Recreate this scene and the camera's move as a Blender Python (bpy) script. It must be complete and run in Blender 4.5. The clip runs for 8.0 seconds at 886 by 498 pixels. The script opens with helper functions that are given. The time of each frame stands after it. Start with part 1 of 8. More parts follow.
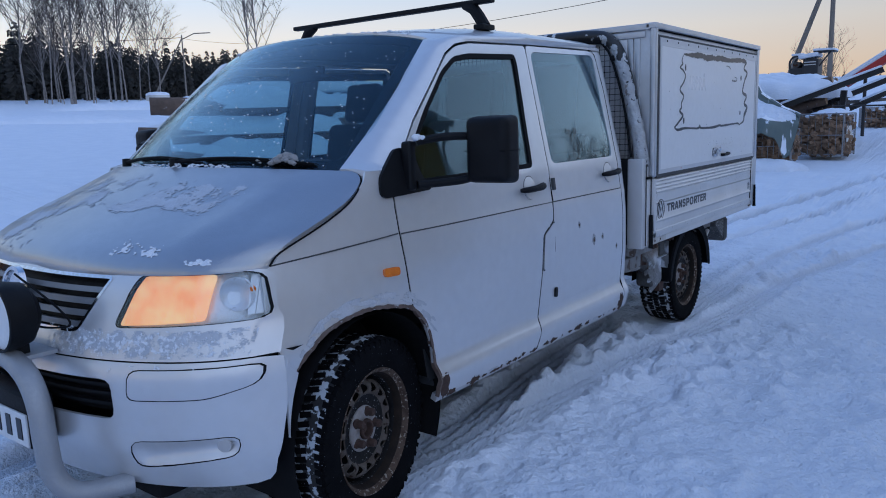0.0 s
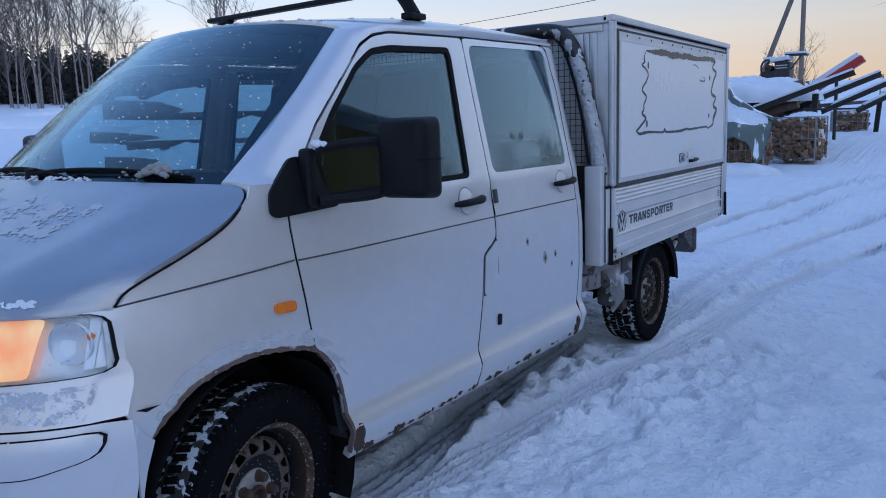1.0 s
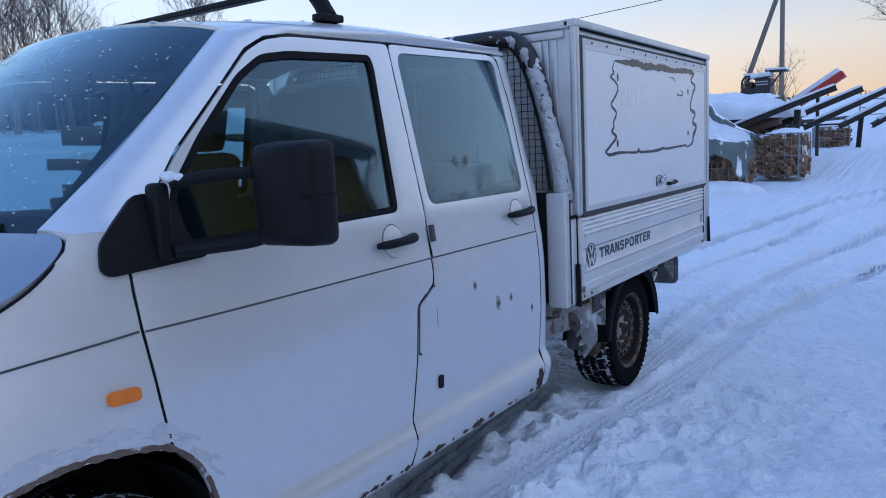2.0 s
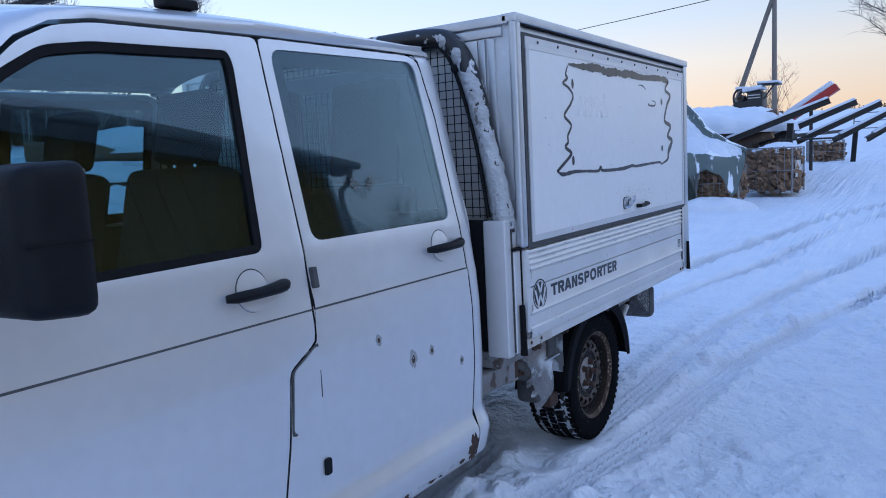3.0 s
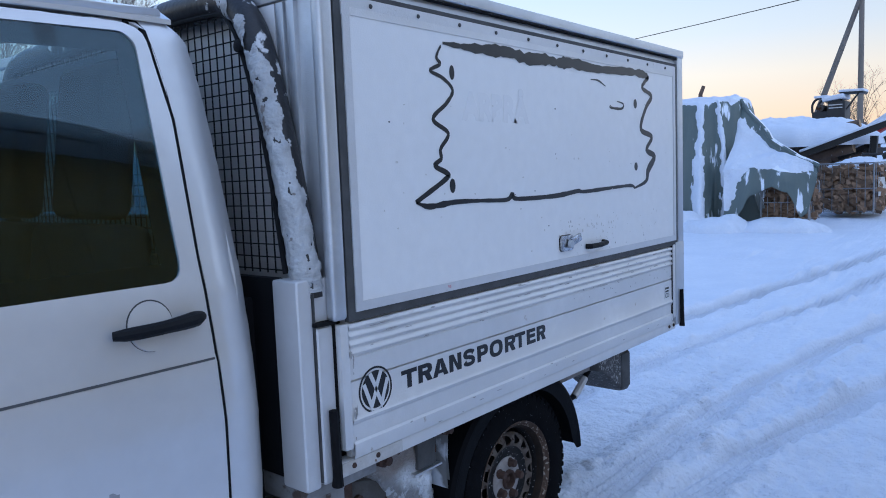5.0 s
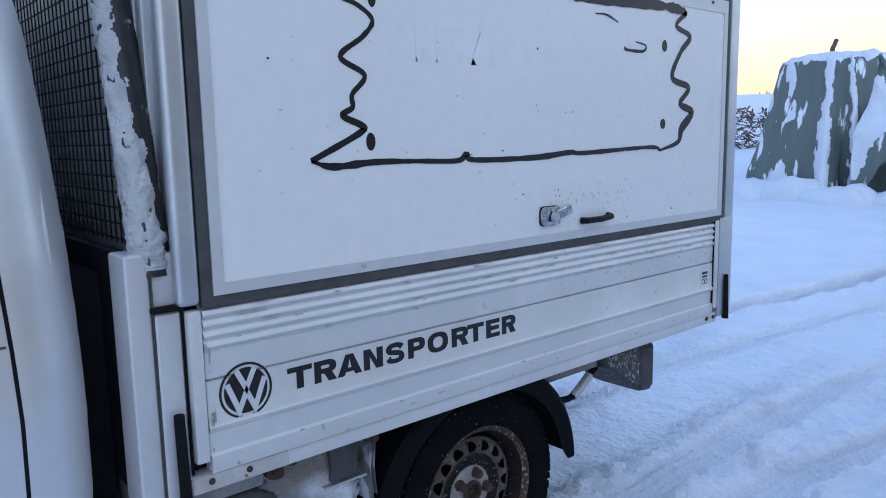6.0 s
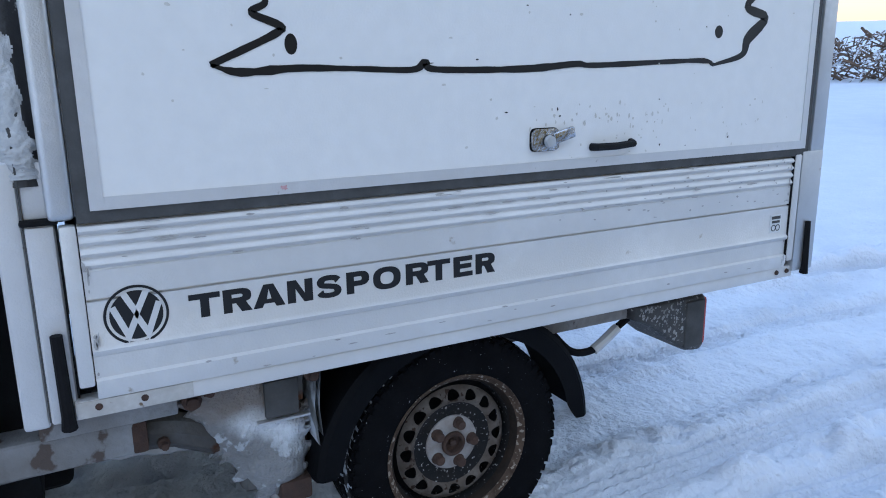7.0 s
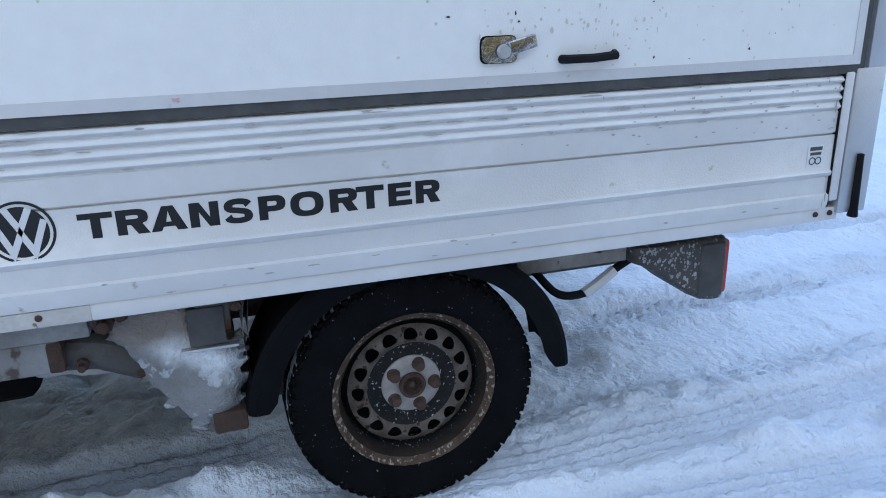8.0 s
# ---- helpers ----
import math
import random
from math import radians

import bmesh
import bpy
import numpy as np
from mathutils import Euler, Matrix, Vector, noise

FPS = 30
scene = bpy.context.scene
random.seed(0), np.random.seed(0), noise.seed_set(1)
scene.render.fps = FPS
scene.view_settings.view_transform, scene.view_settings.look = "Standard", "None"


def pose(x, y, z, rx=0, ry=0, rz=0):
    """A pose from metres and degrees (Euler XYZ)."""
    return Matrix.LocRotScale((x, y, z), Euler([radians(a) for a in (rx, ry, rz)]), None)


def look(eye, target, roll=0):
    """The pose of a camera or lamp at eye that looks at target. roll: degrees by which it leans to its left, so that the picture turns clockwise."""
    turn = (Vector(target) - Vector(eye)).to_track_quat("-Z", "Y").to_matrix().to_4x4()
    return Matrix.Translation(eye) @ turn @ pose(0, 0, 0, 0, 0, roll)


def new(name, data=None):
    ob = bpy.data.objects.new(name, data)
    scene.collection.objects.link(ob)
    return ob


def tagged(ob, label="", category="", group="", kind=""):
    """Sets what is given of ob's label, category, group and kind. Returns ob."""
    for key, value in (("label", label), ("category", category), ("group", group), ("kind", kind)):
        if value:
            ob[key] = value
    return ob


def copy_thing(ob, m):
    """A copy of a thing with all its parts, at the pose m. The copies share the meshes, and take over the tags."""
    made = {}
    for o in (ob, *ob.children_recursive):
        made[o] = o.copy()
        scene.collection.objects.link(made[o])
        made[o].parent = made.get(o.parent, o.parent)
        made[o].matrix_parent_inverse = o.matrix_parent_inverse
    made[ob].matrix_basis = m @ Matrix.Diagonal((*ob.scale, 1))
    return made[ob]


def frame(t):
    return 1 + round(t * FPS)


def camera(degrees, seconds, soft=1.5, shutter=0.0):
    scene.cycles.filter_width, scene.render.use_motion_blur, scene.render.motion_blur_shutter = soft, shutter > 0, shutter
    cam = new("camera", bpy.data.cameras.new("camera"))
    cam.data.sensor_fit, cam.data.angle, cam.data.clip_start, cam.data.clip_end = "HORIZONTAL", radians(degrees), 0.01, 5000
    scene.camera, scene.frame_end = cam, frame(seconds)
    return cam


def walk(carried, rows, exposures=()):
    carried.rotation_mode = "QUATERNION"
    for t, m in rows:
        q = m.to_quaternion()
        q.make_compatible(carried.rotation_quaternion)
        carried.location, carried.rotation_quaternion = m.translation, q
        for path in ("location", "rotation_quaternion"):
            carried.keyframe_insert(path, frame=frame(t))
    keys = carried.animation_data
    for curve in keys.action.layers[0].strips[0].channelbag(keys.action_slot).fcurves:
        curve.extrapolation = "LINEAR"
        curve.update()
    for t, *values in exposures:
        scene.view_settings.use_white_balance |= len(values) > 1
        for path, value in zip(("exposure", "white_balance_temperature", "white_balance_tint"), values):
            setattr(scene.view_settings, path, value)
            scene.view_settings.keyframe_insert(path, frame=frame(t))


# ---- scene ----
cam = camera(61.4, 8.0, 1.0)
PATH = [
    (0, (2.748, -1.991, 1.499), (1.552, -0.422, 1.169), -1.9),
    (0.5, (2.676, -1.729, 1.482), (1.505, -0.141, 1.152), -2.0),
    (1, (2.635, -1.468, 1.489), (1.486, 0.138, 1.168), -2.0),
    (1.5, (2.545, -1.175, 1.488), (1.412, 0.446, 1.188), -2.4),
    (1.7, (2.509, -1.056, 1.49), (1.381, 0.571, 1.202), -2.6),
    (2.8, (2.448, -0.344, 1.487), (1.332, 1.299, 1.255), -2.8),
    (3, (2.415, -0.205, 1.491), (1.298, 1.439, 1.261), -2.9),
    (3.5, (2.382, 0.106, 1.505), (1.254, 1.745, 1.3), -3.1),
    (4, (2.417, 0.464, 1.505), (1.268, 2.091, 1.321), -3.2),
    (4.2, (2.414, 0.578, 1.511), (1.264, 2.205, 1.335), -3.2),
    (5.3, (2.495, 1.376, 1.498), (1.155, 2.845, 1.286), -1.85),
    (5.5, (2.519, 1.515, 1.501), (1.141, 2.948, 1.275), -1.75),
    (6, (2.522, 1.843, 1.475), (1.029, 3.142, 1.181), -1.11),
    (6.5, (2.534, 2.15, 1.452), (0.915, 3.264, 1.083), -0.93),
    (7, (2.622, 2.435, 1.413), (0.903, 3.344, 0.946), -0.7),
    (7.5, (2.666, 2.662, 1.395), (0.89, 3.381, 0.824), -0.9),
    (7.6, (2.661, 2.713, 1.391), (0.878, 3.395, 0.795), -0.9),
    (8, (2.625, 2.936, 1.351), (0.818, 3.504, 0.708), -1.5),
]
walk(cam, [(t, look(eye, target, roll)) for t, eye, target, roll in PATH],
     [(0.0, -0.65, 5350, 10), (1.5, -0.41, 5350, 10), (4.0, -0.17, 5310, 10), (5.5, -0.10, 5600, 7), (8.0, 0.35, 6040, 3)])

# ---- light ----
world = bpy.data.worlds.new("sky")
scene.world = world
world.use_nodes = True
wn, wl = world.node_tree.nodes, world.node_tree.links
wn.clear()
w_out = wn.new("ShaderNodeOutputWorld")
w_bg = wn.new("ShaderNodeBackground")
w_sky = wn.new("ShaderNodeTexSky")
w_sky.sky_type = "NISHITA"
w_sky.sun_disc = False
w_sky.sun_elevation = radians(8)
w_sky.sun_rotation = radians(94)
w_sky.air_density, w_sky.dust_density, w_sky.ozone_density = 1.0, 1.0, 1.5
w_tc = wn.new("ShaderNodeTexCoord")
w_sep = wn.new("ShaderNodeSeparateXYZ")
w_ramp = wn.new("ShaderNodeValToRGB")
wl.new(w_tc.outputs["Generated"], w_sep.inputs[0])
wl.new(w_sep.outputs["Z"], w_ramp.inputs[0])
els = w_ramp.color_ramp.elements
for pos, col in ((0.0, (1.12, 0.74, 0.42)), (0.05, (1.16, 0.80, 0.50)), (0.11, (1.10, 0.91, 0.70)), (0.16, (0.86, 0.85, 0.82)),
                 (0.24, (0.66, 0.75, 0.85)), (0.45, (0.45, 0.61, 0.92)), (1.0, (0.23, 0.40, 0.83))):
    e = els[0] if pos == 0 else els[len(els) - 1] if pos == 1.0 else els.new(pos)
    e.color = (*col, 1)
w_mix = wn.new("ShaderNodeMix")
w_mix.data_type = "RGBA"
w_mix.blend_type = "ADD"
w_mix.inputs[0].default_value = 0.02
# the warm glow lies over the wood and the fields; the other half of the sky is cool
w_cool = wn.new("ShaderNodeValToRGB")
cels = w_cool.color_ramp.elements
for pos, col in ((0.0, (0.78, 0.80, 0.92)), (0.2, (0.74, 0.86, 1.06)), (0.45, (0.40, 0.61, 1.00)), (1.0, (0.23, 0.40, 0.83))):
    e = cels[0] if pos == 0 else cels[len(cels) - 1] if pos == 1.0 else cels.new(pos)
    e.color = (*col, 1)
wl.new(w_sep.outputs["Z"], w_cool.inputs[0])
w_half = wn.new("ShaderNodeMapRange")
w_half.inputs["From Min"].default_value, w_half.inputs["From Max"].default_value = 0.12, 0.65
wl.new(w_sep.outputs["X"], w_half.inputs["Value"])
w_two = wn.new("ShaderNodeMix")
w_two.data_type = "RGBA"
wl.new(w_half.outputs[0], w_two.inputs[0])
wl.new(w_ramp.outputs[0], w_two.inputs[6])
wl.new(w_cool.outputs[0], w_two.inputs[7])
wl.new(w_two.outputs[2], w_mix.inputs[6])
wl.new(w_sky.outputs[0], w_mix.inputs[7])
wl.new(w_mix.outputs[2], w_bg.inputs[0])
# the sky is a little brighter over the wood than over the fields
w_side = wn.new("ShaderNodeMapRange")
w_side.inputs["From Min"].default_value, w_side.inputs["From Max"].default_value = -0.95, 0.1
w_side.inputs["To Min"].default_value, w_side.inputs["To Max"].default_value = 1.40, 0.86
wl.new(w_sep.outputs["X"], w_side.inputs["Value"])
wl.new(w_side.outputs[0], w_bg.inputs[1])
wl.new(w_bg.outputs[0], w_out.inputs[0])

sun = new("sun", bpy.data.lights.new("sun", "SUN"))
sun.data.energy, sun.data.angle, sun.data.color = 1.80, radians(150), (0.968, 0.957, 0.960)
sun.matrix_world = look((27, 3.0, 5.5), (0, 0, 0))

# ---- materials ----
MATS = {}


def mat(name, col, rough=0.6, metal=0.0, col2=None, scale=8.0, bump=0.0, bscale=60.0, spots=None, spot_at=0.62, spot_scale=25.0, coat=0.0, stretch=(1, 1, 1), random=0.0, spec=0.5):
    """A principled material: two colours mixed by noise, fine relief, and spots of a third colour."""
    m = bpy.data.materials.new(name)
    m.use_nodes = True
    n, l = m.node_tree.nodes, m.node_tree.links
    b = n["Principled BSDF"]
    b.inputs["Roughness"].default_value, b.inputs["Metallic"].default_value = rough, metal
    b.inputs["Coat Weight"].default_value = coat
    b.inputs["Specular IOR Level"].default_value = spec
    tc = n.new("ShaderNodeTexCoord")
    mp = n.new("ShaderNodeMapping")
    mp.inputs["Scale"].default_value = stretch
    l.new(tc.outputs["Object"], mp.inputs[0])

    def tex(s, detail=5.0):
        t = n.new("ShaderNodeTexNoise")
        t.inputs["Scale"].default_value, t.inputs["Detail"].default_value = s, detail
        l.new(mp.outputs[0], t.inputs["Vector"])
        return t.outputs["Fac"]

    def ramp(fac, lo, hi):
        r = n.new("ShaderNodeMapRange")
        r.inputs["From Min"].default_value, r.inputs["From Max"].default_value = lo, hi
        l.new(fac, r.inputs["Value"])
        return r.outputs[0]

    def mix(fac, a, bb):
        x = n.new("ShaderNodeMix")
        x.data_type = "RGBA"
        l.new(fac, x.inputs[0])
        for v, i in ((a, 6), (bb, 7)):
            if isinstance(v, tuple):
                x.inputs[i].default_value = (*v, 1)
            else:
                l.new(v, x.inputs[i])
        return x.outputs[2]

    c = col
    if col2 is None:
        col2 = tuple(v * 0.86 for v in col)
    c = mix(ramp(tex(scale), 0.35, 0.65), col, col2)
    c = mix(ramp(tex(scale * 9, 3.0), 0.2, 0.9), c, tuple(0.5 * (a + bb) * 0.93 for a, bb in zip(col, col2)))
    if spots:
        c = mix(ramp(tex(spot_scale, 8.0), spot_at, spot_at + 0.04), c, spots)
    if random:
        oi = n.new("ShaderNodeObjectInfo")
        hs = n.new("ShaderNodeHueSaturation")
        l.new(ramp(oi.outputs["Random"], 0, 1), hs.inputs["Value"])
        hs.inputs["Value"].default_value = 1
        mr = n.new("ShaderNodeMapRange")
        mr.inputs["To Min"].default_value, mr.inputs["To Max"].default_value = 1 - random, 1 + random
        l.new(oi.outputs["Random"], mr.inputs["Value"])
        l.new(mr.outputs[0], hs.inputs["Value"])
        l.new(c, hs.inputs["Color"])
        c = hs.outputs[0]
    l.new(c, b.inputs["Base Color"])
    rr = n.new("ShaderNodeMapRange")
    rr.inputs["To Min"].default_value, rr.inputs["To Max"].default_value = max(0.02, rough - 0.08), min(1, rough + 0.08)
    l.new(tex(scale * 3), rr.inputs["Value"])
    l.new(rr.outputs[0], b.inputs["Roughness"])
    if bump:
        bp = n.new("ShaderNodeBump")
        bp.inputs["Strength"].default_value, bp.inputs["Distance"].default_value = 1.0, bump
        l.new(tex(bscale, 6.0), bp.inputs["Height"])
        l.new(bp.outputs[0], b.inputs["Normal"])
    MATS[name] = m
    return m


def glass(name, tint, gloss=1.0, rough=0.0, edge=2.2):
    """A thin pane: tinted see-through, with a real reflection."""
    m = bpy.data.materials.new(name)
    m.use_nodes = True
    n, l = m.node_tree.nodes, m.node_tree.links
    n.remove(n["Principled BSDF"])
    tr, gl, mx, lw = (n.new(k) for k in ("ShaderNodeBsdfTransparent", "ShaderNodeBsdfGlossy", "ShaderNodeMixShader", "ShaderNodeLayerWeight"))
    tr.inputs[0].default_value = (*(v ** 0.5 for v in tint), 1)
    gl.inputs["Roughness"].default_value = rough
    gl.inputs["Color"].default_value = (0.78, 0.93, 1.0, 1)
    pw = n.new("ShaderNodeMath")
    pw.operation, pw.inputs[1].default_value = "POWER", 5.0
    ma = n.new("ShaderNodeMath")
    ma.operation, ma.inputs[1].default_value, ma.inputs[2].default_value = "MULTIPLY_ADD", edge, 0.047 * gloss
    ma.use_clamp = True
    l.new(lw.outputs["Facing"], pw.inputs[0])
    l.new(pw.outputs[0], ma.inputs[0])
    l.new(ma.outputs[0], mx.inputs[0])
    l.new(tr.outputs[0], mx.inputs[1])
    l.new(gl.outputs[0], mx.inputs[2])
    l.new(mx.outputs[0], n["Material Output"].inputs[0])
    return m


PAINT = mat("silver_paint", (0.68, 0.678, 0.685), 0.40, 0.55, (0.65, 0.648, 0.655), 2.2, 0.00006, 300, coat=0.7)
SLATM = mat("grey_grille_slat", (0.24, 0.25, 0.265), 0.42, 0.4, (0.18, 0.185, 0.20), 9, 0.0006, 120)
PAINT_WORN = mat("silver_paint_worn", (0.58, 0.58, 0.59), 0.45, 0.3, (0.44, 0.43, 0.43), 9.0, 0.001, 80, coat=0.1)
RUST = mat("rust", (0.070, 0.038, 0.026), 0.9, 0.0, (0.038, 0.023, 0.018), 30, 0.004, 120)
RUST_EDGE = mat("rusty_paint_edge", (0.17, 0.13, 0.11), 0.85, 0.1, (0.07, 0.04, 0.028), 14, 0.003, 90, (0.42, 0.42, 0.44), 0.57, 22)
BLACK = mat("black_plastic", (0.006, 0.0064, 0.0078), 0.5, 0, (0.009, 0.0095, 0.011), 20, 0.0008, 400, spec=0.14)
RUBBER = mat("black_rubber", (0.006, 0.006, 0.007), 0.75, 0, (0.010, 0.010, 0.011), 25, 0.001, 200, spec=0.12)
GUARD = mat("matt_black_mudguard", (0.0042, 0.0046, 0.0058), 0.62, 0, (0.007, 0.0075, 0.009), 9, 0.001, 200, spec=0.05)
TYRE = mat("tyre_rubber", (0.0042, 0.0044, 0.0052), 0.8, 0, (0.0075, 0.0078, 0.009), 14, 0.002, 120, (0.40, 0.42, 0.46), 0.70, 130, spec=0.03)
STEEL = mat("rusty_steel_disc", (0.011, 0.012, 0.0135), 0.62, 0.0, (0.018, 0.016, 0.015), 16, 0.002, 120, (0.40, 0.39, 0.385), 0.635, 110, spec=0.12)
HUB = mat("weathered_alloy_hub", (0.40, 0.39, 0.385), 0.6, 0.3, (0.24, 0.20, 0.175), 26, 0.002, 120)
ALU = mat("brushed_aluminium", (0.60, 0.61, 0.63), 0.42, 0.75, (0.48, 0.49, 0.5), 5, 0.0008, 250, (0.25, 0.24, 0.23), 0.72, 18)
POSTM = mat("scuffed_white_posts", (0.64, 0.635, 0.64), 0.45, 0.3, (0.565, 0.56, 0.56), 4, 0.0008, 200, (0.30, 0.28, 0.26), 0.71, 26)
DROP = mat("white_coated_aluminium", (0.68, 0.67, 0.66), 0.42, 0.25, (0.59, 0.58, 0.57), 3, 0.0008, 200, (0.36, 0.31, 0.25), 0.70, 14)
PINKSMEAR = mat("faded_red_smear", (0.50, 0.20, 0.22), 0.5, 0, (0.62, 0.48, 0.48), 90)
RAILDIRT = mat("tan_dirty_paint", (0.36, 0.33, 0.30), 0.6, 0.1, (0.55, 0.54, 0.52), 12, 0.001, 120, (0.16, 0.11, 0.07), 0.66, 30)
WHITE = mat("white_panel", (0.76, 0.75, 0.735), 0.34, 0, (0.735, 0.725, 0.71), 2.5, 0.0004, 200, (0.42, 0.40, 0.37), 0.745, 22)
GREYSEAL = mat("grey_rubber_seal", (0.085, 0.085, 0.085), 0.7, 0, (0.05, 0.05, 0.05), 20, 0.001, 100, spec=0.3)
DECAL = mat("black_decal", (0.010, 0.0105, 0.012), 0.35, 0, (0.014, 0.014, 0.015), 10, spec=0.35)
CHROME = mat("chrome", (0.78, 0.78, 0.8), 0.12, 1.0, (0.6, 0.6, 0.6), 60)
SNOWCAKE = mat("caked_snow", (0.80, 0.83, 0.88), 0.7, 0, (0.72, 0.74, 0.78), 14, 0.012, 60)
DIRTYSNOW = mat("dirty_caked_snow", (0.20, 0.19, 0.18), 0.85, 0, (0.40, 0.395, 0.39), 8, 0.008, 60)
CHASSIS = mat("dirty_chassis_steel", (0.11, 0.11, 0.11), 0.78, 0.0, (0.045, 0.038, 0.033), 7, 0.006, 45, (0.055, 0.024, 0.012), 0.57, 7, spec=0.15)
INTERIOR = mat("dark_grey_trim", (0.022, 0.023, 0.026), 0.75, 0, (0.028, 0.029, 0.032), 12, 0.001, 150)
# the hood's copy of the silver paint, darkened so its top looks less lit
HOODPAINT = mat("darkened_silver_paint", (0.44, 0.45, 0.47), 0.32, 0.8, (0.39, 0.40, 0.42), 3.0, 0.0010, 160, coat=0.25)
FABRIC = mat("seat_fabric", (0.028, 0.028, 0.031), 0.95, 0, (0.018, 0.018, 0.021), 30, 0.002, 260)
LINER = mat("grey_headliner", (0.20, 0.20, 0.20), 0.95, 0, (0.17, 0.17, 0.17), 10, 0.001, 200)
ORANGE = mat("amber_plastic", (0.75, 0.20, 0.02), 0.25, 0, (0.6, 0.14, 0.015), 40)
REDP = mat("red_plastic", (0.45, 0.02, 0.015), 0.3, 0)
PLATE = mat("white_plate", (0.75, 0.76, 0.77), 0.4, 0)
SNOW = mat("snow", (0.79, 0.83, 0.905), 0.62, 0, (0.71, 0.76, 0.85), 2.0, 0.022, 34)
sn, sl = SNOW.node_tree.nodes, SNOW.node_tree.links
s_b = sn["Principled BSDF"]
s_col = s_b.inputs["Base Color"].links[0].from_socket
# packed: grey of the driven lanes, plus dirt and shade coloured in beneath the truck
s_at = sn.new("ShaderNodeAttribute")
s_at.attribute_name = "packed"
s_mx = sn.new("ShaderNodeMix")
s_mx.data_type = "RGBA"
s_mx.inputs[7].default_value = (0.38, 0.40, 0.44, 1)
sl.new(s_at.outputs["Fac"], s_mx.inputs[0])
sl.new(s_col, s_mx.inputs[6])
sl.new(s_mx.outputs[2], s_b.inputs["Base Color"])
s_bp = sn.new("ShaderNodeBump")
s_bp.inputs["Strength"].default_value, s_bp.inputs["Distance"].default_value = 1.0, 0.0035
s_n = sn.new("ShaderNodeTexNoise")
s_n.inputs["Scale"].default_value, s_n.inputs["Detail"].default_value = 110, 4
s_tc = sn.new("ShaderNodeTexCoord")
sl.new(s_tc.outputs["Object"], s_n.inputs["Vector"])
sl.new(s_n.outputs["Fac"], s_bp.inputs["Height"])
sl.new(s_b.inputs["Normal"].links[0].from_socket, s_bp.inputs["Normal"])
sl.new(s_bp.outputs[0], s_b.inputs["Normal"])
GLASS = glass("window_glass", (0.42, 0.60, 0.64), 1.2)
GLASS_TINT = glass("tinted_window_glass", (0.42, 0.57, 0.63), 1.2)
SCREEN = glass("windscreen_glass", (0.66, 0.76, 0.78), 0.9, 0.0, 0.9)
LENS = glass("headlamp_lens", (0.92, 0.93, 0.95), 1.0, 0.05)


# ---- mesh helpers ----
def obj(name, bm, material, parent=None, label="", smooth=35):
    me = bpy.data.meshes.new(name)
    if isinstance(bm, bmesh.types.BMesh):
        bmesh.ops.recalc_face_normals(bm, faces=bm.faces)
        bm.to_mesh(me)
        bm.free()
    else:
        me.from_pydata(bm[0], [], bm[1])
        me.update()
    if smooth:
        me.shade_smooth()
        me.set_sharp_from_angle(angle=radians(smooth))
    for m in (material if isinstance(material, (list, tuple)) else [material]):
        me.materials.append(m)
    ob = new(name, me)
    if parent:
        ob.parent = parent
    if label:
        ob["label"] = label
    return ob


part = obj


def thing(name, label, category, group="", at=(0, 0, 0), kind=""):
    e = new(name)
    e.empty_display_size = 0.1
    e.location = at
    return tagged(e, label, category, group, kind)


def add_box(bm, lo, hi, bevel=0.0, m=None, seg=2):
    lo, hi = Vector(lo), Vector(hi)
    r = bmesh.ops.create_cube(bm, size=1.0)
    vs = r["verts"]
    for v in vs:
        v.co = Vector((lo[i] + (v.co[i] + 0.5) * (hi[i] - lo[i]) for i in range(3)))
    if bevel:
        es = list({e for v in vs for e in v.link_edges})
        rb = bmesh.ops.bevel(bm, geom=es, offset=bevel, segments=seg, affect="EDGES", profile=0.6)
        vs = list({v for f in rb["faces"] for v in f.verts} | {v for v in vs if v.is_valid})
    if m is not None:
        bmesh.ops.transform(bm, matrix=m, verts=vs)
    return vs


def box(lo, hi, bevel=0.0, m=None, seg=2):
    bm = bmesh.new()
    add_box(bm, lo, hi, bevel, m, seg)
    return bm


def add_tube(bm, pts, r, seg=10, caps=True):
    pts = [Vector(p) for p in pts]
    rs = r if isinstance(r, (list, tuple)) else [r] * len(pts)
    rings, up = [], None
    for i, p in enumerate(pts):
        d = (pts[min(i + 1, len(pts) - 1)] - pts[max(i - 1, 0)]).normalized()
        if up is None:
            up = d.orthogonal().normalized()
        side = d.cross(up).normalized()
        up = side.cross(d).normalized()
        rings.append([bm.verts.new(p + rs[i] * (math.cos(a) * up + math.sin(a) * side)) for a in (2 * math.pi * k / seg for k in range(seg))])
    for a, b in zip(rings, rings[1:]):
        for k in range(seg):
            bm.faces.new((a[k], a[(k + 1) % seg], b[(k + 1) % seg], b[k]))
    if caps:
        bm.faces.new(rings[0][::-1])
        bm.faces.new(rings[-1])


def tube(pts, r, seg=10):
    bm = bmesh.new()
    add_tube(bm, pts, r, seg)
    return bm


def smooth_path(pts, n=6):
    """Catmull-Rom points through pts."""
    P = [Vector(p) for p in pts]
    P = [2 * P[0] - P[1]] + P + [2 * P[-1] - P[-2]]
    out = []
    for i in range(1, len(P) - 2):
        a, b, c, d = P[i - 1:i + 3]
        for k in range(n):
            t = k / n
            out.append(0.5 * ((2 * b) + (c - a) * t + (2 * a - 5 * b + 4 * c - d) * t * t + (3 * b - a - 3 * c + d) * t ** 3))
    return out + [P[-2]]


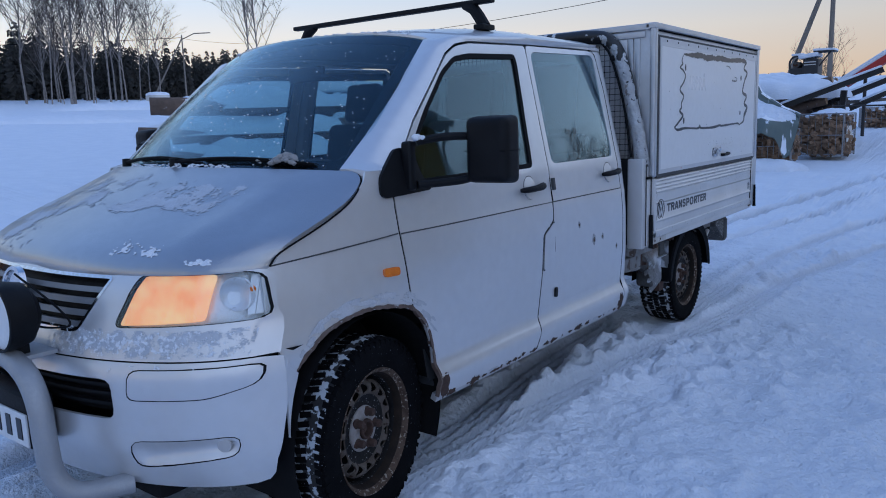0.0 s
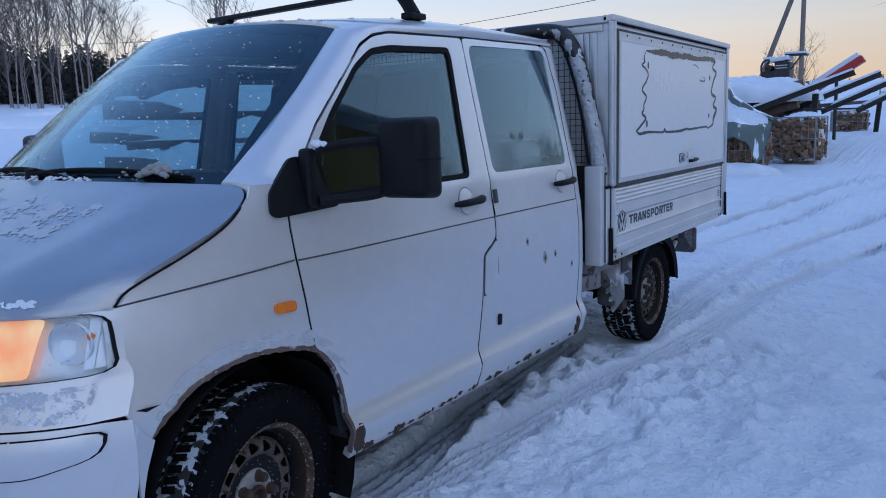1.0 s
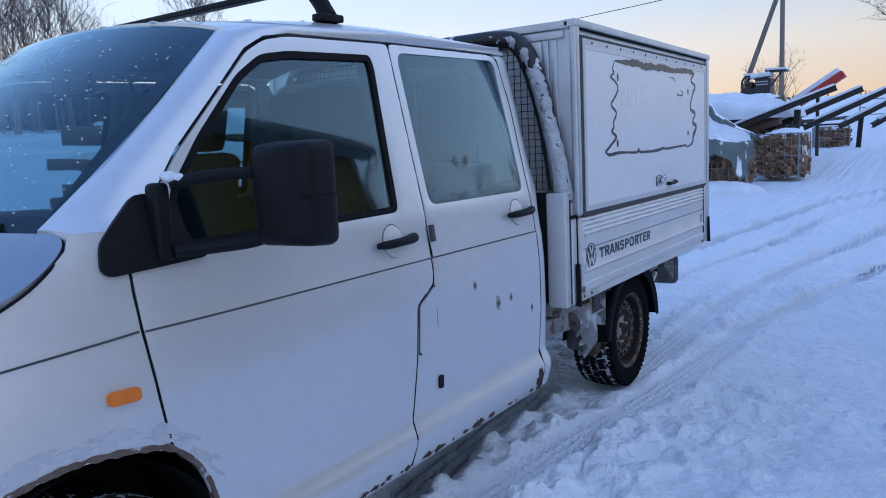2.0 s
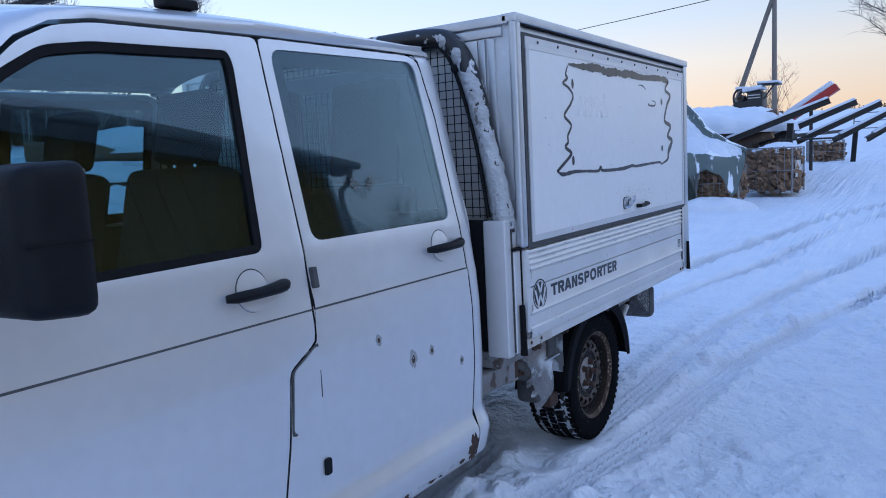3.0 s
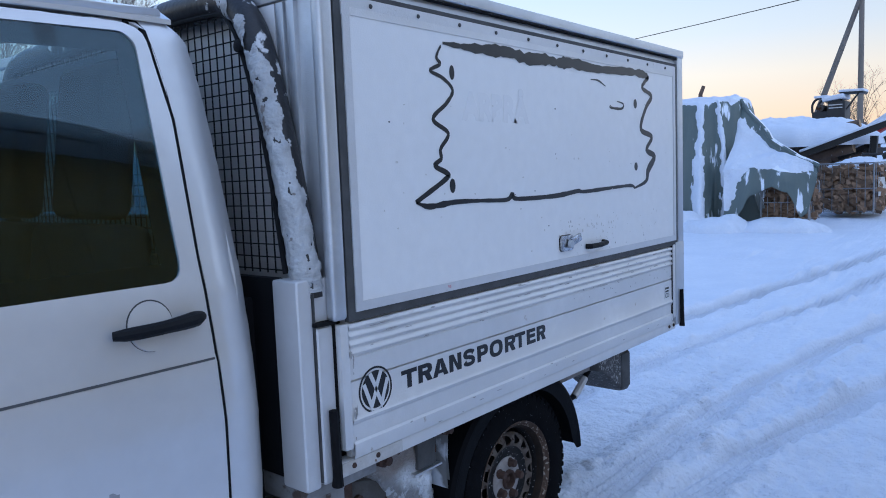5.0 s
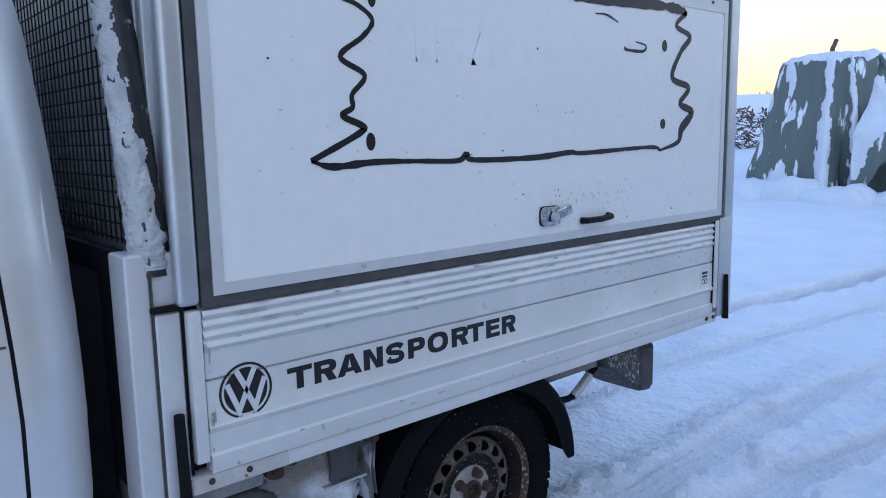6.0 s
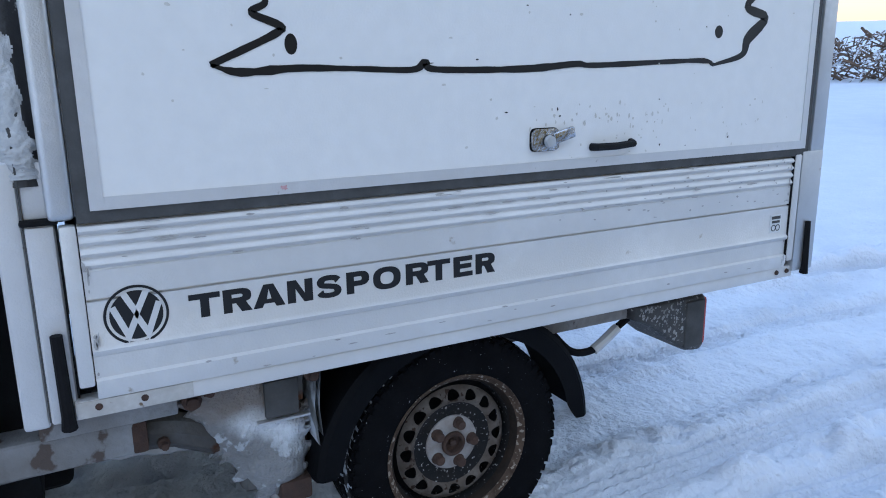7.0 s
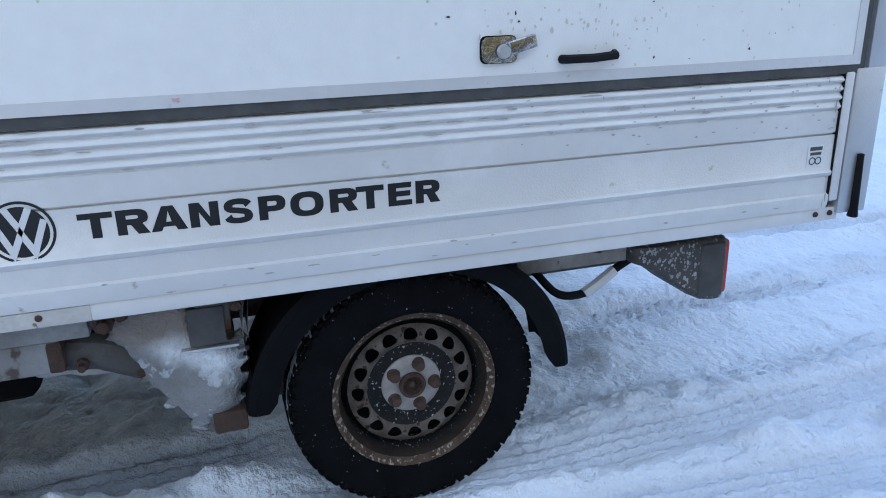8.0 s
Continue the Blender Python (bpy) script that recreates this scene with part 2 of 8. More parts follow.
def add_lathe(bm, prof, seg=48, m=None, closed=False):
    """prof: (radius, height) pairs, turned round z."""
    rings = []
    for r, h in prof:
        rings.append([bm.verts.new((r * math.cos(2 * math.pi * k / seg), r * math.sin(2 * math.pi * k / seg), h)) for k in range(seg)] if r > 1e-6 else [bm.verts.new((0, 0, h))])
    pairs = list(zip(rings, rings[1:])) + ([(rings[-1], rings[0])] if closed else [])
    for a, b in pairs:
        for k in range(seg):
            q = [a[k % len(a)], a[(k + 1) % len(a)], b[(k + 1) % len(b)], b[k % len(b)]]
            q = list(dict.fromkeys(q))
            if len(q) > 2:
                bm.faces.new(q)
    if m is not None:
        bmesh.ops.transform(bm, matrix=m, verts=[v for r in rings for v in r])


def lathe(prof, seg=48, m=None, closed=False):
    bm = bmesh.new()
    add_lathe(bm, prof, seg, m, closed)
    return bm


def inside(p, poly):
    c, n = False, len(poly)
    for i in range(n):
        a, b = poly[i], poly[i - 1]
        if (a[1] > p[1]) != (b[1] > p[1]) and p[0] < (b[0] - a[0]) * (p[1] - a[1]) / (b[1] - a[1]) + a[0]:
            c = not c
    return c


def round_poly(pts, r, n=4):
    """The polygon with its corners rounded."""
    out = []
    k = len(pts)
    for i in range(k):
        p, a, b = Vector(pts[i]), Vector(pts[i - 1]), Vector(pts[(i + 1) % k])
        d = min(r, 0.45 * (a - p).length, 0.45 * (b - p).length)
        s, e = p + (a - p).normalized() * d, p + (b - p).normalized() * d
        for j in range(n + 1):
            t = j / n
            out.append(tuple((1 - t) ** 2 * s + 2 * t * (1 - t) * p + t * t * e))
    return out


def dense(poly, step):
    out = []
    for i, p in enumerate(poly):
        q = poly[(i + 1) % len(poly)]
        k = max(1, int(math.hypot(q[0] - p[0], q[1] - p[1]) / step + 0.5))
        out += [(p[0] + (q[0] - p[0]) * j / k, p[1] + (q[1] - p[1]) * j / k) for j in range(k)]
    return out


def panel(outer, at, holes=(), step=0.05, thick=0.008, out=0.0, roll=0.004):
    """A sheet of that outline (and holes) in two coordinates, laid on the surface at(a, b), with thickness and turned-in edges."""
    from mathutils.geometry import delaunay_2d_cdt
    loops = [dense(outer, step)] + [dense(h, step) for h in holes]
    vs, es = [], []
    for lp in loops:
        o = len(vs)
        vs += [Vector(p) for p in lp]
        es += [(o + i, o + (i + 1) % len(lp)) for i in range(len(lp))]
    a0, a1 = min(p[0] for p in outer), max(p[0] for p in outer)
    b0, b1 = min(p[1] for p in outer), max(p[1] for p in outer)
    edge = np.array([tuple(v) for v in vs])
    for i in range(1, int((a1 - a0) / step) + 1):
        for j in range(1, int((b1 - b0) / step) + 1):
            p = (a0 + i * step, b0 + j * step)
            if inside(p, outer) and not any(inside(p, h) for h in holes):
                if np.min(np.hypot(edge[:, 0] - p[0], edge[:, 1] - p[1])) > 0.55 * step:
                    vs.append(Vector(p))
    pv, _, pf, *_ = delaunay_2d_cdt(vs, es, [], 0, 1e-6)
    faces = []
    for f in pf:
        c = (sum(pv[i][0] for i in f) / 3, sum(pv[i][1] for i in f) / 3)
        if inside(c, outer) and not any(inside(c, h) for h in holes):
            faces.append(tuple(f))
    top, low = [], []
    for p in pv:
        a, b = p[0], p[1]
        e = 1e-3
        o = Vector(at(a, b))
        n = (Vector(at(a + e, b)) - o).cross(Vector(at(a, b + e)) - o).normalized()
        top.append(o + n * out)
        low.append(o + n * (out - thick))
    cnt = {}
    for f in faces:
        for i in range(3):
            k = (f[i], f[(i + 1) % 3])
            cnt[k] = 1
    n = len(pv)
    allf = list(faces) + [tuple(i + n for i in f[::-1]) for f in faces]
    bnd = {}
    for (i, j) in cnt:
        if (j, i) not in cnt:
            allf.append((i, i + n, j + n, j))
            bnd[i] = 1
            bnd[j] = 1
    for i in bnd:
        top[i] = top[i].lerp(low[i], min(0.5, roll / max(thick, 1e-6) * 0.35))
    bm = bmesh.new()
    bv = [bm.verts.new(v) for v in top + low]
    for f in allf:
        bm.faces.new([bv[i] for i in f])
    for v in [v for v in bm.verts if not v.link_faces]:
        bm.verts.remove(v)
    return bm


def ellipse(cx, cy, rx, ry, n=20):
    return [(cx + rx * math.cos(2 * math.pi * i / n), cy + ry * math.sin(2 * math.pi * i / n)) for i in range(n)]


def text_mesh(body, size, name="lettering", bold=0.0):
    cu = bpy.data.curves.new(name, "FONT")
    cu.body, cu.size, cu.extrude, cu.offset = body, size, 0.0006, bold
    o = bpy.data.objects.new(name, cu)
    scene.collection.objects.link(o)
    me = bpy.data.meshes.new_from_object(o.evaluated_get(bpy.context.evaluated_depsgraph_get()))
    bpy.data.objects.remove(o)
    bm = bmesh.new()
    bm.from_mesh(me)
    bpy.data.meshes.remove(me)
    return bm


def lerp_table(x, table):
    if x <= table[0][0]:
        return table[0][1]
    for (a, u), (b, v) in zip(table, table[1:]):
        if x <= b:
            t = (x - a) / (b - a)
            t = t * t * (3 - 2 * t) * 0.35 + t * 0.65
            return u + (v - u) * t
    return table[-1][1]


def fbm(x, y, scale, octaves=4, seed=0, rough=0.5):
    """Value noise on numpy arrays, -1 to 1."""
    rng = np.random.RandomState(seed)
    tot, amp, norm = np.zeros_like(x), 1.0, 0.0
    x, y = x / scale, y / scale
    for _ in range(octaves):
        tab = rng.rand(256, 256) * 2 - 1
        xi, yi = np.floor(x).astype(int), np.floor(y).astype(int)
        fx, fy = x - xi, y - yi
        fx, fy = fx * fx * (3 - 2 * fx), fy * fy * (3 - 2 * fy)
        g = lambda i, j: tab[(xi + i) % 256, (yi + j) % 256]
        tot += amp * ((g(0, 0) * (1 - fx) + g(1, 0) * fx) * (1 - fy) + (g(0, 1) * (1 - fx) + g(1, 1) * fx) * fy)
        norm += amp
        amp *= rough
        x, y = x * 2.03 + 17.3, y * 2.03 + 5.1
    return tot / norm

# ---- ground ----
def axis(dense_lo, dense_hi, fine, lo, hi, grow=1.13):
    mid = list(np.arange(dense_lo, dense_hi, fine))
    up, s, v = [], fine, dense_hi
    while v < hi:
        up.append(v)
        s *= grow
        v += s
    dn, s, v = [], fine, dense_lo
    while v > lo:
        s *= grow
        v -= s
        dn.append(v)
    return np.array(dn[::-1] + mid + up)


def rise(x, y):
    """The lie of the land: it climbs slowly behind the truck and towards the wood."""
    d = np.hypot(np.clip(-x, 0, None), np.clip(y, 0, None))
    r = 0.044 * np.clip(d - 9.5, 0, 200) + 0.004 * np.clip(d - 40, 0, 160)
    return r + 0.02 * np.clip(-x - 12, 0, 120)


def crumbs(x, y, cell, seed):
    """Rounded lumps of broken crust, one to a cell, of uneven size."""
    ix, iy = np.floor(x / cell), np.floor(y / cell)
    best = np.zeros_like(x)
    for a in (-1, 0, 1):
        for b in (-1, 0, 1):
            cx, cy = ix + a, iy + b
            r1 = np.abs(np.sin(cx * 12.9898 + cy * 78.233 + seed) * 43758.5453) % 1
            r2 = np.abs(np.sin(cx * 39.346 + cy * 11.135 + seed) * 24634.6345) % 1
            r3 = np.abs(np.sin(cx * 73.156 + cy * 52.235 + seed) * 15731.743) % 1
            rad = cell * (0.22 + 0.48 * r3)
            dx, dy = x - (cx + r1) * cell, y - (cy + r2) * cell
            best = np.maximum(best, rad * np.sqrt(np.clip(1 - (dx * dx + dy * dy * (0.6 + 0.9 * r1)) / rad ** 2, 0, 1)) * (0.35 + 0.5 * r2))
    return best


gx = axis(-1.3, 3.2, 0.018, -1500, 1500, 1.07)
gx = np.sort(np.concatenate([gx[(gx < 0.40) | (gx > 1.46)], np.arange(0.405, 1.456, 0.0085)]))
gy = axis(-2.2, 6.6, 0.0165, -600, 2500, 1.055)
GX, GY = np.meshgrid(gx, gy)
near = np.exp(-((GX - 1) / 9) ** 2 - ((GY - 3) / 14) ** 2)
h = rise(GX, GY)
h += 0.05 * fbm(GX, GY, 1.9, 4, 3) + 0.18 * fbm(GX, GY, 9.0, 3, 5) * (1 - near)
clod = fbm(GX, GY, 0.16, 4, 11)
rough_zone = 0.35 + 0.65 * np.clip(fbm(GX, GY, 1.3, 2, 21) * 1.6 + 0.5, 0, 1)
clods = np.clip(fbm(GX, GY, 0.13, 3, 13) - 0.12, 0, 1) * np.clip(fbm(GX, GY, 0.7, 2, 14) + 0.35, 0, 1)
lumps = 1 - np.abs(fbm(GX, GY, 0.42, 4, 12)) * 2
h += (0.020 * clod + 0.062 * lumps * 0.5 + 0.12 * clods + 0.018 * fbm(GX, GY, 0.06, 3, 15)) * rough_zone
WX, WY = GX + 0.04 * fbm(GX, GY, 0.12, 2, 61), GY + 0.04 * fbm(GX, GY, 0.12, 2, 62)
crumb = 0.8 * crumbs(WX, WY, 0.055, 7.7) + crumbs(WX, WY, 0.10, 1.3) + 0.7 * crumbs(WX, WY, 0.24, 4.1)
patch = np.clip(fbm(GX, GY, 0.9, 3, 71) * 1.8 - 0.05, 0, 1) * (0.35 + 0.65 * np.exp(-((GX - 1.3) / 0.9) ** 2))
h += 0.52 * crumb * patch
# driven lanes: packed snow, grooved by the tread, with a ridge on each side
packed = np.zeros_like(h)
TRACKS = (  # along y: where each lane runs, its width and depth, and how grey it is
    (((-9, 0.62), (0.6, 0.645), (1.0, 0.64), (2.0, 0.52), (3.1, 0.50)), 0.24, 0.046, 1.0, -9, 3.1),
    (((3.3, 0.835), (5.0, 0.845), (6.0, 0.88), (9.0, 1.3), (14, 2.6), (60, 19)), 0.20, 0.030, 0.25, 3.35, 90),
    (((-9, 0.86), (0.4, 0.83), (1.5, 0.89), (2.5, 0.985), (3.6, 1.11), (5.0, 1.26), (8.0, 1.9), (14, 3.8), (60, 24)), 0.19, 0.026, 0.25, -0.1, 90),
    (((-9, -0.8), (6.0, -0.8), (14, 0.6), (60, 17)), 0.25, 0.045, 0.5, -9, 90),
    (((2.0, 0.02), (6.0, -0.04), (14, 1.3), (60, 18)), 0.20, 0.022, 0.1, 4.0, 90))
for way, w, depth, grey, ya, yb in TRACKS:
    cx = np.interp(GY, [a for a, b in way], [b for a, b in way]) + 0.012 * np.sin(GY * 1.7 + w * 50)
    d = np.abs(GX - cx)
    ends = np.clip((GY - ya) / 0.25, 0, 1) * np.clip((yb - GY) / 0.25, 0, 1)
    inn = np.clip((w / 2 - d) / 0.025 + 0.5, 0, 1) * ends
    pitch = w / 4
    rib = np.clip(1.7 * np.cos((GX - cx) * 2 * math.pi / pitch), -1, 1)
    lugs = np.sign(np.sin(GY * 2 * math.pi / 0.055 + np.round((GX - cx) / pitch) * 2.2))
    keep = np.clip(0.75 + 1.1 * fbm(GX, GY, 0.6, 3, 51), 0.05, 1.15)
    flat = 0.75 if depth > 0.01 else 0.3
    h = h * (1 - flat * inn) + inn * (flat * rise(GX, GY) - depth * 0.7 + (0.0190 * rib + 0.0045 * lugs * (rib > 0)) * keep)
    packed = np.maximum(packed, inn * np.clip(0.75 + 0.5 * fbm(GX, GY, 0.3, 3, 41), 0, 1) * grey)
    ridge = np.exp(-((d - w / 2 - 0.06) / 0.05) ** 2) * ends
    h += ridge * depth * (0.60 + 0.9 * fbm(GX, GY, 0.16, 4, 31)) + np.exp(-((d - w / 2 - 0.08) / 0.09) ** 2) * ends * crumb * 0.30 * np.clip(0.5 + 1.2 * fbm(GX, GY, 0.5, 2, 33), 0, 1) * (depth > 0.01)
# crumbled strips between the lanes
strip_a = np.exp(-((GX - 0.62) / 0.10) ** 4) * np.clip((GY - 3.6) / 0.3, 0, 1) * np.clip((7.5 - GY) / 1.5, 0, 1)
fine = crumbs(WX, WY, 0.042, 3.3) + 0.8 * crumbs(WX, WY, 0.024, 9.1)
h += strip_a * (0.85 * fine - 0.016)
strip_b = np.exp(-((GX - 0.05 + 0.16 * (GY - 4.5)) / 0.17) ** 4) * np.clip((GY - 3.9) / 0.3, 0, 1) * np.clip((8.0 - GY) / 1.5, 0, 1)
h += strip_b * (0.8 * fine - 0.02)
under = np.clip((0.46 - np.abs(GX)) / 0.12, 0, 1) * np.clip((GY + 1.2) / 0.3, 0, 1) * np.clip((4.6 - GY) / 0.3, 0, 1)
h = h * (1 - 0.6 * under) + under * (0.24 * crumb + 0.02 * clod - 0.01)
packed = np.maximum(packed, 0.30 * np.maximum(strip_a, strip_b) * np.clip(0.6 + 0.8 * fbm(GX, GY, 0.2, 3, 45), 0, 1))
# beneath the truck body the snow is greyed, dirt and shade in one colour
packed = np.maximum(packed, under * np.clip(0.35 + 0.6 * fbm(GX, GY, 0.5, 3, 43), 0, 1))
# under each wheel the snow is pressed to the tyre's foot
for wx, wy in ((0.80, -0.04), (-0.80, -0.04), (0.80, 3.39), (-0.80, 3.39)):
    k = np.exp(-((GX - wx) / 0.17) ** 4 - ((GY - wy) / 0.22) ** 4)
    h = h * (1 - k) + k * (0.012 if wy < 1 else -0.002)
ny_, nx_ = GX.shape
gv = np.stack([GX, GY, h], -1).reshape(-1, 3)
idx = np.arange(nx_ * ny_).reshape(ny_, nx_)
gf = np.stack([idx[:-1, :-1], idx[:-1, 1:], idx[1:, 1:], idx[1:, :-1]], -1).reshape(-1, 4)
gme = bpy.data.meshes.new("ground")
gme.vertices.add(len(gv))
gme.vertices.foreach_set("co", gv.ravel())
gme.loops.add(gf.size)
gme.loops.foreach_set("vertex_index", gf.ravel())
gme.polygons.add(len(gf))
gme.polygons.foreach_set("loop_start", np.arange(0, gf.size, 4))
gme.update(calc_edges=True)
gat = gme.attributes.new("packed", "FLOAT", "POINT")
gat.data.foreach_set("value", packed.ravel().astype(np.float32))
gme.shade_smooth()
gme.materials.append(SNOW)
ground = tagged(new("ground", gme), "rutted snow with packed tyre tracks and loose clods", "snow", kind="structure")


def ground_z(x, y):
    i, j = int(np.clip(np.searchsorted(gx, x), 0, nx_ - 1)), int(np.clip(np.searchsorted(gy, y), 0, ny_ - 1))
    return float(h[j, i])

# ---- the truck: surfaces ----
SIDE = ((0.34, 0.935), (0.40, 0.957), (0.470, 0.973), (0.485, 0.971), (0.540, 0.944), (0.552, 0.942), (0.60, 0.946), (0.75, 0.952), (0.95, 0.950), (1.09, 0.940), (1.105, 0.934), (1.25, 0.917), (1.27, 0.9125), (1.60, 0.842), (1.87, 0.782), (1.92, 0.745), (1.95, 0.69))


def side_x(y, z):
    x = lerp_table(z, SIDE)
    if 1.27 < z < 1.87:
        x = 0.9125 - 0.2172 * (z - 1.27)
    if y < 0.5:
        x -= lerp_table(z, ((0.78, 0.035), (0.90, 0.062), (1.06, 0.092), (1.12, 0.088), (1.22, 0.085))) * ((0.5 - y) / 0.93) ** 2
    if y > 2.14:
        x -= 0.05 * ((y - 2.14) / 0.115) ** 2
    return x


def left(y, z):
    return (side_x(y, z), y, z)


def right(y, z):
    return (-side_x(-y, z), -y, z)


NOSE_Y = ((0.30, -0.80), (0.38, -0.86), (0.50, -0.905), (0.74, -0.915), (0.80, -0.895), (0.88, -0.87), (1.0, -0.835), (1.08, -0.79))
NOSE_W = ((0.30, 0.90), (0.45, 0.935), (0.75, 0.938), (0.9, 0.904), (1.06, 0.856), (1.10, 0.848))


def nose_y(x, z):
    w, yc = lerp_table(z, NOSE_W), lerp_table(z, NOSE_Y)
    k = max(0.0, 1 - (abs(x) / w) ** 2.15) ** 0.5
    return -0.40 + (yc + 0.40) * k


def nose(x, z):
    return (x, nose_y(x, z), z)


truck = thing("pickup_truck", "silver double-cab pickup truck with a white cargo box, parked on snow", "truck")

FENDER = [(-0.43, 1.062), (-0.40, 1.100), (-0.25, 1.163), (-0.13, 1.213), (-0.06, 1.255), (0.0, 1.305), (0.015, 1.338), (0.16, 1.338), (0.128, 1.235), (0.133, 1.10), (0.150, 0.929), (0.168, 0.797),
          (0.10, 0.818), (0.02, 0.833), (-0.06, 0.840), (-0.133, 0.835), (-0.21, 0.822), (-0.274, 0.803), (-0.357, 0.752), (-0.41, 0.705), (-0.452, 0.744), (-0.476, 0.805), (-0.485, 0.92), (-0.47, 1.03)]
FDOOR = [(0.176, 0.794), (0.158, 0.929), (0.141, 1.10), (0.136, 1.235), (0.170, 1.345), (0.262, 1.434), (0.328, 1.512), (0.474, 1.646), (0.632, 1.790), (0.715, 1.832), (0.815, 1.850), (1.308, 1.868),
         (1.304, 1.30), (1.296, 1.008), (1.186, 0.948), (1.166, 0.771), (1.130, 0.542), (1.095, 0.392), (0.305, 0.398), (0.300, 0.50), (0.280, 0.62), (0.240, 0.72)]
FWIN = [(0.285, 1.268), (0.272, 1.405), (0.40, 1.555), (0.575, 1.722), (0.68, 1.786), (0.80, 1.806), (1.195, 1.822), (1.205, 1.78), (1.160, 1.278)]
RDOOR = [(1.315, 1.870), (2.045, 1.884), (2.088, 1.862), (2.118, 1.658), (2.114, 1.335), (2.116, 1.258), (2.122, 1.109), (2.126, 0.942), (2.122, 0.75), (2.108, 0.56), (2.10, 0.385), (1.103, 0.390), (1.138, 0.542), (1.174, 0.771), (1.194, 0.943), (1.304, 1.003), (1.311, 1.30)]
RWIN = [(1.350, 1.285), (1.352, 1.842), (2.035, 1.860), (2.062, 1.835), (2.070, 1.285)]
CABREAR = [(2.053, 1.888), (2.15, 1.90), (2.205, 1.85), (2.235, 1.70), (2.250, 1.50), (2.260, 1.25), (2.262, 1.0), (2.258, 0.76), (2.230, 0.53), (2.20, 0.38), (2.108, 0.383), (2.116, 0.56), (2.130, 0.75), (2.134, 0.942), (2.130, 1.109), (2.124, 1.258), (2.122, 1.335), (2.126, 1.658), (2.095, 1.868)]


def flip(poly, s):
    return poly if s > 0 else [(-a, b) for a, b in poly][::-1]


def rim_strip(poly, at, w_in, out, thick=0.012):
    """A band that follows an opening's edge on its inside."""
    c = (sum(p[0] for p in poly) / len(poly), sum(p[1] for p in poly) / len(poly))
    inner = []
    n = len(poly)
    area = sum(poly[i - 1][0] * poly[i][1] - poly[i][0] * poly[i - 1][1] for i in range(n))
    sg = 1 if area > 0 else -1
    for i in range(n):
        a, p, b = Vector(poly[i - 1]), Vector(poly[i]), Vector(poly[(i + 1) % n])
        d = ((p - a).normalized() + (b - p).normalized()).normalized()
        inner.append(tuple(p + sg * w_in * Vector((-d.y, d.x))))
    return panel(poly, at, [inner], 0.06, thick, out)


for s in (1, -1):
    at = left if s > 0 else right
    body = part("fender", panel(flip(FENDER, s), at, (), 0.04, 0.010), PAINT, truck)
    door = part("front_door", panel(flip(round_poly(FDOOR, 0.02, 2), s), at, [flip(round_poly(FWIN, 0.03), s)], 0.024, 0.012), PAINT, truck)
    part("window_frame", rim_strip(flip(round_poly(FWIN, 0.03), s), at, 0.022, -0.001), RUBBER, door, "black rubber window surround")
    part("window_pane", panel(flip(round_poly(FWIN, 0.03), s), at, (), 0.08, 0.003, -0.010), GLASS, door)
    rdoor = part("rear_door", panel(flip(round_poly(RDOOR, 0.02, 2), s), at, [flip(round_poly(RWIN, 0.045), s)], 0.024, 0.012), PAINT, truck)
    part("window_pane", panel(flip(round_poly(RWIN, 0.045), s), at, (), 0.08, 0.003, -0.005), GLASS_TINT if s > 0 else GLASS, rdoor)
    part("window_frame", rim_strip(flip(round_poly(RWIN, 0.045), s), at, 0.045, -0.009, 0.004), RUBBER, rdoor, "black printed edge of the glass")
    part("cab_corner", panel(flip(CABREAR, s), at, (), 0.024, 0.012), PAINT, truck)


# pillars and roof: a shell over door tops, screen and rear wall
def roof_at(u, v):
    """u across (-1..1), v from the screen (0) to the cab's rear (1)."""
    a = abs(u)
    yf = 0.56 + 0.10 * a * a
    y = yf + (2.165 - yf) * v
    edge_z = 1.862 + 0.040 * min(1, v * 3)
    crown = 1.925 + 0.080 * math.sin(min(1, v * 1.5) * math.pi / 2)
    w = 0.70 + 0.075 * min(1, v * 4)
    k = (1 - a ** 3.2)
    z = edge_z + (crown - edge_z) * max(0, k) ** 0.8
    return Vector((w * u, y, z))


def sheet(fn, nu, nv, thick):
    vs, fs = [], []
    for j in range(nv + 1):
        for i in range(nu + 1):
            vs.append(Vector(fn(-1 + 2 * i / nu, j / nv)))
    n = len(vs)
    low = [v - Vector((0, 0, thick)) for v in vs]
    W = nu + 1
    for j in range(nv):
        for i in range(nu):
            q = (j * W + i, j * W + i + 1, (j + 1) * W + i + 1, (j + 1) * W + i)
            fs.append(q)
            fs.append(tuple(k + n for k in q[::-1]))
    ring = [i for i in range(W)] + [j * W + nu for j in range(1, nv + 1)] + [nv * W + i for i in range(nu - 1, -1, -1)] + [j * W for j in range(nv - 1, 0, -1)]
    for a, b in zip(ring, ring[1:] + ring[:1]):
        fs.append((a, a + n, b + n, b))
    return vs + low, fs


part("roof", sheet(roof_at, 36, 30, 0.012), PAINT, truck)


def strip(rows, thick_dir=None):
    """A skin through rows of points."""
    vs = [Vector(p) for r in rows for p in r]
    W = len(rows[0])
    fs = [(j * W + i, j * W + i + 1, (j + 1) * W + i + 1, (j + 1) * W + i) for j in range(len(rows) - 1) for i in range(W - 1)]
    return vs, fs


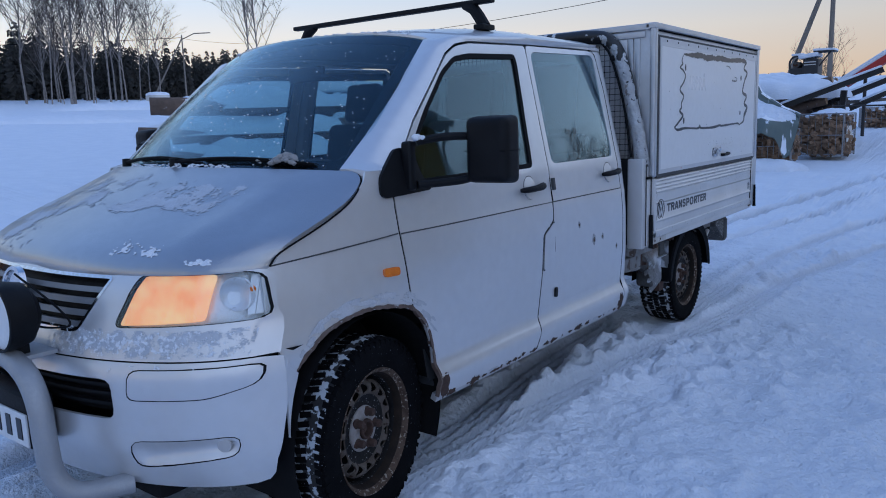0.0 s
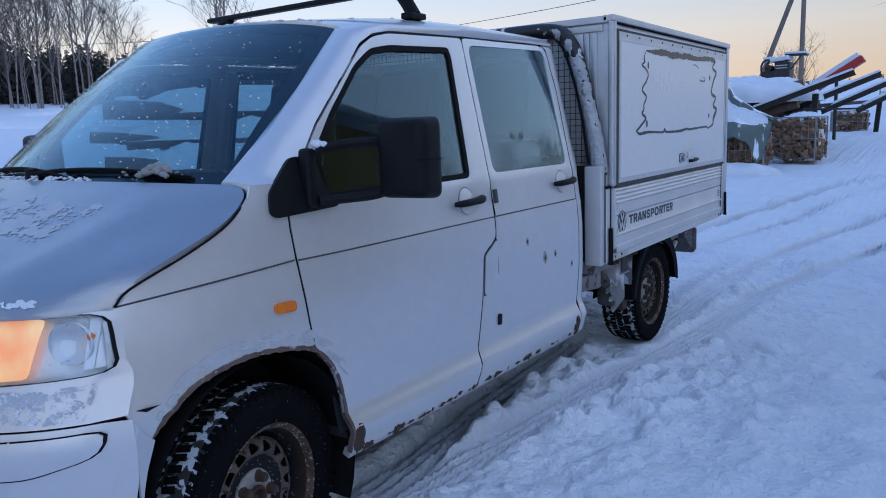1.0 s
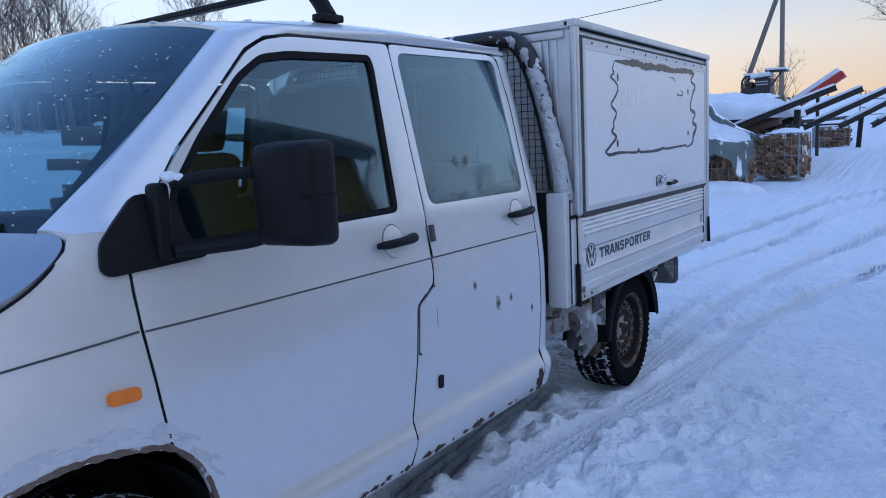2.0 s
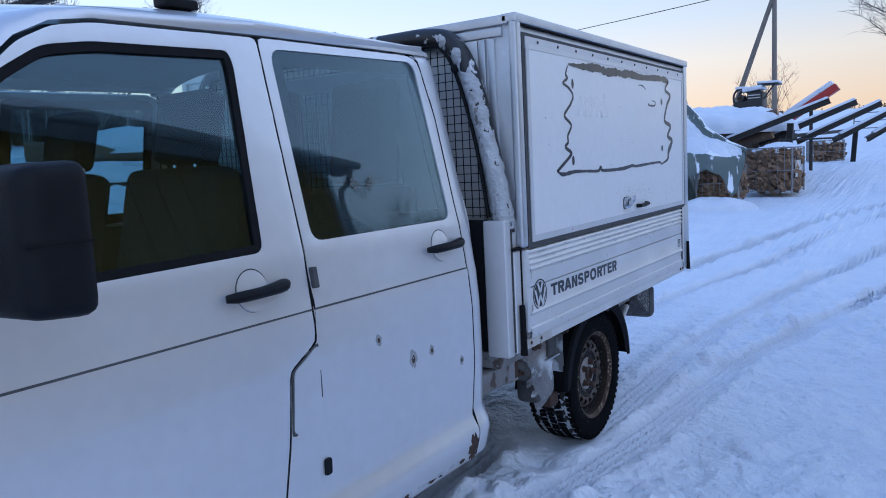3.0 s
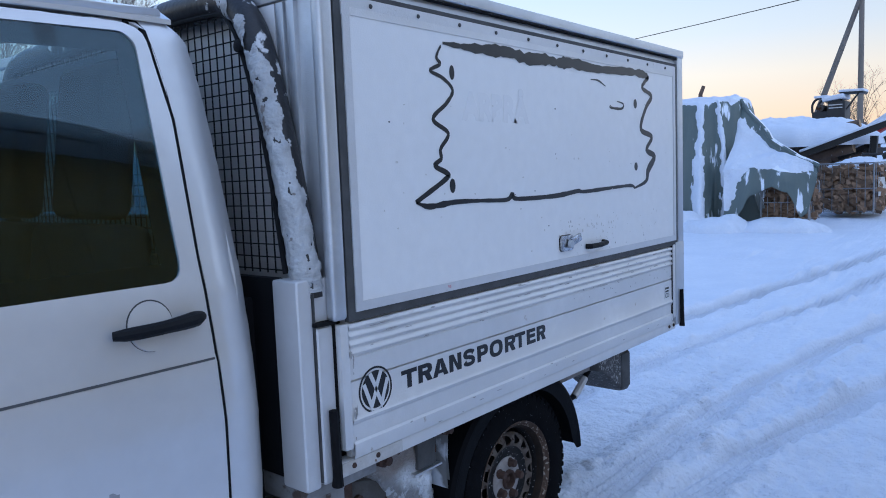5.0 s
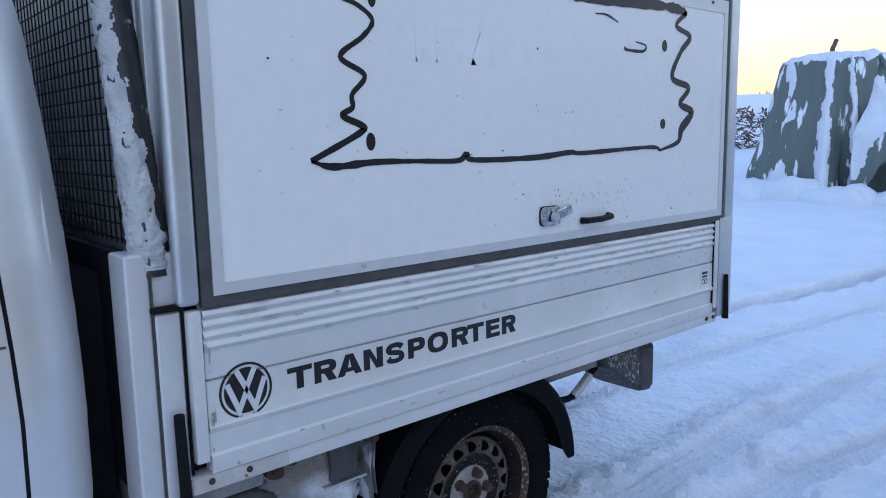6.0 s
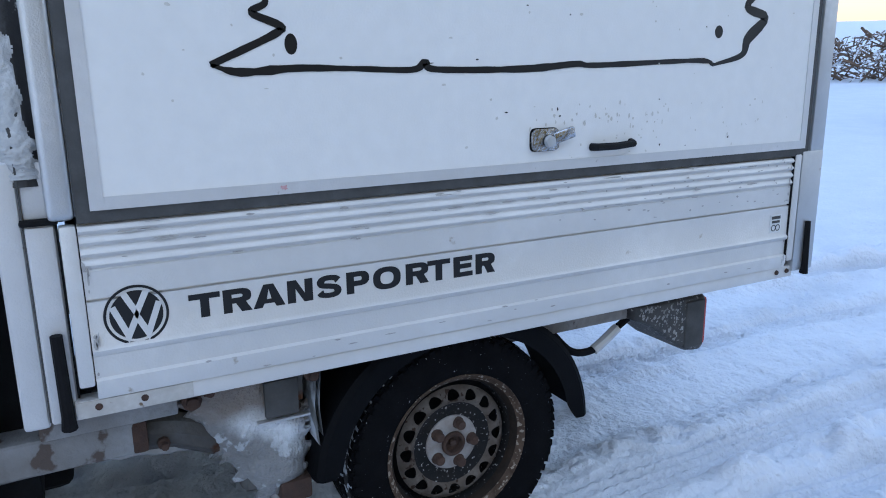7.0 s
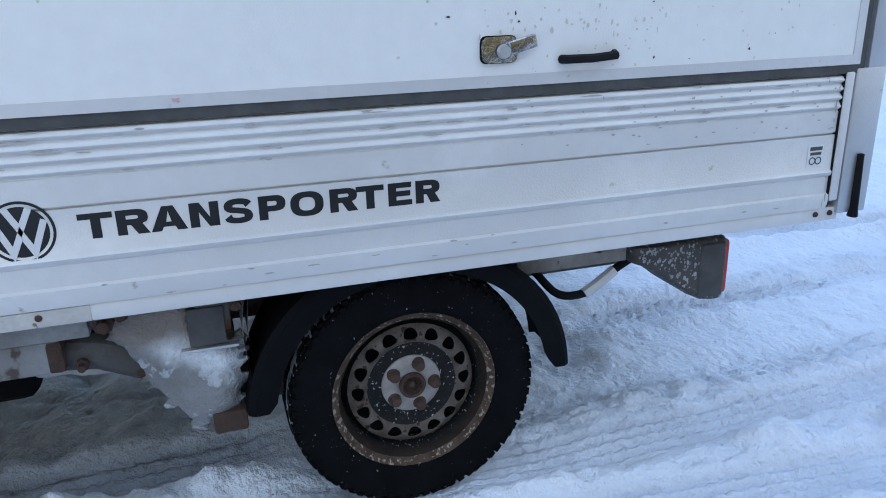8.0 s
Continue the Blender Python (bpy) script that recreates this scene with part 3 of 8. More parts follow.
# A pillars with the rail over the doors
RAIL = [(0.025, 1.337), (0.12, 1.337), (0.168, 1.352), (0.256, 1.440), (0.322, 1.520), (0.468, 1.654), (0.626, 1.800), (0.71, 1.842), (0.815, 1.860), (1.31, 1.877), (2.05, 1.893), (2.15, 1.905)]
for s in (1, -1):
    rows = []
    for k, (y, z) in enumerate(RAIL):
        o = Vector((side_x(y, z), y, z))
        if k < 7:
            t = k / 6.0
            tt = min(1.0, max(0.0, (z - 1.337) / (1.80 - 1.337)))
            inn = Vector((0.795 - 0.115 * tt - 0.045 * (1 - tt) ** 3, 0.03 + 0.60 * tt - 0.02 * (1 - tt) ** 3, 1.346 + 0.517 * tt))
        else:
            v = max(0, (y - 0.66) / (2.20 - 0.66))
            inn = roof_at(0.985, v) + Vector((0, 0, 0.001))
        row = []
        for i in range(11):
            t = i / 10
            p = o.lerp(inn, t)
            bulge = math.sin(t * math.pi) ** 0.8 * (0.006 if k == 0 else 0.018 if k < 7 else 0.022)
            p += Vector((0.7 * bulge, -0.25 * bulge if k < 7 else 0, 0.7 * bulge))
            row.append(Vector((s * p.x, p.y, p.z)))
        row.insert(0, Vector((s * (o.x - 0.03), y, z - 0.006)))
        row.append(Vector((s * (inn.x - 0.01), inn.y + (0.03 if k < 7 else 0), inn.z - 0.025)))
        rows.append(row)
    rows.insert(0, [v + Vector((-s * 0.020, 0.0, -0.060)) for v in rows[0]])
    part("pillar", strip(rows), PAINT, truck)

# the small corner where pillar, hood and fender meet
for s in (1, -1):
    base = [(0.71, -0.06, 1.322), (0.79, -0.03, 1.316), (0.845, -0.005, 1.298), (0.862, 0.06, 1.312), (0.856, 0.15, 1.330), (0.79, 0.09, 1.338), (0.72, 0.02, 1.338)]
    vs = [Vector((s * x, y, z)) for x, y, z in base]
    part("cowl_corner", (vs + [v - Vector((0, 0, 0.02)) for v in vs], [tuple(range(7)), tuple(range(13, 6, -1))]), PAINT, truck)

# hood
HSIDE = [Vector((0.852, -0.44, 1.068)), Vector((0.862, -0.40, 1.108)), Vector((0.880, -0.25, 1.168)), Vector((0.884, -0.13, 1.219)), Vector((0.882, -0.06, 1.261)), Vector((0.862, 0.0, 1.308)), Vector((0.82, 0.022, 1.338))]
HS = smooth_path(HSIDE, 4)


def hood_at(u, v):
    k = v * (len(HS) - 1)
    i = min(int(k), len(HS) - 2)
    S = HS[i].lerp(HS[i + 1], k - i)
    a = abs(u)
    front_y = nose_y(min(a * S.x, 0.86), 1.06) - 0.004
    cy = -0.80 + (-0.21 + 0.80) * v
    cz = 1.062 + 0.30 * (v ** 0.80)
    sy = S.y
    # plan: the front edge follows the nose
    y = cy + (sy - cy) * a ** 2.2
    y = (1 - v) ** 4 * max(front_y, -0.80) + (1 - (1 - v) ** 4) * y
    z = cz + (S.z - cz) * a ** 2.4
    z += 0.012 * math.exp(-((a - 0.72) / 0.07) ** 2) * math.sin(math.pi * min(1, v * 1.05 + 0.02))
    return Vector((S.x * u, y, z))


part("hood", sheet(hood_at, 48, 28, 0.012), HOODPAINT, truck, "silver hood with patches of melting frost")

for s in (1, -1):
    part("hood_gap", tube([Vector((s * (p.x + 0.004), p.y, p.z - 0.006)) for p in HS[:-1]], 0.0034, 6), RUBBER, truck)

# screen
def screen_at(u, v):
    a = abs(u)
    w = 0.795 - 0.115 * v
    y0, y1 = -0.20 + 0.24 * a ** 2.2, 0.555 + 0.085 * a * a
    z0, z1 = 1.352 - 0.014 * a, 1.925 - 0.06 * a ** 2.4
    return Vector((w * u, y0 + (y1 - y0) * v, z0 + (z1 - z0) * v + 0.02 * math.sin(v * math.pi)))


part("windscreen", sheet(lambda u, v: screen_at(u * 0.999, v), 30, 20, 0.004), SCREEN, truck)
rows = []
part("screen_surround", (lambda o: (o[0] + [p + Vector((0, 0.004, -0.012)) for p in o[0]], o[1] + [tuple(i + len(o[0]) for i in f[::-1]) for f in o[1]]))(strip([[screen_at(u, v) + Vector((0, 0.002, -0.006)) for u in (-1, -0.93)] for v in (i / 20 for i in range(21))])), BLACK, truck)
part("screen_surround", (lambda o: (o[0] + [p + Vector((0, 0.004, -0.012)) for p in o[0]], o[1] + [tuple(i + len(o[0]) for i in f[::-1]) for f in o[1]]))(strip([[screen_at(u, v) + Vector((0, 0.002, -0.006)) for u in (0.93, 1)] for v in (i / 20 for i in range(21))])), BLACK, truck)
part("screen_surround", (lambda o: (o[0] + [p + Vector((0, 0.004, -0.012)) for p in o[0]], o[1] + [tuple(i + len(o[0]) for i in f[::-1]) for f in o[1]]))(strip([[screen_at(-1 + i / 15, v) + Vector((0, 0.002, -0.006)) for i in range(31)] for v in (0.0, 0.07)])), BLACK, truck)
part("screen_surround", (lambda o: (o[0] + [p + Vector((0, 0.004, -0.012)) for p in o[0]], o[1] + [tuple(i + len(o[0]) for i in f[::-1]) for f in o[1]]))(strip([[screen_at(-1 + i / 15, v) + Vector((0, 0.002, -0.006)) for i in range(31)] for v in (0.95, 1.0)])), BLACK, truck)

# rear wall of the cab with its window, floor, and inner shell
bm = panel(round_poly([(-0.88, 0.42), (0.88, 0.42), (0.90, 1.25), (0.73, 1.88), (-0.73, 1.88), (-0.90, 1.25)], 0.08), lambda a, b: (a, 2.20, b), [round_poly([(-0.62, 1.32), (0.62, 1.32), (0.56, 1.81), (-0.56, 1.81)], 0.06)], 0.08, 0.02)
part("cab_rear_wall", bm, PAINT, truck)
part("rear_window", panel(round_poly([(-0.62, 1.32), (0.62, 1.32), (0.56, 1.81), (-0.56, 1.81)], 0.06), lambda a, b: (a, 2.195, b), (), 0.2, 0.004), GLASS, truck)
bm = bmesh.new()
add_box(bm, (-0.90, 0.34, 0.42), (0.90, 2.17, 0.47), 0.01)
add_box(bm, (-0.58, -0.62, 0.40), (0.58, 0.36, 1.02), 0.02)
add_box(bm, (-0.84, 0.10, 0.86), (0.84, 0.16, 1.20), 0.01)
part("cab_floor", bm, INTERIOR, truck)


def liner_at(u, v):
    p = roof_at(u * 0.86, 0.05 + 0.92 * v)
    return p - Vector((0, 0, 0.028))


part("headliner", sheet(liner_at, 16, 12, 0.01), LINER, truck)

# ---- the truck: nose ----
FROST = mat("thin_frost", (0.52, 0.545, 0.59), 0.55, 0.1, (0.44, 0.46, 0.50), 14, 0.003, 90)
LAMP = round_poly([(0.556, 1.058), (0.502, 0.892), (0.897, 0.908), (0.848, 1.058)], 0.03, 3)
GRILLE = round_poly([(-0.47, 1.050), (-0.36, 0.868), (0.36, 0.868), (0.47, 1.050)], 0.03, 3)
INTAKE = round_poly([(-0.52, 0.600), (0.52, 0.600), (0.52, 0.735), (-0.52, 0.735)], 0.035, 3)
FOG = round_poly([(0.56, 0.430), (0.855, 0.475), (0.862, 0.545), (0.56, 0.530)], 0.04, 3)
MOULD = round_poly([(0.57, 0.668), (0.80, 0.672), (0.905, 0.71), (0.915, 0.775), (0.585, 0.770)], 0.03, 3)
mirrored = lambda poly: [(-a, b) for a, b in poly][::-1]
face = part("nose_panel", panel([(-0.852, 1.064), (-0.902, 0.90), (-0.920, 0.795), (0.920, 0.795), (0.902, 0.90), (0.852, 1.064)], nose,
                                [LAMP, mirrored(LAMP), GRILLE], 0.035, 0.010), PAINT, truck)
bumper = part("bumper", panel(round_poly([(-0.932, 0.790), (-0.930, 0.62), (-0.920, 0.47), (-0.89, 0.36), (0.89, 0.36), (0.920, 0.47), (0.930, 0.62), (0.932, 0.790)], 0.03, 2), nose,
                              [INTAKE, FOG, mirrored(FOG)], 0.035, 0.012), PAINT, truck)
for s in (1, -1):
    part("bumper_end", panel(flip([(-0.463, 0.778), (-0.440, 0.738), (-0.404, 0.703), (-0.418, 0.672), (-0.437, 0.63), (-0.451, 0.585), (-0.460, 0.54), (-0.4635, 0.50)], s),
                             (lambda a, b: (0.931 - 0.14 * (a + 0.463), a, b)) if s > 0 else (lambda a, b: (-0.931 + 0.14 * (-a + 0.463), -a, b)), (), 0.03, 0.010), PAINT, bumper)
def edge_gap(a, b, poly):
    """How far a point lies from a polygon's edge."""
    best = 1.0
    for i in range(len(poly)):
        p, q = Vector(poly[i - 1]), Vector(poly[i])
        d = q - p
        t = min(1.0, max(0.0, (Vector((a, b)) - p).dot(d) / max(d.length_squared, 1e-9)))
        best = min(best, (Vector((a, b)) - p - d * t).length)
    return best


for poly in (FOG, mirrored(FOG)):
    hollow = lambda a, b, p_=poly: Vector(nose(a, b)) + Vector((0, 0.030 * (1 - math.exp(-(edge_gap(a, b, p_) / 0.022) ** 2)), 0))
    part("fog_lamp_cover", panel([((p[0] - sum(q[0] for q in poly) / len(poly)) * 0.988 + sum(q[0] for q in poly) / len(poly), p[1]) for p in poly], hollow, (), 0.012, 0.006, -0.002), PAINT, bumper)
    part("cover_gap", rim_strip(dense(poly, 0.02), nose, 0.0020, 0.0012, 0.006), RUBBER, bumper)
    cx = sum(p[0] for p in poly) / len(poly)
    sx = 0.835 if cx > 0 else -0.835
    part("fog_lamp", lathe([(0, -0.006), (0.022, -0.008), (0.025, -0.016), (0, -0.02)], 20, Matrix.Translation(nose(sx * 0.985, 0.512)) @ Matrix.Rotation(radians(90), 4, "X") @ Matrix.Rotation(radians(35 if cx > 0 else -35), 4, "Y")), PAINT_WORN, bumper)
for poly in (MOULD, mirrored(MOULD)):
    part("moulding_gap", rim_strip(dense(poly, 0.02), nose, 0.004, 0.0022, 0.005), RUBBER, bumper)
    part("moulding", panel([((p[0] - (0.74 if poly is MOULD else -0.74)) * 0.975 + (0.74 if poly is MOULD else -0.74), (p[1] - 0.722) * 0.93 + 0.722) for p in dense(poly, 0.02)], nose, (), 0.02, 0.006, 0.003), PAINT, bumper)
part("intake_grille", panel(INTAKE, nose, (), 0.06, 0.01, -0.06), BLACK, bumper)
for z in (0.64, 0.675, 0.705):
    part("intake_slat", panel([(-0.51, z - 0.006), (0.51, z - 0.006), (0.51, z + 0.006), (-0.51, z + 0.006)], nose, (), 0.05, 0.02, -0.025), BLACK, bumper)
part("bumper_gap", panel([(-0.93, 0.788), (0.93, 0.788), (0.93, 0.797), (-0.93, 0.797)], nose, (), 0.03, 0.006, -0.012), RUBBER, bumper)
grille = part("grille", panel(GRILLE, nose, (), 0.05, 0.012, -0.045), BLACK, truck)
for z, hw in ((0.895, 0.37), (0.932, 0.395), (0.970, 0.42), (1.008, 0.44)):
    part("grille_slat", panel([(-hw, z - 0.011), (hw, z - 0.011), (hw, z + 0.009), (-hw, z + 0.009)], nose, (), 0.03, 0.030, -0.008), SLATM, grille)
part("grille_trim", rim_strip(GRILLE, nose, 0.010, 0.003, 0.02), CHROME, grille, "thin chrome surround")
badge_m = Matrix.Translation((0, -0.858, 0.985)) @ Matrix.Rotation(radians(78), 4, "X")
part("badge", lathe([(0, 0.012), (0.058, 0.010), (0.060, 0.020), (0.072, 0.020), (0.075, 0.0), (0, -0.02)], 40, badge_m), CHROME, grille, "round chrome badge")

# headlamps: bowl, amber indicator and clear lens
AMBER = bpy.data.materials.new("lit_amber_indicator")
AMBER.use_nodes = True
an, al = AMBER.node_tree.nodes, AMBER.node_tree.links
ab = an["Principled BSDF"]
anoise = an.new("ShaderNodeTexNoise")
anoise.inputs["Scale"].default_value = 11
anoise.inputs["Detail"].default_value = 6
atc = an.new("ShaderNodeTexCoord")
al.new(atc.outputs["Object"], anoise.inputs["Vector"])
ar = an.new("ShaderNodeValToRGB")
ar.color_ramp.elements[0].position, ar.color_ramp.elements[0].color = 0.33, (0.95, 0.26, 0.06, 1)
ar.color_ramp.elements[1].position, ar.color_ramp.elements[1].color = 0.62, (1.0, 0.62, 0.26, 1)
al.new(anoise.outputs["Fac"], ar.inputs[0])
ab.inputs["Base Color"].default_value = (0.8, 0.35, 0.12, 1)
al.new(ar.outputs[0], ab.inputs["Emission Color"])
ab.inputs["Emission Strength"].default_value = 1.05
BOWL = mat("lamp_reflector", (0.82, 0.84, 0.86), 0.3, 0.35, (0.62, 0.64, 0.67), 12, 0.003, 30)
for s in (1, -1):
    poly = LAMP if s > 0 else mirrored(LAMP)
    lamp = part("headlamp", panel(poly, nose, (), 0.04, 0.006, -0.05), BOWL, truck, "clear headlamp with a lit amber indicator")
    amb = [(0.560, 1.056), (0.510, 0.899), (0.772, 0.915), (0.772, 1.056)]
    part("indicator", panel(round_poly(amb if s > 0 else mirrored(amb), 0.012, 2), nose, (), 0.03, 0.004, -0.02), AMBER, lamp, "lit amber indicator")
    bz = 0.990
    bz = 0.985
    part("reflector", lathe([(0.0, -0.030), (0.030, -0.022), (0.050, -0.004), (0.056, 0.004), (0.058, -0.004)], 32, Matrix.Translation((s * 0.808, nose_y(0.808, bz) + 0.040, bz)) @ Matrix.Rotation(radians(90), 4, "X") @ Matrix.Rotation(radians(34 * s), 4, "Y")), BOWL, lamp, "clear reflector bowl")
    for k in range(2):
        x0 = 0.858 + 0.013 * k
        facet = [(x0, 0.925), (x0 + 0.012, 0.925), (x0 - 0.008, 1.045), (x0 - 0.020, 1.045)]
        part("lens_facet", panel(facet if s > 0 else mirrored(facet), nose, (), 0.05, 0.008, -0.018), BOWL, lamp)
    part("bulb", lathe([(0, 0.012), (0.008, 0.010), (0.010, 0.0), (0, -0.01)], 12, Matrix.Translation((s * 0.845, nose_y(0.845, 0.99) + 0.02, 1.0)) @ Matrix.Rotation(radians(90), 4, "X")), ORANGE, lamp)
    part("lens", panel(poly, nose, (), 0.03, 0.003, 0.001), LENS, lamp)
    part("lamp_seal", rim_strip(dense(poly, 0.03), nose, 0.0025, 0.001, 0.008), RUBBER, lamp)

# bull bar, spot lamp and plate
BARM = mat("grey_powder_coated_tube", (0.36, 0.37, 0.39), 0.5, 0.3, (0.3, 0.31, 0.33), 10, 0.001, 200)
half = [(0.50, -0.78, 0.36), (0.44, -0.93, 0.37), (0.405, -0.985, 0.44), (0.405, -1.0, 0.56), (0.395, -1.0, 0.67), (0.345, -1.0, 0.755), (0.25, -1.0, 0.80), (0.12, -1.0, 0.812)]
bar = part("bull_bar", tube(smooth_path(half + [(0, -1.0, 0.814)] + [(-x, y, z) for x, y, z in half[::-1]], 5), 0.036, 14), BARM, truck, "grey tubular bull bar")
part("bar_bracket", box((0.06, -1.0, 0.80), (0.30, -0.88, 0.815), 0.003), BARM, bar)
spot_m = Matrix.Translation((0.245, -1.0, 0.945)) @ Matrix.Rotation(radians(90), 4, "X")
spot = part("spot_lamp", lathe([(0, -0.085), (0.06, -0.08), (0.10, -0.05), (0.112, 0.0), (0.112, 0.035), (0.105, 0.038), (0.103, 0.028)], 36, spot_m), BLACK, truck, "round black driving lamp")
part("lens", lathe([(0.104, 0.026), (0.08, 0.034), (0.0, 0.040)], 36, spot_m), PLATE, spot, "pale ribbed lamp glass")
part("lamp_foot", box((0.225, -0.99, 0.812), (0.265, -0.95, 0.85), 0.004), BLACK, spot)
plate = part("number_plate", box((-0.26, -0.992, 0.498), (0.26, -0.984, 0.612), 0.004), PLATE, truck)
part("plate_holder", box((-0.27, -0.984, 0.49), (0.27, -0.90, 0.665), 0.01), BLACK, plate)
for k in range(6):
    x = -0.215 + k * 0.078 + (0.02 if k > 2 else 0)
    part("plate_bar", box((x, -0.995, 0.52), (x + 0.034, -0.9915, 0.592)), DECAL, plate)
part("cable", tube(smooth_path([(0.25, -0.93, 0.90), (0.30, -0.90, 0.89), (0.36, -0.86, 0.90), (0.30, -0.875, 0.96), (0.05, -0.88, 1.04)], 5), 0.004, 6), RUBBER, grille)

# wipers and snow at the foot of the screen
for x0, x1 in ((-0.52, 0.18), (0.0, 0.66)):
    u0, u1 = x0 / 0.79, x1 / 0.79
    pts = [screen_at(u0 + (u1 - u0) * t, 0.028 + 0.034 * math.sin(t * math.pi)) + Vector((0, -0.014, 0.010)) for t in (i / 8 for i in range(9))]
    wiper = part("wiper", tube(pts, [0.009, 0.008, 0.007, 0.006, 0.005, 0.005, 0.005, 0.005, 0.004], 8), RUBBER, truck)
    part("wiper_blade", tube([p + Vector((0, 0.012, -0.008)) for p in pts[2:]], 0.005, 6), RUBBER, wiper)
    part("wiper_pivot", lathe([(0, 0.02), (0.018, 0.018), (0.02, -0.02), (0, -0.02)], 16, Matrix.Translation(pts[0])), BLACK, wiper)
part("cowl", (lambda o: (o[0] + [p - Vector((0, 0, 0.012)) for p in o[0]], o[1] + [tuple(i + len(o[0]) for i in f[::-1]) for f in o[1]]))(strip([[Vector((0.76 * u, hood_at(u, 1.0).y + dy, hood_at(u, 1.0).z - 0.012 + dz)) for u in (-1 + i / 12 for i in range(25))] for dy, dz in ((-0.02, 0.0), (0.03, -0.004), (0.06, 0.012))])), BLACK, truck)


def cake(name, c, radii, material, parent, seed, label="", n=5, amp=0.45, freq=9.0, turn=0.0):
    """One lump of caked snow with a broken surface."""
    bm = bmesh.new()
    bmesh.ops.create_icosphere(bm, subdivisions=n, radius=1.0)
    for v in bm.verts:
        d = Vector((v.co.x * radii[0], v.co.y * radii[1], v.co.z * radii[2]))
        k = 1 + amp * noise.fractal(d * freq + Vector((seed, seed * 2, 0)), 1.0, 2.0, 5)
        v.co = Matrix.Rotation(radians(turn), 3, "X") @ (d * k) + Vector(c)
    return obj(name, bm, material, parent, label, smooth=60)


def cake_bm(c, radii, seed, sub=3):
    bm = bmesh.new()
    bmesh.ops.create_icosphere(bm, subdivisions=sub, radius=1.0)
    for v in bm.verts:
        d = Vector((v.co.x * radii[0], v.co.y * radii[1], v.co.z * radii[2]))
        v.co = d * (1 + 0.6 * noise.noise(d * 60 + Vector((seed, 0, 0)))) + Vector(c)
    return bm


def clump(name, centres, material, parent, seed, flat=0.6, sub=2, label=""):
    """A crust of snow out of lumps run together."""
    bm = bmesh.new()
    rng = random.Random(seed)
    for c, r in centres:
        res = bmesh.ops.create_icosphere(bm, subdivisions=sub, radius=r)
        for v in res["verts"]:
            k = 1 + 0.35 * noise.noise(v.co * (1.6 / r) + Vector((seed, c[0] * 7, c[1] * 5)))
            v.co = Vector((v.co.x * k, v.co.y * k, v.co.z * k * flat)) + Vector(c)
    ob = obj(name, bm, material, parent, label, smooth=60)
    ob["kind"] = "stuff"
    return ob


rng = random.Random(4)
cs = []
for k in range(70):
    u = rng.gauss(0.68, 0.05)
    p = screen_at(u, rng.uniform(0.01, 0.05) + 0.04 * math.exp(-((u - 0.69) / 0.05) ** 2))
    cs.append((tuple(p + Vector((0, -0.02, 0.01))), rng.uniform(0.004, 0.011) * (1.3 if abs(u - 0.69) < 0.06 else 0.6)))
clump("snow_crust", cs, DIRTYSNOW, truck, 1, 0.7)
cs = []
for k in range(150):
    u = rng.uniform(-0.5, 0.45)
    p = screen_at(u, rng.uniform(0.0, 0.035))
    cs.append((tuple(p + Vector((0, -0.02, 0.0))), rng.uniform(0.004, 0.009)))
clump("snow_crust", cs, SNOWCAKE, truck, 2, 0.5)
def crust(fn, n, m, seed, thr, lift, freq=5.0, fade=0.55):
    """A thin broken crust of snow on the surface fn(u, v), u and v from 0 to 1."""
    vs, fs, ids = [], [], {}
    for j in range(m):
        for i in range(n):
            u, v = (i + 0.5) / n, (j + 0.5) / m
            e = min(1.0, min(u, 1 - u, v, 1 - v) * 4)
            p = fn(u, v)
            w = noise.fractal(p * freq * 3 + Vector((seed, 0, seed)), 1.0, 2.0, 5) + 0.5 * noise.noise(p * freq * 30) + e * fade - fade * 0.9
            if w > thr:
                q = []
                for a, b in ((i, j), (i + 1, j), (i + 1, j + 1), (i, j + 1)):
                    if (a, b) not in ids:
                        ids[a, b] = len(vs)
                        p0 = fn(a / n, b / m)
                        nn = (fn(a / n + 0.01, b / m) - p0).cross(fn(a / n, b / m + 0.01) - p0).normalized()
                        vs.append(p0 + nn * lift * (1 + 0.9 * noise.noise(p0 * 160)))
                    q.append(ids[a, b])
                fs.append(tuple(q))
    return vs, fs


def crust_part(name, parent, material, label, *args):
    o = crust(*args)
    if o[1]:
        ob = obj(name, o, material, parent, label, smooth=80)
        ob["kind"] = "stuff"


nose_uv = lambda u, v: Vector(nose(0.22 + 0.66 * u, 0.803 + 0.085 * v))
crust_part("snow_crust", face, SNOWCAKE, "thin crust of snow under the headlamp", nose_uv, 460, 84, 3.0, 0.16, 0.0014, 24.0, 0.45)
crust_part("frost", face, FROST, "thin frost under the headlamp", nose_uv, 200, 40, 4.0, -0.12, 0.0005, 9.0, 0.6)
bump_uv = lambda u, v: Vector(nose(0.30 + 0.5 * u, 0.75 + 0.04 * v))
crust_part("snow_crust", bumper, SNOWCAKE, "", bump_uv, 120, 14, 7.0, 0.5, 0.002, 6.0, 0.5)


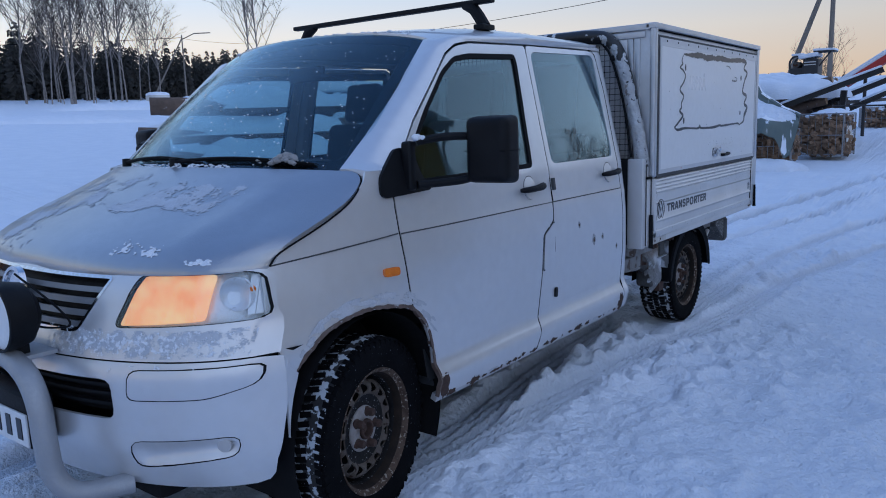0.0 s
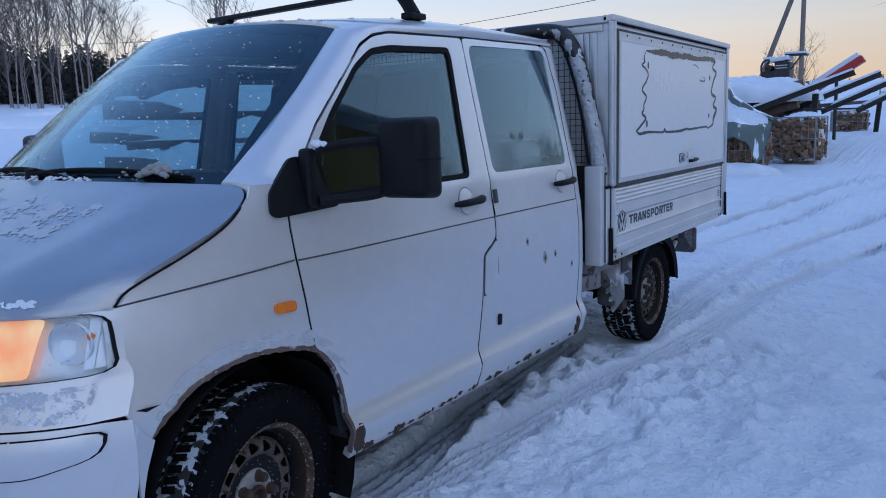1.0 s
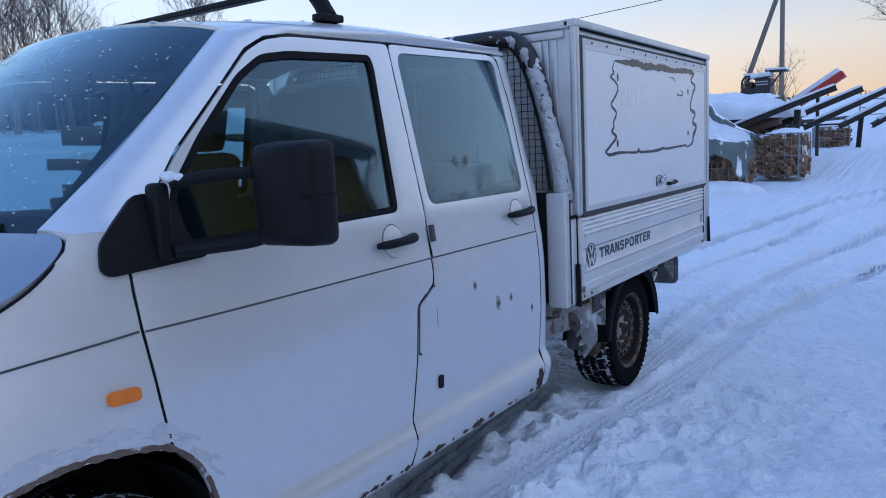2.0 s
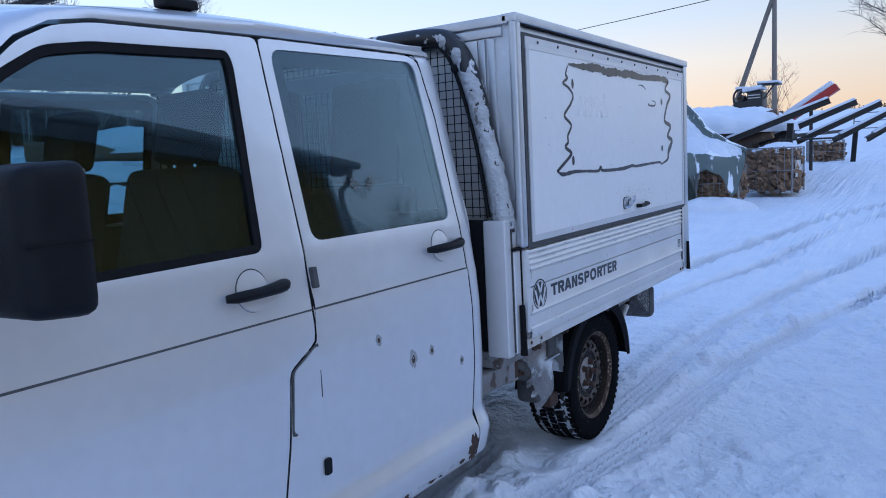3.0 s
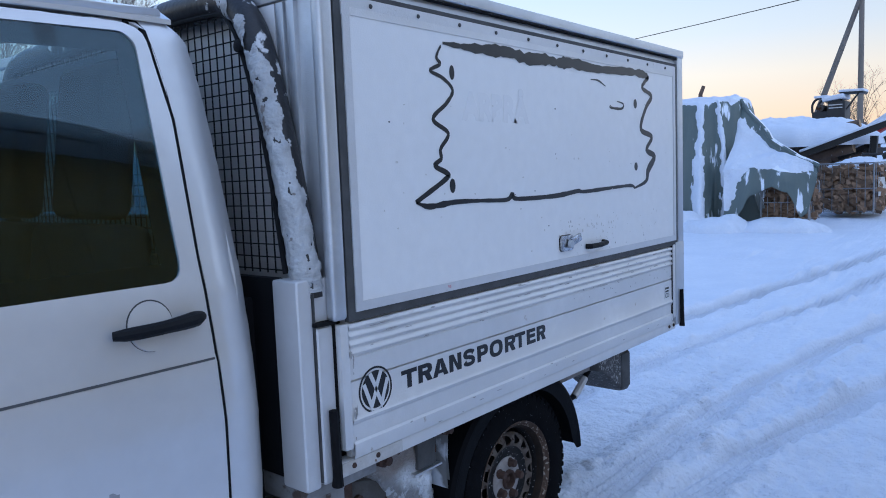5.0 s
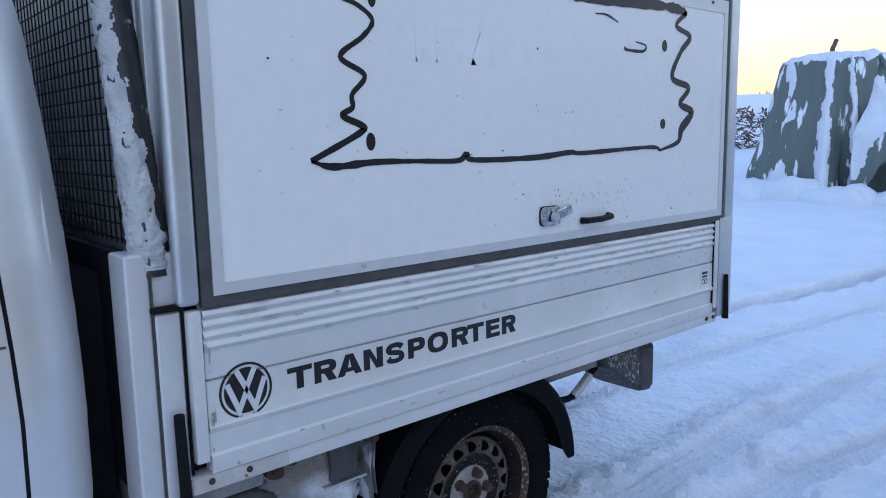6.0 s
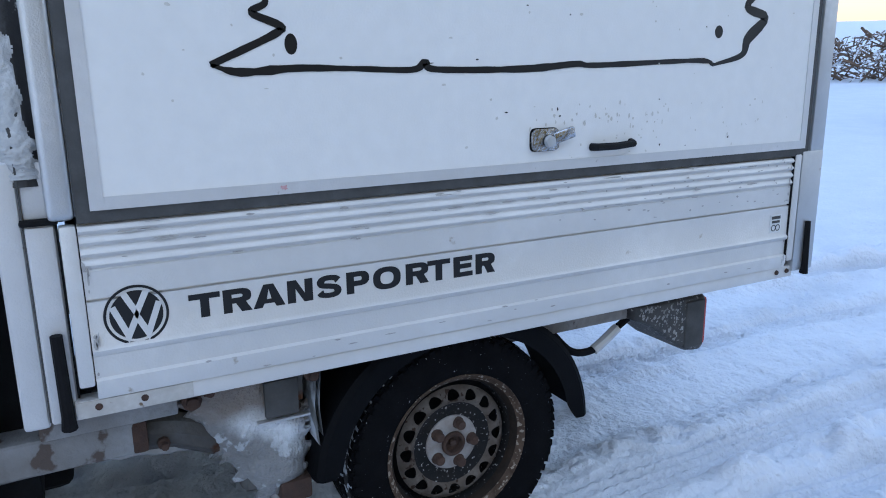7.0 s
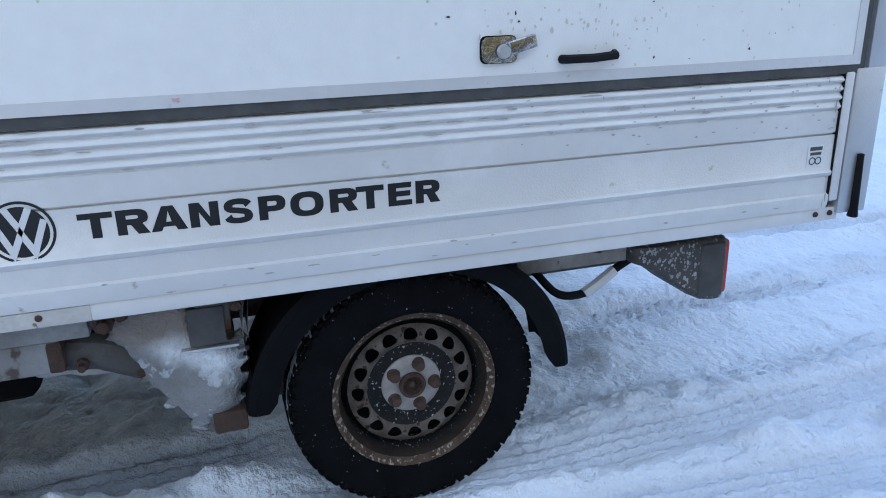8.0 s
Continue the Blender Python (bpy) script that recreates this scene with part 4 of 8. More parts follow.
for u0, u1, v0, v1, sd, thr in ((0.02, 0.66, 0.42, 0.84, 3.1, 0.02), (-0.5, 0.06, 0.45, 0.9, 5.2, 0.08), (-0.8, -0.1, 0.04, 0.55, 8.4, 0.02), (0.45, 0.68, 0.10, 0.24, 1.4, 0.02), (0.75, 0.95, 0.03, 0.12, 2.4, 0.1)):
    crust_part("frost", truck, FROST if v0 > 0.15 or u0 < 0 else SNOWCAKE, "patch of thin frost", lambda u, v, a=u0, b=u1, c=v0, d=v1: hood_at(a + (b - a) * u, c + (d - c) * v), 130, 70, sd, thr, 0.0012, 3.0, 0.7)

# ---- the truck: sides ----
PRIMER = mat("grey_primer", (0.27, 0.275, 0.285), 0.7, 0, (0.34, 0.345, 0.355), 60)
GROOVE = mat("dark_groove", (0.06, 0.062, 0.066), 0.7, 0)
WORN_WHITE = mat("flaking_primer", (0.52, 0.53, 0.56), 0.6, 0.1, (0.42, 0.43, 0.46), 20, 0.002, 90)


def blotch(cy, cz, ry, rz, seed, n=26, jag=0.45):
    return [(cy + ry * (1 + jag * noise.noise(Vector((3 * math.cos(a), 3 * math.sin(a), seed)))) * math.cos(a), cz + rz * (1 + jag * noise.noise(Vector((3 * math.cos(a), 3 * math.sin(a), seed + 9)))) * math.sin(a)) for a in (2 * math.pi * k / n for k in range(n))]


ARCH = [(0.300, 0.40), (0.302, 0.50), (0.282, 0.62), (0.242, 0.72), (0.170, 0.796), (0.10, 0.820), (0.02, 0.835), (-0.06, 0.842), (-0.133, 0.837), (-0.21, 0.824), (-0.274, 0.805), (-0.357, 0.754), (-0.41, 0.708)]
AC = (-0.055, 0.37)


def arch_band(k0, k1, r0, r1, jag, seed):
    pts = [tuple(v) for v in (p.to_2d() for p in smooth_path([(a, b, 0) for a, b in ARCH[k0:k1]], 7))]
    out, inn = [], []
    for i, p in enumerate(pts):
        d = Vector((p[0] - AC[0], p[1] - AC[1])).normalized()
        f = min(1, i / 6, (len(pts) - 1 - i) / 6)
        w0 = r0 + jag * 0.4 * noise.noise(Vector((i * 0.5, seed, 3)))
        w1 = r0 + (r1 - r0) * (0.25 + 0.75 * f) * (1 + jag * 22 * noise.noise(Vector((i * 0.43, seed, 0))))
        inn.append(tuple(Vector(p) + d * w0))
        out.append(tuple(Vector(p) + d * max(w1, w0 + 0.004)))
    return inn + out[::-1]


for s in (1, -1):
    at = left if s > 0 else right
    S = lambda poly: flip(poly, s)
    part("wheel_arch_lip", panel(S(arch_band(0, 13, -0.004, 0.010, 0.02, 2.0)), at, (), 0.02, 0.02, 0.003), RUST_EDGE, truck, "rusted wheel arch edge")
    fr = random.Random(31)
    arcp = [tuple(v.to_2d()) for v in smooth_path([(a, b, 0) for a, b in ARCH], 12)]
    for k in range(46):
        i = int(fr.triangular(36, len(arcp) - 4, len(arcp) - 40)) if k % 5 else fr.randrange(30, 60)
        d = (Vector(arcp[i]) - Vector(AC)).normalized()
        tdir = Vector((-d.y, d.x))
        c = Vector(arcp[i]) + d * fr.uniform(0.018, 0.052)
        ln, wd = fr.uniform(0.012, 0.045), fr.uniform(0.004, 0.012)
        poly = []
        for t in range(22):
            g = 2 * math.pi * t / 22
            rj = 1 + 0.6 * noise.noise(Vector((2.5 * math.cos(g), 2.5 * math.sin(g), k * 1.9)))
            poly.append(tuple(c + tdir * (ln * rj * math.cos(g)) + d * (wd * rj * math.sin(g))))
        part("paint_flake", panel(S(poly), at, (), 0.02, 0.0006, 0.0008 + 0.00003 * k), WORN_WHITE, truck)
    for a, b, za in ((-0.438, 0.128, 1.058), (0.143, 1.298, 1.092), (1.310, 2.118, 1.095)):
        part("body_crease", panel(S([(a, za), (b, 1.095), (b, 1.0998), (a, za + 0.0052)]), at, (), 0.02, 0.004, 0.0022), GROOVE, truck)
    rr = random.Random(7)
    for k in range(34):
        y = rr.uniform(0.34, 2.08)
        big = rr.choice((0.35, 0.45, 0.6, 0.9))
        part("rust_patch", panel(S(blotch(y, 0.393 + 0.010 * big * rr.random(), rr.uniform(0.012, 0.045) * big, rr.uniform(0.008, 0.022) * big, k * 3.3 + s, 30, 1.3)), at, (), 0.02, 0.003, 0.0014 + k * 0.00004), RUST, truck)
    for k in range(12):
        y = rr.uniform(0.36, 2.0)
        part("primer_patch", panel(S(blotch(y, 0.402, rr.uniform(0.010, 0.030), rr.uniform(0.005, 0.012), k * 5.1 + s, 24, 1.2)), at, (), 0.02, 0.003, 0.0010 + k * 0.00003), WORN_WHITE, truck)
    part("rust_patch", panel(S(blotch(2.07, 0.425, 0.03, 0.05, 17, 26, 0.8)), at, (), 0.02, 0.003, 0.0030), RUST, truck)
    part("rust_patch", panel(S(blotch(0.335, 0.44, 0.028, 0.055, 41)), at, (), 0.02, 0.003, 0.0016), RUST, truck)
    # lower sill
    part("sill", panel(S([(0.312, 0.394), (2.18, 0.380), (2.18, 0.352), (0.312, 0.362)]), at, (), 0.06, 0.03, -0.014), PAINT_WORN, truck)
    part("wheel_well", (lambda o: (o[0], o[1]))(strip([[Vector((s * x, -0.055 + 0.40 * math.cos(a), 0.40 + 0.425 * math.sin(a))) for x in (0.93, 0.90, 0.60, 0.58)] for a in (radians(-25 + 230 * k / 24) for k in range(25))])), RUBBER, truck)
    part("well_wall", panel(S([(-0.5, 0.40), (0.42, 0.40), (0.40, 0.75), (-0.05, 0.88), (-0.5, 0.75)]), (lambda a, b: (0.59, a, b)) if s > 0 else (lambda a, b: (-0.59, -a, b)), (), 0.2, 0.01), RUBBER, truck)
    # indicator, handles, fuel flap, hinges
    part("side_indicator", panel(S(round_poly([(0.024, 0.947), (0.104, 0.944), (0.104, 0.976), (0.024, 0.979)], 0.015)), at, (), 0.03, 0.016, 0.014, 0.008), ORANGE, truck, "amber side repeater")
    for y0, y1, z, cy in ((1.002, 1.210, 1.184, 1.098), (1.882, 2.094, 1.197, 1.973)):
        dish = (lambda a, b, zc=z: Vector(left(a, b)) + Vector((0.012 - 0.0105 * (b - zc + 0.054) / 0.108, 0, 0))) if s > 0 else (lambda a, b, zc=z: Vector(right(a, b)) - Vector((0.012 - 0.0105 * (b - zc + 0.054) / 0.108, 0, 0)))
        part("handle_recess", panel(S(ellipse(cy, z + 0.002, 0.052, 0.054, 28)), dish, (), 0.02, 0.012, 0.0), PAINT, truck)
        part("recess_edge", rim_strip(S(ellipse(cy, z + 0.002, 0.0550, 0.0570, 36)), at, 0.0035, 0.0016, 0.003), GROOVE, truck)
        pts = [Vector(left(y0 + (y1 - y0) * t, z - 0.004 + 0.008 * t)) + Vector((0.012 + 0.026 * math.sin(math.pi * min(1, t * 1.02)) ** 0.6, 0, 0)) for t in (i / 10 for i in range(11))]
        pts = [Vector((s * p.x, p.y, p.z)) for p in pts]
        handle = part("door_handle", tube(pts, [0.010, 0.014, 0.015, 0.015, 0.015, 0.015, 0.016, 0.017, 0.018, 0.018, 0.012], 10), BLACK, truck, "black plastic door handle")
    part("hinge", panel(S(round_poly([(1.313, 1.155), (1.330, 1.155), (1.330, 1.215), (1.313, 1.215)], 0.004, 2)), at, (), 0.03, 0.018, 0.016, 0.004), GREYSEAL, truck)
    flap = [(1.200, 0.943), (1.298, 0.997), (1.296, 0.768), (1.182, 0.773)]
    part("fuel_flap", panel(S(round_poly(flap, 0.012, 2)), at, (), 0.04, 0.004, 0.0035), PAINT, truck)
    part("flap_gap", rim_strip(S(round_poly([(1.193, 0.946), (1.304, 1.006), (1.303, 0.761), (1.175, 0.766)], 0.012, 2)), at, 0.009, 0.001, 0.004), GROOVE, truck)
    part("flap_lock", panel(S(round_poly([(1.292, 0.612), (1.318, 0.612), (1.318, 0.662), (1.292, 0.662)], 0.008, 2)), at, (), 0.03, 0.01, 0.009), BLACK, truck)
for (y, z, r) in ((1.568, 0.948, 0.014), (1.741, 0.845, 0.022), (1.850, 0.848, 0.014), (2.034, 0.768, 0.013)):
    part("rust_dent", panel(blotch(y, z, r * 1.0, r * 1.4, y * 5, 18, 0.5), left, (), 0.02, 0.003, 0.0016), PRIMER, truck)
    part("rust_spot", panel(blotch(y, z, r * 0.42, r * 0.6, y * 9, 14, 0.4), left, (), 0.02, 0.003, 0.0028), RUST, truck)

# dark gaps between the panels
SHUT = ([(0.172, 0.797), (0.154, 0.929), (0.137, 1.10), (0.132, 1.235), (0.165, 1.340)],
        [(1.3115, 1.866), (1.3095, 1.60), (1.3075, 1.30), (1.300, 1.006), (1.190, 0.946), (1.170, 0.771), (1.134, 0.542), (1.099, 0.391)],
        [(2.049, 1.885), (2.0915, 1.865), (2.122, 1.658), (2.118, 1.335), (2.120, 1.258), (2.126, 1.109), (2.130, 0.942), (2.126, 0.75), (2.112, 0.56), (2.104, 0.386)])
for s in (1, -1):
    for way in SHUT:
        pts = [p.to_2d() for p in smooth_path([(a, b, 0) for a, b in way], 3)]
        part("shut_line", tube([Vector((s * (side_x(p.x, p.y) - 0.0075), p.x, p.y)) for p in pts], 0.0065, 6), RUBBER, truck)

# mirrors
for s in (1, -1):
    tri = [(0.070, 1.310), (0.060, 1.250), (0.080, 1.232), (0.345, 1.245), (0.300, 1.300), (0.268, 1.405), (0.178, 1.415)]
    base = part("mirror", panel(flip(round_poly(tri, 0.02, 2), s), left if s > 0 else right, (), 0.04, 0.02, 0.014, 0.008), BLACK, truck, "large black towing mirror on two arms")
    F = lambda p: (s * p[0], p[1], p[2])
    bm = bmesh.new()
    add_box(bm, (0.89, 0.195, 1.250), (0.938, 0.240, 1.440), 0.018, None, 3)
    if s < 0:
        bmesh.ops.scale(bm, vec=(-1, 1, 1), verts=bm.verts)
    part("mirror_foot", bm, BLACK, base)
    part("mirror_arm", tube([Vector(F(p)) for p in smooth_path([(0.94, 0.235, 1.435), (0.985, 0.29, 1.447), (1.03, 0.345, 1.452), (1.08, 0.41, 1.448), (1.115, 0.43, 1.42)], 5)], 0.016, 10), BLACK, base)
    part("mirror_arm", tube([Vector(F(p)) for p in smooth_path([(0.94, 0.235, 1.272), (1.00, 0.32, 1.276), (1.06, 0.38, 1.284), (1.115, 0.43, 1.31)], 5)], 0.016, 10), BLACK, base)
    bm = bmesh.new()
    add_box(bm, (-0.098, -0.055, -0.133), (0.098, 0.055, 0.133), 0.034, None, 4)
    for v in bm.verts:
        k = (v.co.y + 0.055) / 0.11
        v.co.x *= 0.90 + 0.10 * k
        v.co.z *= 0.92 + 0.08 * k
        v.co.y -= 0.02 * (1 - (v.co.x / 0.1) ** 2) * (1 - k)
    bmesh.ops.transform(bm, matrix=Matrix.Translation((s * 1.152, 0.437, 1.396)) @ Matrix.Rotation(radians(6 * s), 4, "Z"), verts=bm.verts)
    shell = part("mirror_housing", bm, BLACK, base)
    part("mirror_glass", box((s * 1.152 - 0.082, 0.490, 1.281), (s * 1.152 + 0.082, 0.494, 1.511), 0.002), CHROME, base)
    part("housing_seam", box((s * 1.152 - 0.094, 0.379, 1.391), (s * 1.152 + 0.094, 0.494, 1.395), 0.001), RUBBER, base)
clump("snow_crust", [((0.94, 0.235, 1.452), 0.022), ((0.955, 0.25, 1.45), 0.016)], SNOWCAKE, truck, 6, 0.7)

# roof rack
rack = part("roof_rack", box((-0.70, 1.135, 2.070), (0.70, 1.180, 2.094), 0.010, None, 3), BLACK, truck, "black roof bar on two feet")
for s in (1, -1):
    bm = bmesh.new()
    add_tube(bm, [(s * 0.53, 1.157, 2.076), (s * 0.585, 1.157, 2.056), (s * 0.62, 1.157, 2.010), (s * 0.65, 1.157, 1.960)], [0.020, 0.030, 0.030, 0.032], 10)
    add_box(bm, (s * 0.65 - 0.03, 1.098, 1.945), (s * 0.65 + 0.03, 1.206, 1.972), 0.010, None, 3)
    part("rack_foot", bm, BLACK, rack)
cs = []
for k in range(70):
    u, v = rng.uniform(-0.9, 0.85), rng.uniform(0.0, 0.08) if k < 40 else rng.uniform(0.1, 0.9)
    p = roof_at(u, v)
    cs.append((tuple(p), rng.uniform(0.006, 0.018)))
clump("snow_crust", cs, SNOWCAKE, truck, 8, 0.35, 1)

# ---- the truck: inside the cab ----
def rounded_cushion(lo, hi, bevel, m=None):
    return box(lo, hi, bevel, m, 4)


for x, dy in ((0.42, 0.17), (-0.42, 0.26)):
    tilt = Matrix.Translation((x, 0.98 + dy, 0.84)) @ Matrix.Rotation(radians(-13), 4, "X")
    seat = part("seat", rounded_cushion((x - 0.25, 0.50 + dy, 0.68), (x + 0.25, 1.02 + dy, 0.86), 0.05), FABRIC, truck, "dark grey fabric seat")
    part("backrest", rounded_cushion((-0.24, -0.06, 0.0), (0.24, 0.06, 0.69), 0.055, tilt), FABRIC, seat)
    part("headrest", rounded_cushion((-0.13, -0.045, 0.705), (0.13, 0.045, 0.935), 0.042, tilt), FABRIC, seat)
    for dx in (-0.05, 0.05):
        part("headrest_post", tube([tilt @ Vector((dx, 0, 0.66)), tilt @ Vector((dx, 0, 0.78))], 0.006, 6), CHROME, seat)
    part("seat_base", rounded_cushion((x - 0.2, 0.55 + dy, 0.46), (x + 0.2, 0.98 + dy, 0.69), 0.02), INTERIOR, seat)
bench = part("rear_bench", rounded_cushion((-0.76, 1.50, 0.66), (0.76, 1.98, 0.82), 0.05), FABRIC, truck)
for x in (0.52, 0.0, -0.52):
    tilt = Matrix.Translation((x, 1.96, 0.80)) @ Matrix.Rotation(radians(-8), 4, "X")
    part("backrest", rounded_cushion((-0.245, -0.055, 0.0), (0.245, 0.055, 0.62), 0.05, tilt), FABRIC, bench)
    part("headrest", rounded_cushion((-0.150, -0.045, 0.63), (0.150, 0.045, 1.03), 0.044, tilt), FABRIC, bench)
rows = []
for y, z in ((0.0, 1.30), (0.15, 1.335), (0.30, 1.33), (0.40, 1.27), (0.42, 1.10), (0.40, 0.85), (0.34, 0.70)):
    rows.append([Vector((0.84 * u, y - 0.12 * (1 - u * u), z + (0.055 * math.exp(-((u - 0.5) / 0.22) ** 2) if 0.1 < y < 0.41 and z > 1.2 else 0) - (0.02 * abs(u)))) for u in (-1 + i / 14 for i in range(29))])
part("dashboard", strip(rows), INTERIOR, truck, "dark dashboard with a raised binnacle")
wheel_m = Matrix.Translation((0.42, 0.52, 1.20)) @ Matrix.Rotation(radians(-62), 4, "X")
steer = part("steering_wheel", lathe([(0.19 + 0.015 * math.cos(a), 0.015 * math.sin(a)) for a in (2 * math.pi * k / 10 for k in range(10))], 40, wheel_m, True), BLACK, truck)
bm = bmesh.new()
add_box(bm, (-0.085, -0.06, -0.03), (0.085, 0.06, 0.03), 0.025, wheel_m, 3)
add_box(bm, (-0.185, -0.015, -0.012), (0.185, 0.015, 0.012), 0.006, wheel_m)
part("steering_hub", bm, BLACK, steer)
for s in (1, -1):
    part("pillar_trim", tube([(s * 0.835, 1.26, 1.30), (s * 0.77, 1.27, 1.60), (s * 0.71, 1.28, 1.82)], 0.045, 8), LINER, truck)
    part("door_trim", panel(flip([(0.30, 0.46), (1.12, 0.46), (1.25, 1.0), (1.26, 1.27), (0.30, 1.25)], s), (lambda a, b: (side_x(a, b) - 0.06, a, b)) if s > 0 else (lambda a, b: (-(side_x(-a, b) - 0.06), -a, b)), (), 0.15, 0.01), INTERIOR, truck)
    part("door_trim", panel(flip([(1.33, 0.46), (2.10, 0.46), (2.14, 1.0), (2.10, 1.27), (1.33, 1.27)], s), (lambda a, b: (side_x(a, b) - 0.06, a, b)) if s > 0 else (lambda a, b: (-(side_x(-a, b) - 0.06), -a, b)), (), 0.15, 0.01), INTERIOR, truck)
part("interior_mirror", box((-0.12, 0.56, 1.72), (0.12, 0.585, 1.79), 0.012, None, 3), BLACK, truck)

# white print coloured dark grey, dimmed as tinted glass would dim it
STICKER = mat("dimmed_white_sticker", (0.11, 0.11, 0.10), 0.6, 0)
# chequered flag stickers on the rear side glass
for cy, lean in ((1.605, 1), (1.645, -1)):
    bm = bmesh.new()
    for i in range(5):
        for j in range(4):
            if (i + j) % 2 == 0:
                q = []
                for di, dj in ((0, 0), (1, 0), (1, 1), (0, 1)):
                    a0 = cy - lean * (0.010 + 0.0062 * (i + di) - 0.0026 * (j + dj))
                    b0 = 1.412 + 0.0070 * (j + dj) + 0.0050 * (i + di)
                    q.append(bm.verts.new(Vector(left(a0, b0)) + Vector((-0.001, 0, 0))))
                bm.faces.new(q)
    add_tube(bm, [Vector(left(cy + lean * 0.014, 1.392)), Vector(left(cy - lean * 0.004, 1.446))], 0.0008, 4)
    part("flag_sticker", bm, STICKER, truck, "small white chequered flag sticker", smooth=0)
# melt drops on the screen
bm = bmesh.new()
rng = random.Random(15)
for k in range(420):
    u, v = rng.uniform(-0.95, 0.93), rng.uniform(0.05, 0.95) ** 1.3
    if noise.noise(Vector((u * 3, v * 3, 2))) < -0.1 and k % 3:
        continue
    r = rng.uniform(0.0015, 0.0042)
    p = screen_at(u, v) + Vector((0, -0.002, 0.0035))
    res = bmesh.ops.create_icosphere(bm, subdivisions=1, radius=r)
    bmesh.ops.scale(bm, vec=(1, 1, 0.6), verts=res["verts"])
    bmesh.ops.translate(bm, vec=p, verts=res["verts"])
part("melt_drops", bm, SNOWCAKE, truck, "frozen drops on the glass")["kind"] = "stuff"

# ---- the truck: wheels ----
def make_wheel(centre, s, steer_deg=0.0, size=1.0, wide=1.0):
    m = Matrix.Translation(centre) @ Matrix.Rotation(radians(steer_deg), 4, "Z") @ Matrix.Rotation(radians(90 * s), 4, "Y") @ Matrix.Diagonal((size, size, wide, 1))
    wheel = new("wheel")
    wheel.parent = truck
    wheel.empty_display_size = 0.1
    prof = [(0.212, -0.098), (0.226, -0.118), (0.262, -0.130), (0.300, -0.132), (0.322, -0.126), (0.334, -0.112), (0.337, -0.06), (0.338, 0.0), (0.337, 0.05), (0.334, 0.090), (0.322, 0.104), (0.300, 0.109), (0.262, 0.108), (0.226, 0.100), (0.212, 0.088), (0.208, 0.0)]
    bm = lathe(prof, 72, None, True)
    tb = bmesh.new()
    bm, tb = tb, bm
    for row, (hh, hw) in enumerate(((-0.100, 0.019), (-0.055, 0.018), (-0.009, 0.018), (0.037, 0.018), (0.082, 0.018))):
        for k in range(76):
            a = 2 * math.pi * (k + 0.37 * row + 0.08 * math.sin(k * 2.1)) / 76
            lug = Matrix.Rotation(a, 4, "Z") @ Matrix.Translation((0.338 if abs(hh) < 0.07 else 0.332, 0, hh)) @ Matrix.Rotation(radians(14 * (1 if row % 2 else -1)), 4, "X")
            add_box(bm, (-0.006, -0.0095, -hw), (0.0065, 0.0095, hw), 0.0, lug)
    for k in range(58):
        for sd in (-1, 1):
            a = 2 * math.pi * (k + 0.5) / 58
            lug = Matrix.Rotation(a, 4, "Z") @ Matrix.Translation((0.318, 0, 0.1035 if sd > 0 else -0.126))
            add_box(bm, (-0.016, -0.008, -0.004), (0.012, 0.008, 0.004), 0.0, lug)
    bm.transform(m)
    obj("tread", bm, TYRE, wheel, "snowy tread blocks", smooth=30)["kind"] = "stuff"
    bm = lathe([(0.3345, -0.115), (0.3405, -0.09), (0.3420, 0.0), (0.3405, 0.075), (0.3345, 0.094)], 72)
    bm.transform(m)
    obj("tread_snow", bm, TREADSNOW, wheel, "snow packed between the tread blocks")
    bm = tb
    bm.transform(m)
    tyre = obj("tyre", bm, TYRE, wheel, "worn studded winter tyre with snow in the tread", smooth=30)
    bm = lathe([(0.205, -0.085), (0.228, -0.092), (0.230, -0.098), (0.220, -0.094), (0.194, -0.06), (0.193, 0.02), (0.197, 0.060), (0.203, 0.072), (0.211, 0.079)], 64)
    bm.transform(m)
    rim = obj("rim", bm, STEEL, wheel, "black steel wheel rim")
    bm = lathe([(0.211, 0.079), (0.217, 0.086), (0.222, 0.094), (0.229, 0.099), (0.2265, 0.103), (0.219, 0.099), (0.213, 0.091), (0.209, 0.087)], 64)
    bm.transform(m)
    obj("rim_lip", bm, RUST_RIM, rim, "scaly rusty rim lip")
    bm = lathe([(0.2095, 0.0875), (0.204, 0.081), (0.199, 0.070), (0.195, 0.040), (0.194, -0.02)], 64)
    bm.transform(m)
    obj("rim_well", bm, RIM_WELL, rim, "rusty well of the rim, shade put into its colour")

    def dish(a, b):
        r = math.hypot(a, b)
        hgt = 0.040 + 0.030 * math.exp(-((r - 0.148) / 0.030) ** 2) + 0.012 * math.exp(-((r - 0.06) / 0.04) ** 2)
        return (a, b, hgt)
    holes = [ellipse(0.151 * math.cos(t), 0.151 * math.sin(t), 0.0205, 0.0205, 16) for t in (2 * math.pi * k / 16 for k in range(16))]
    bm = panel(ellipse(0, 0, 0.179, 0.179, 48), dish, holes + [ellipse(0, 0, 0.124, 0.124, 40)], 0.018, 0.006)
    bm.transform(m)
    obj("wheel_disc", bm, RUST_DISC, wheel, "pierced steel disc ring, scaly with rust")
    bm = panel(ellipse(0, 0, 0.125, 0.125, 40), dish, (), 0.018, 0.006)
    bm.transform(m)
    obj("disc_centre", bm, STEEL, wheel, "black painted disc centre with flecks")
    bm = lathe([(0.034, 0.058), (0.038, 0.060), (0.074, 0.058), (0.083, 0.053), (0.087, 0.040)], 36)
    bm.transform(m)
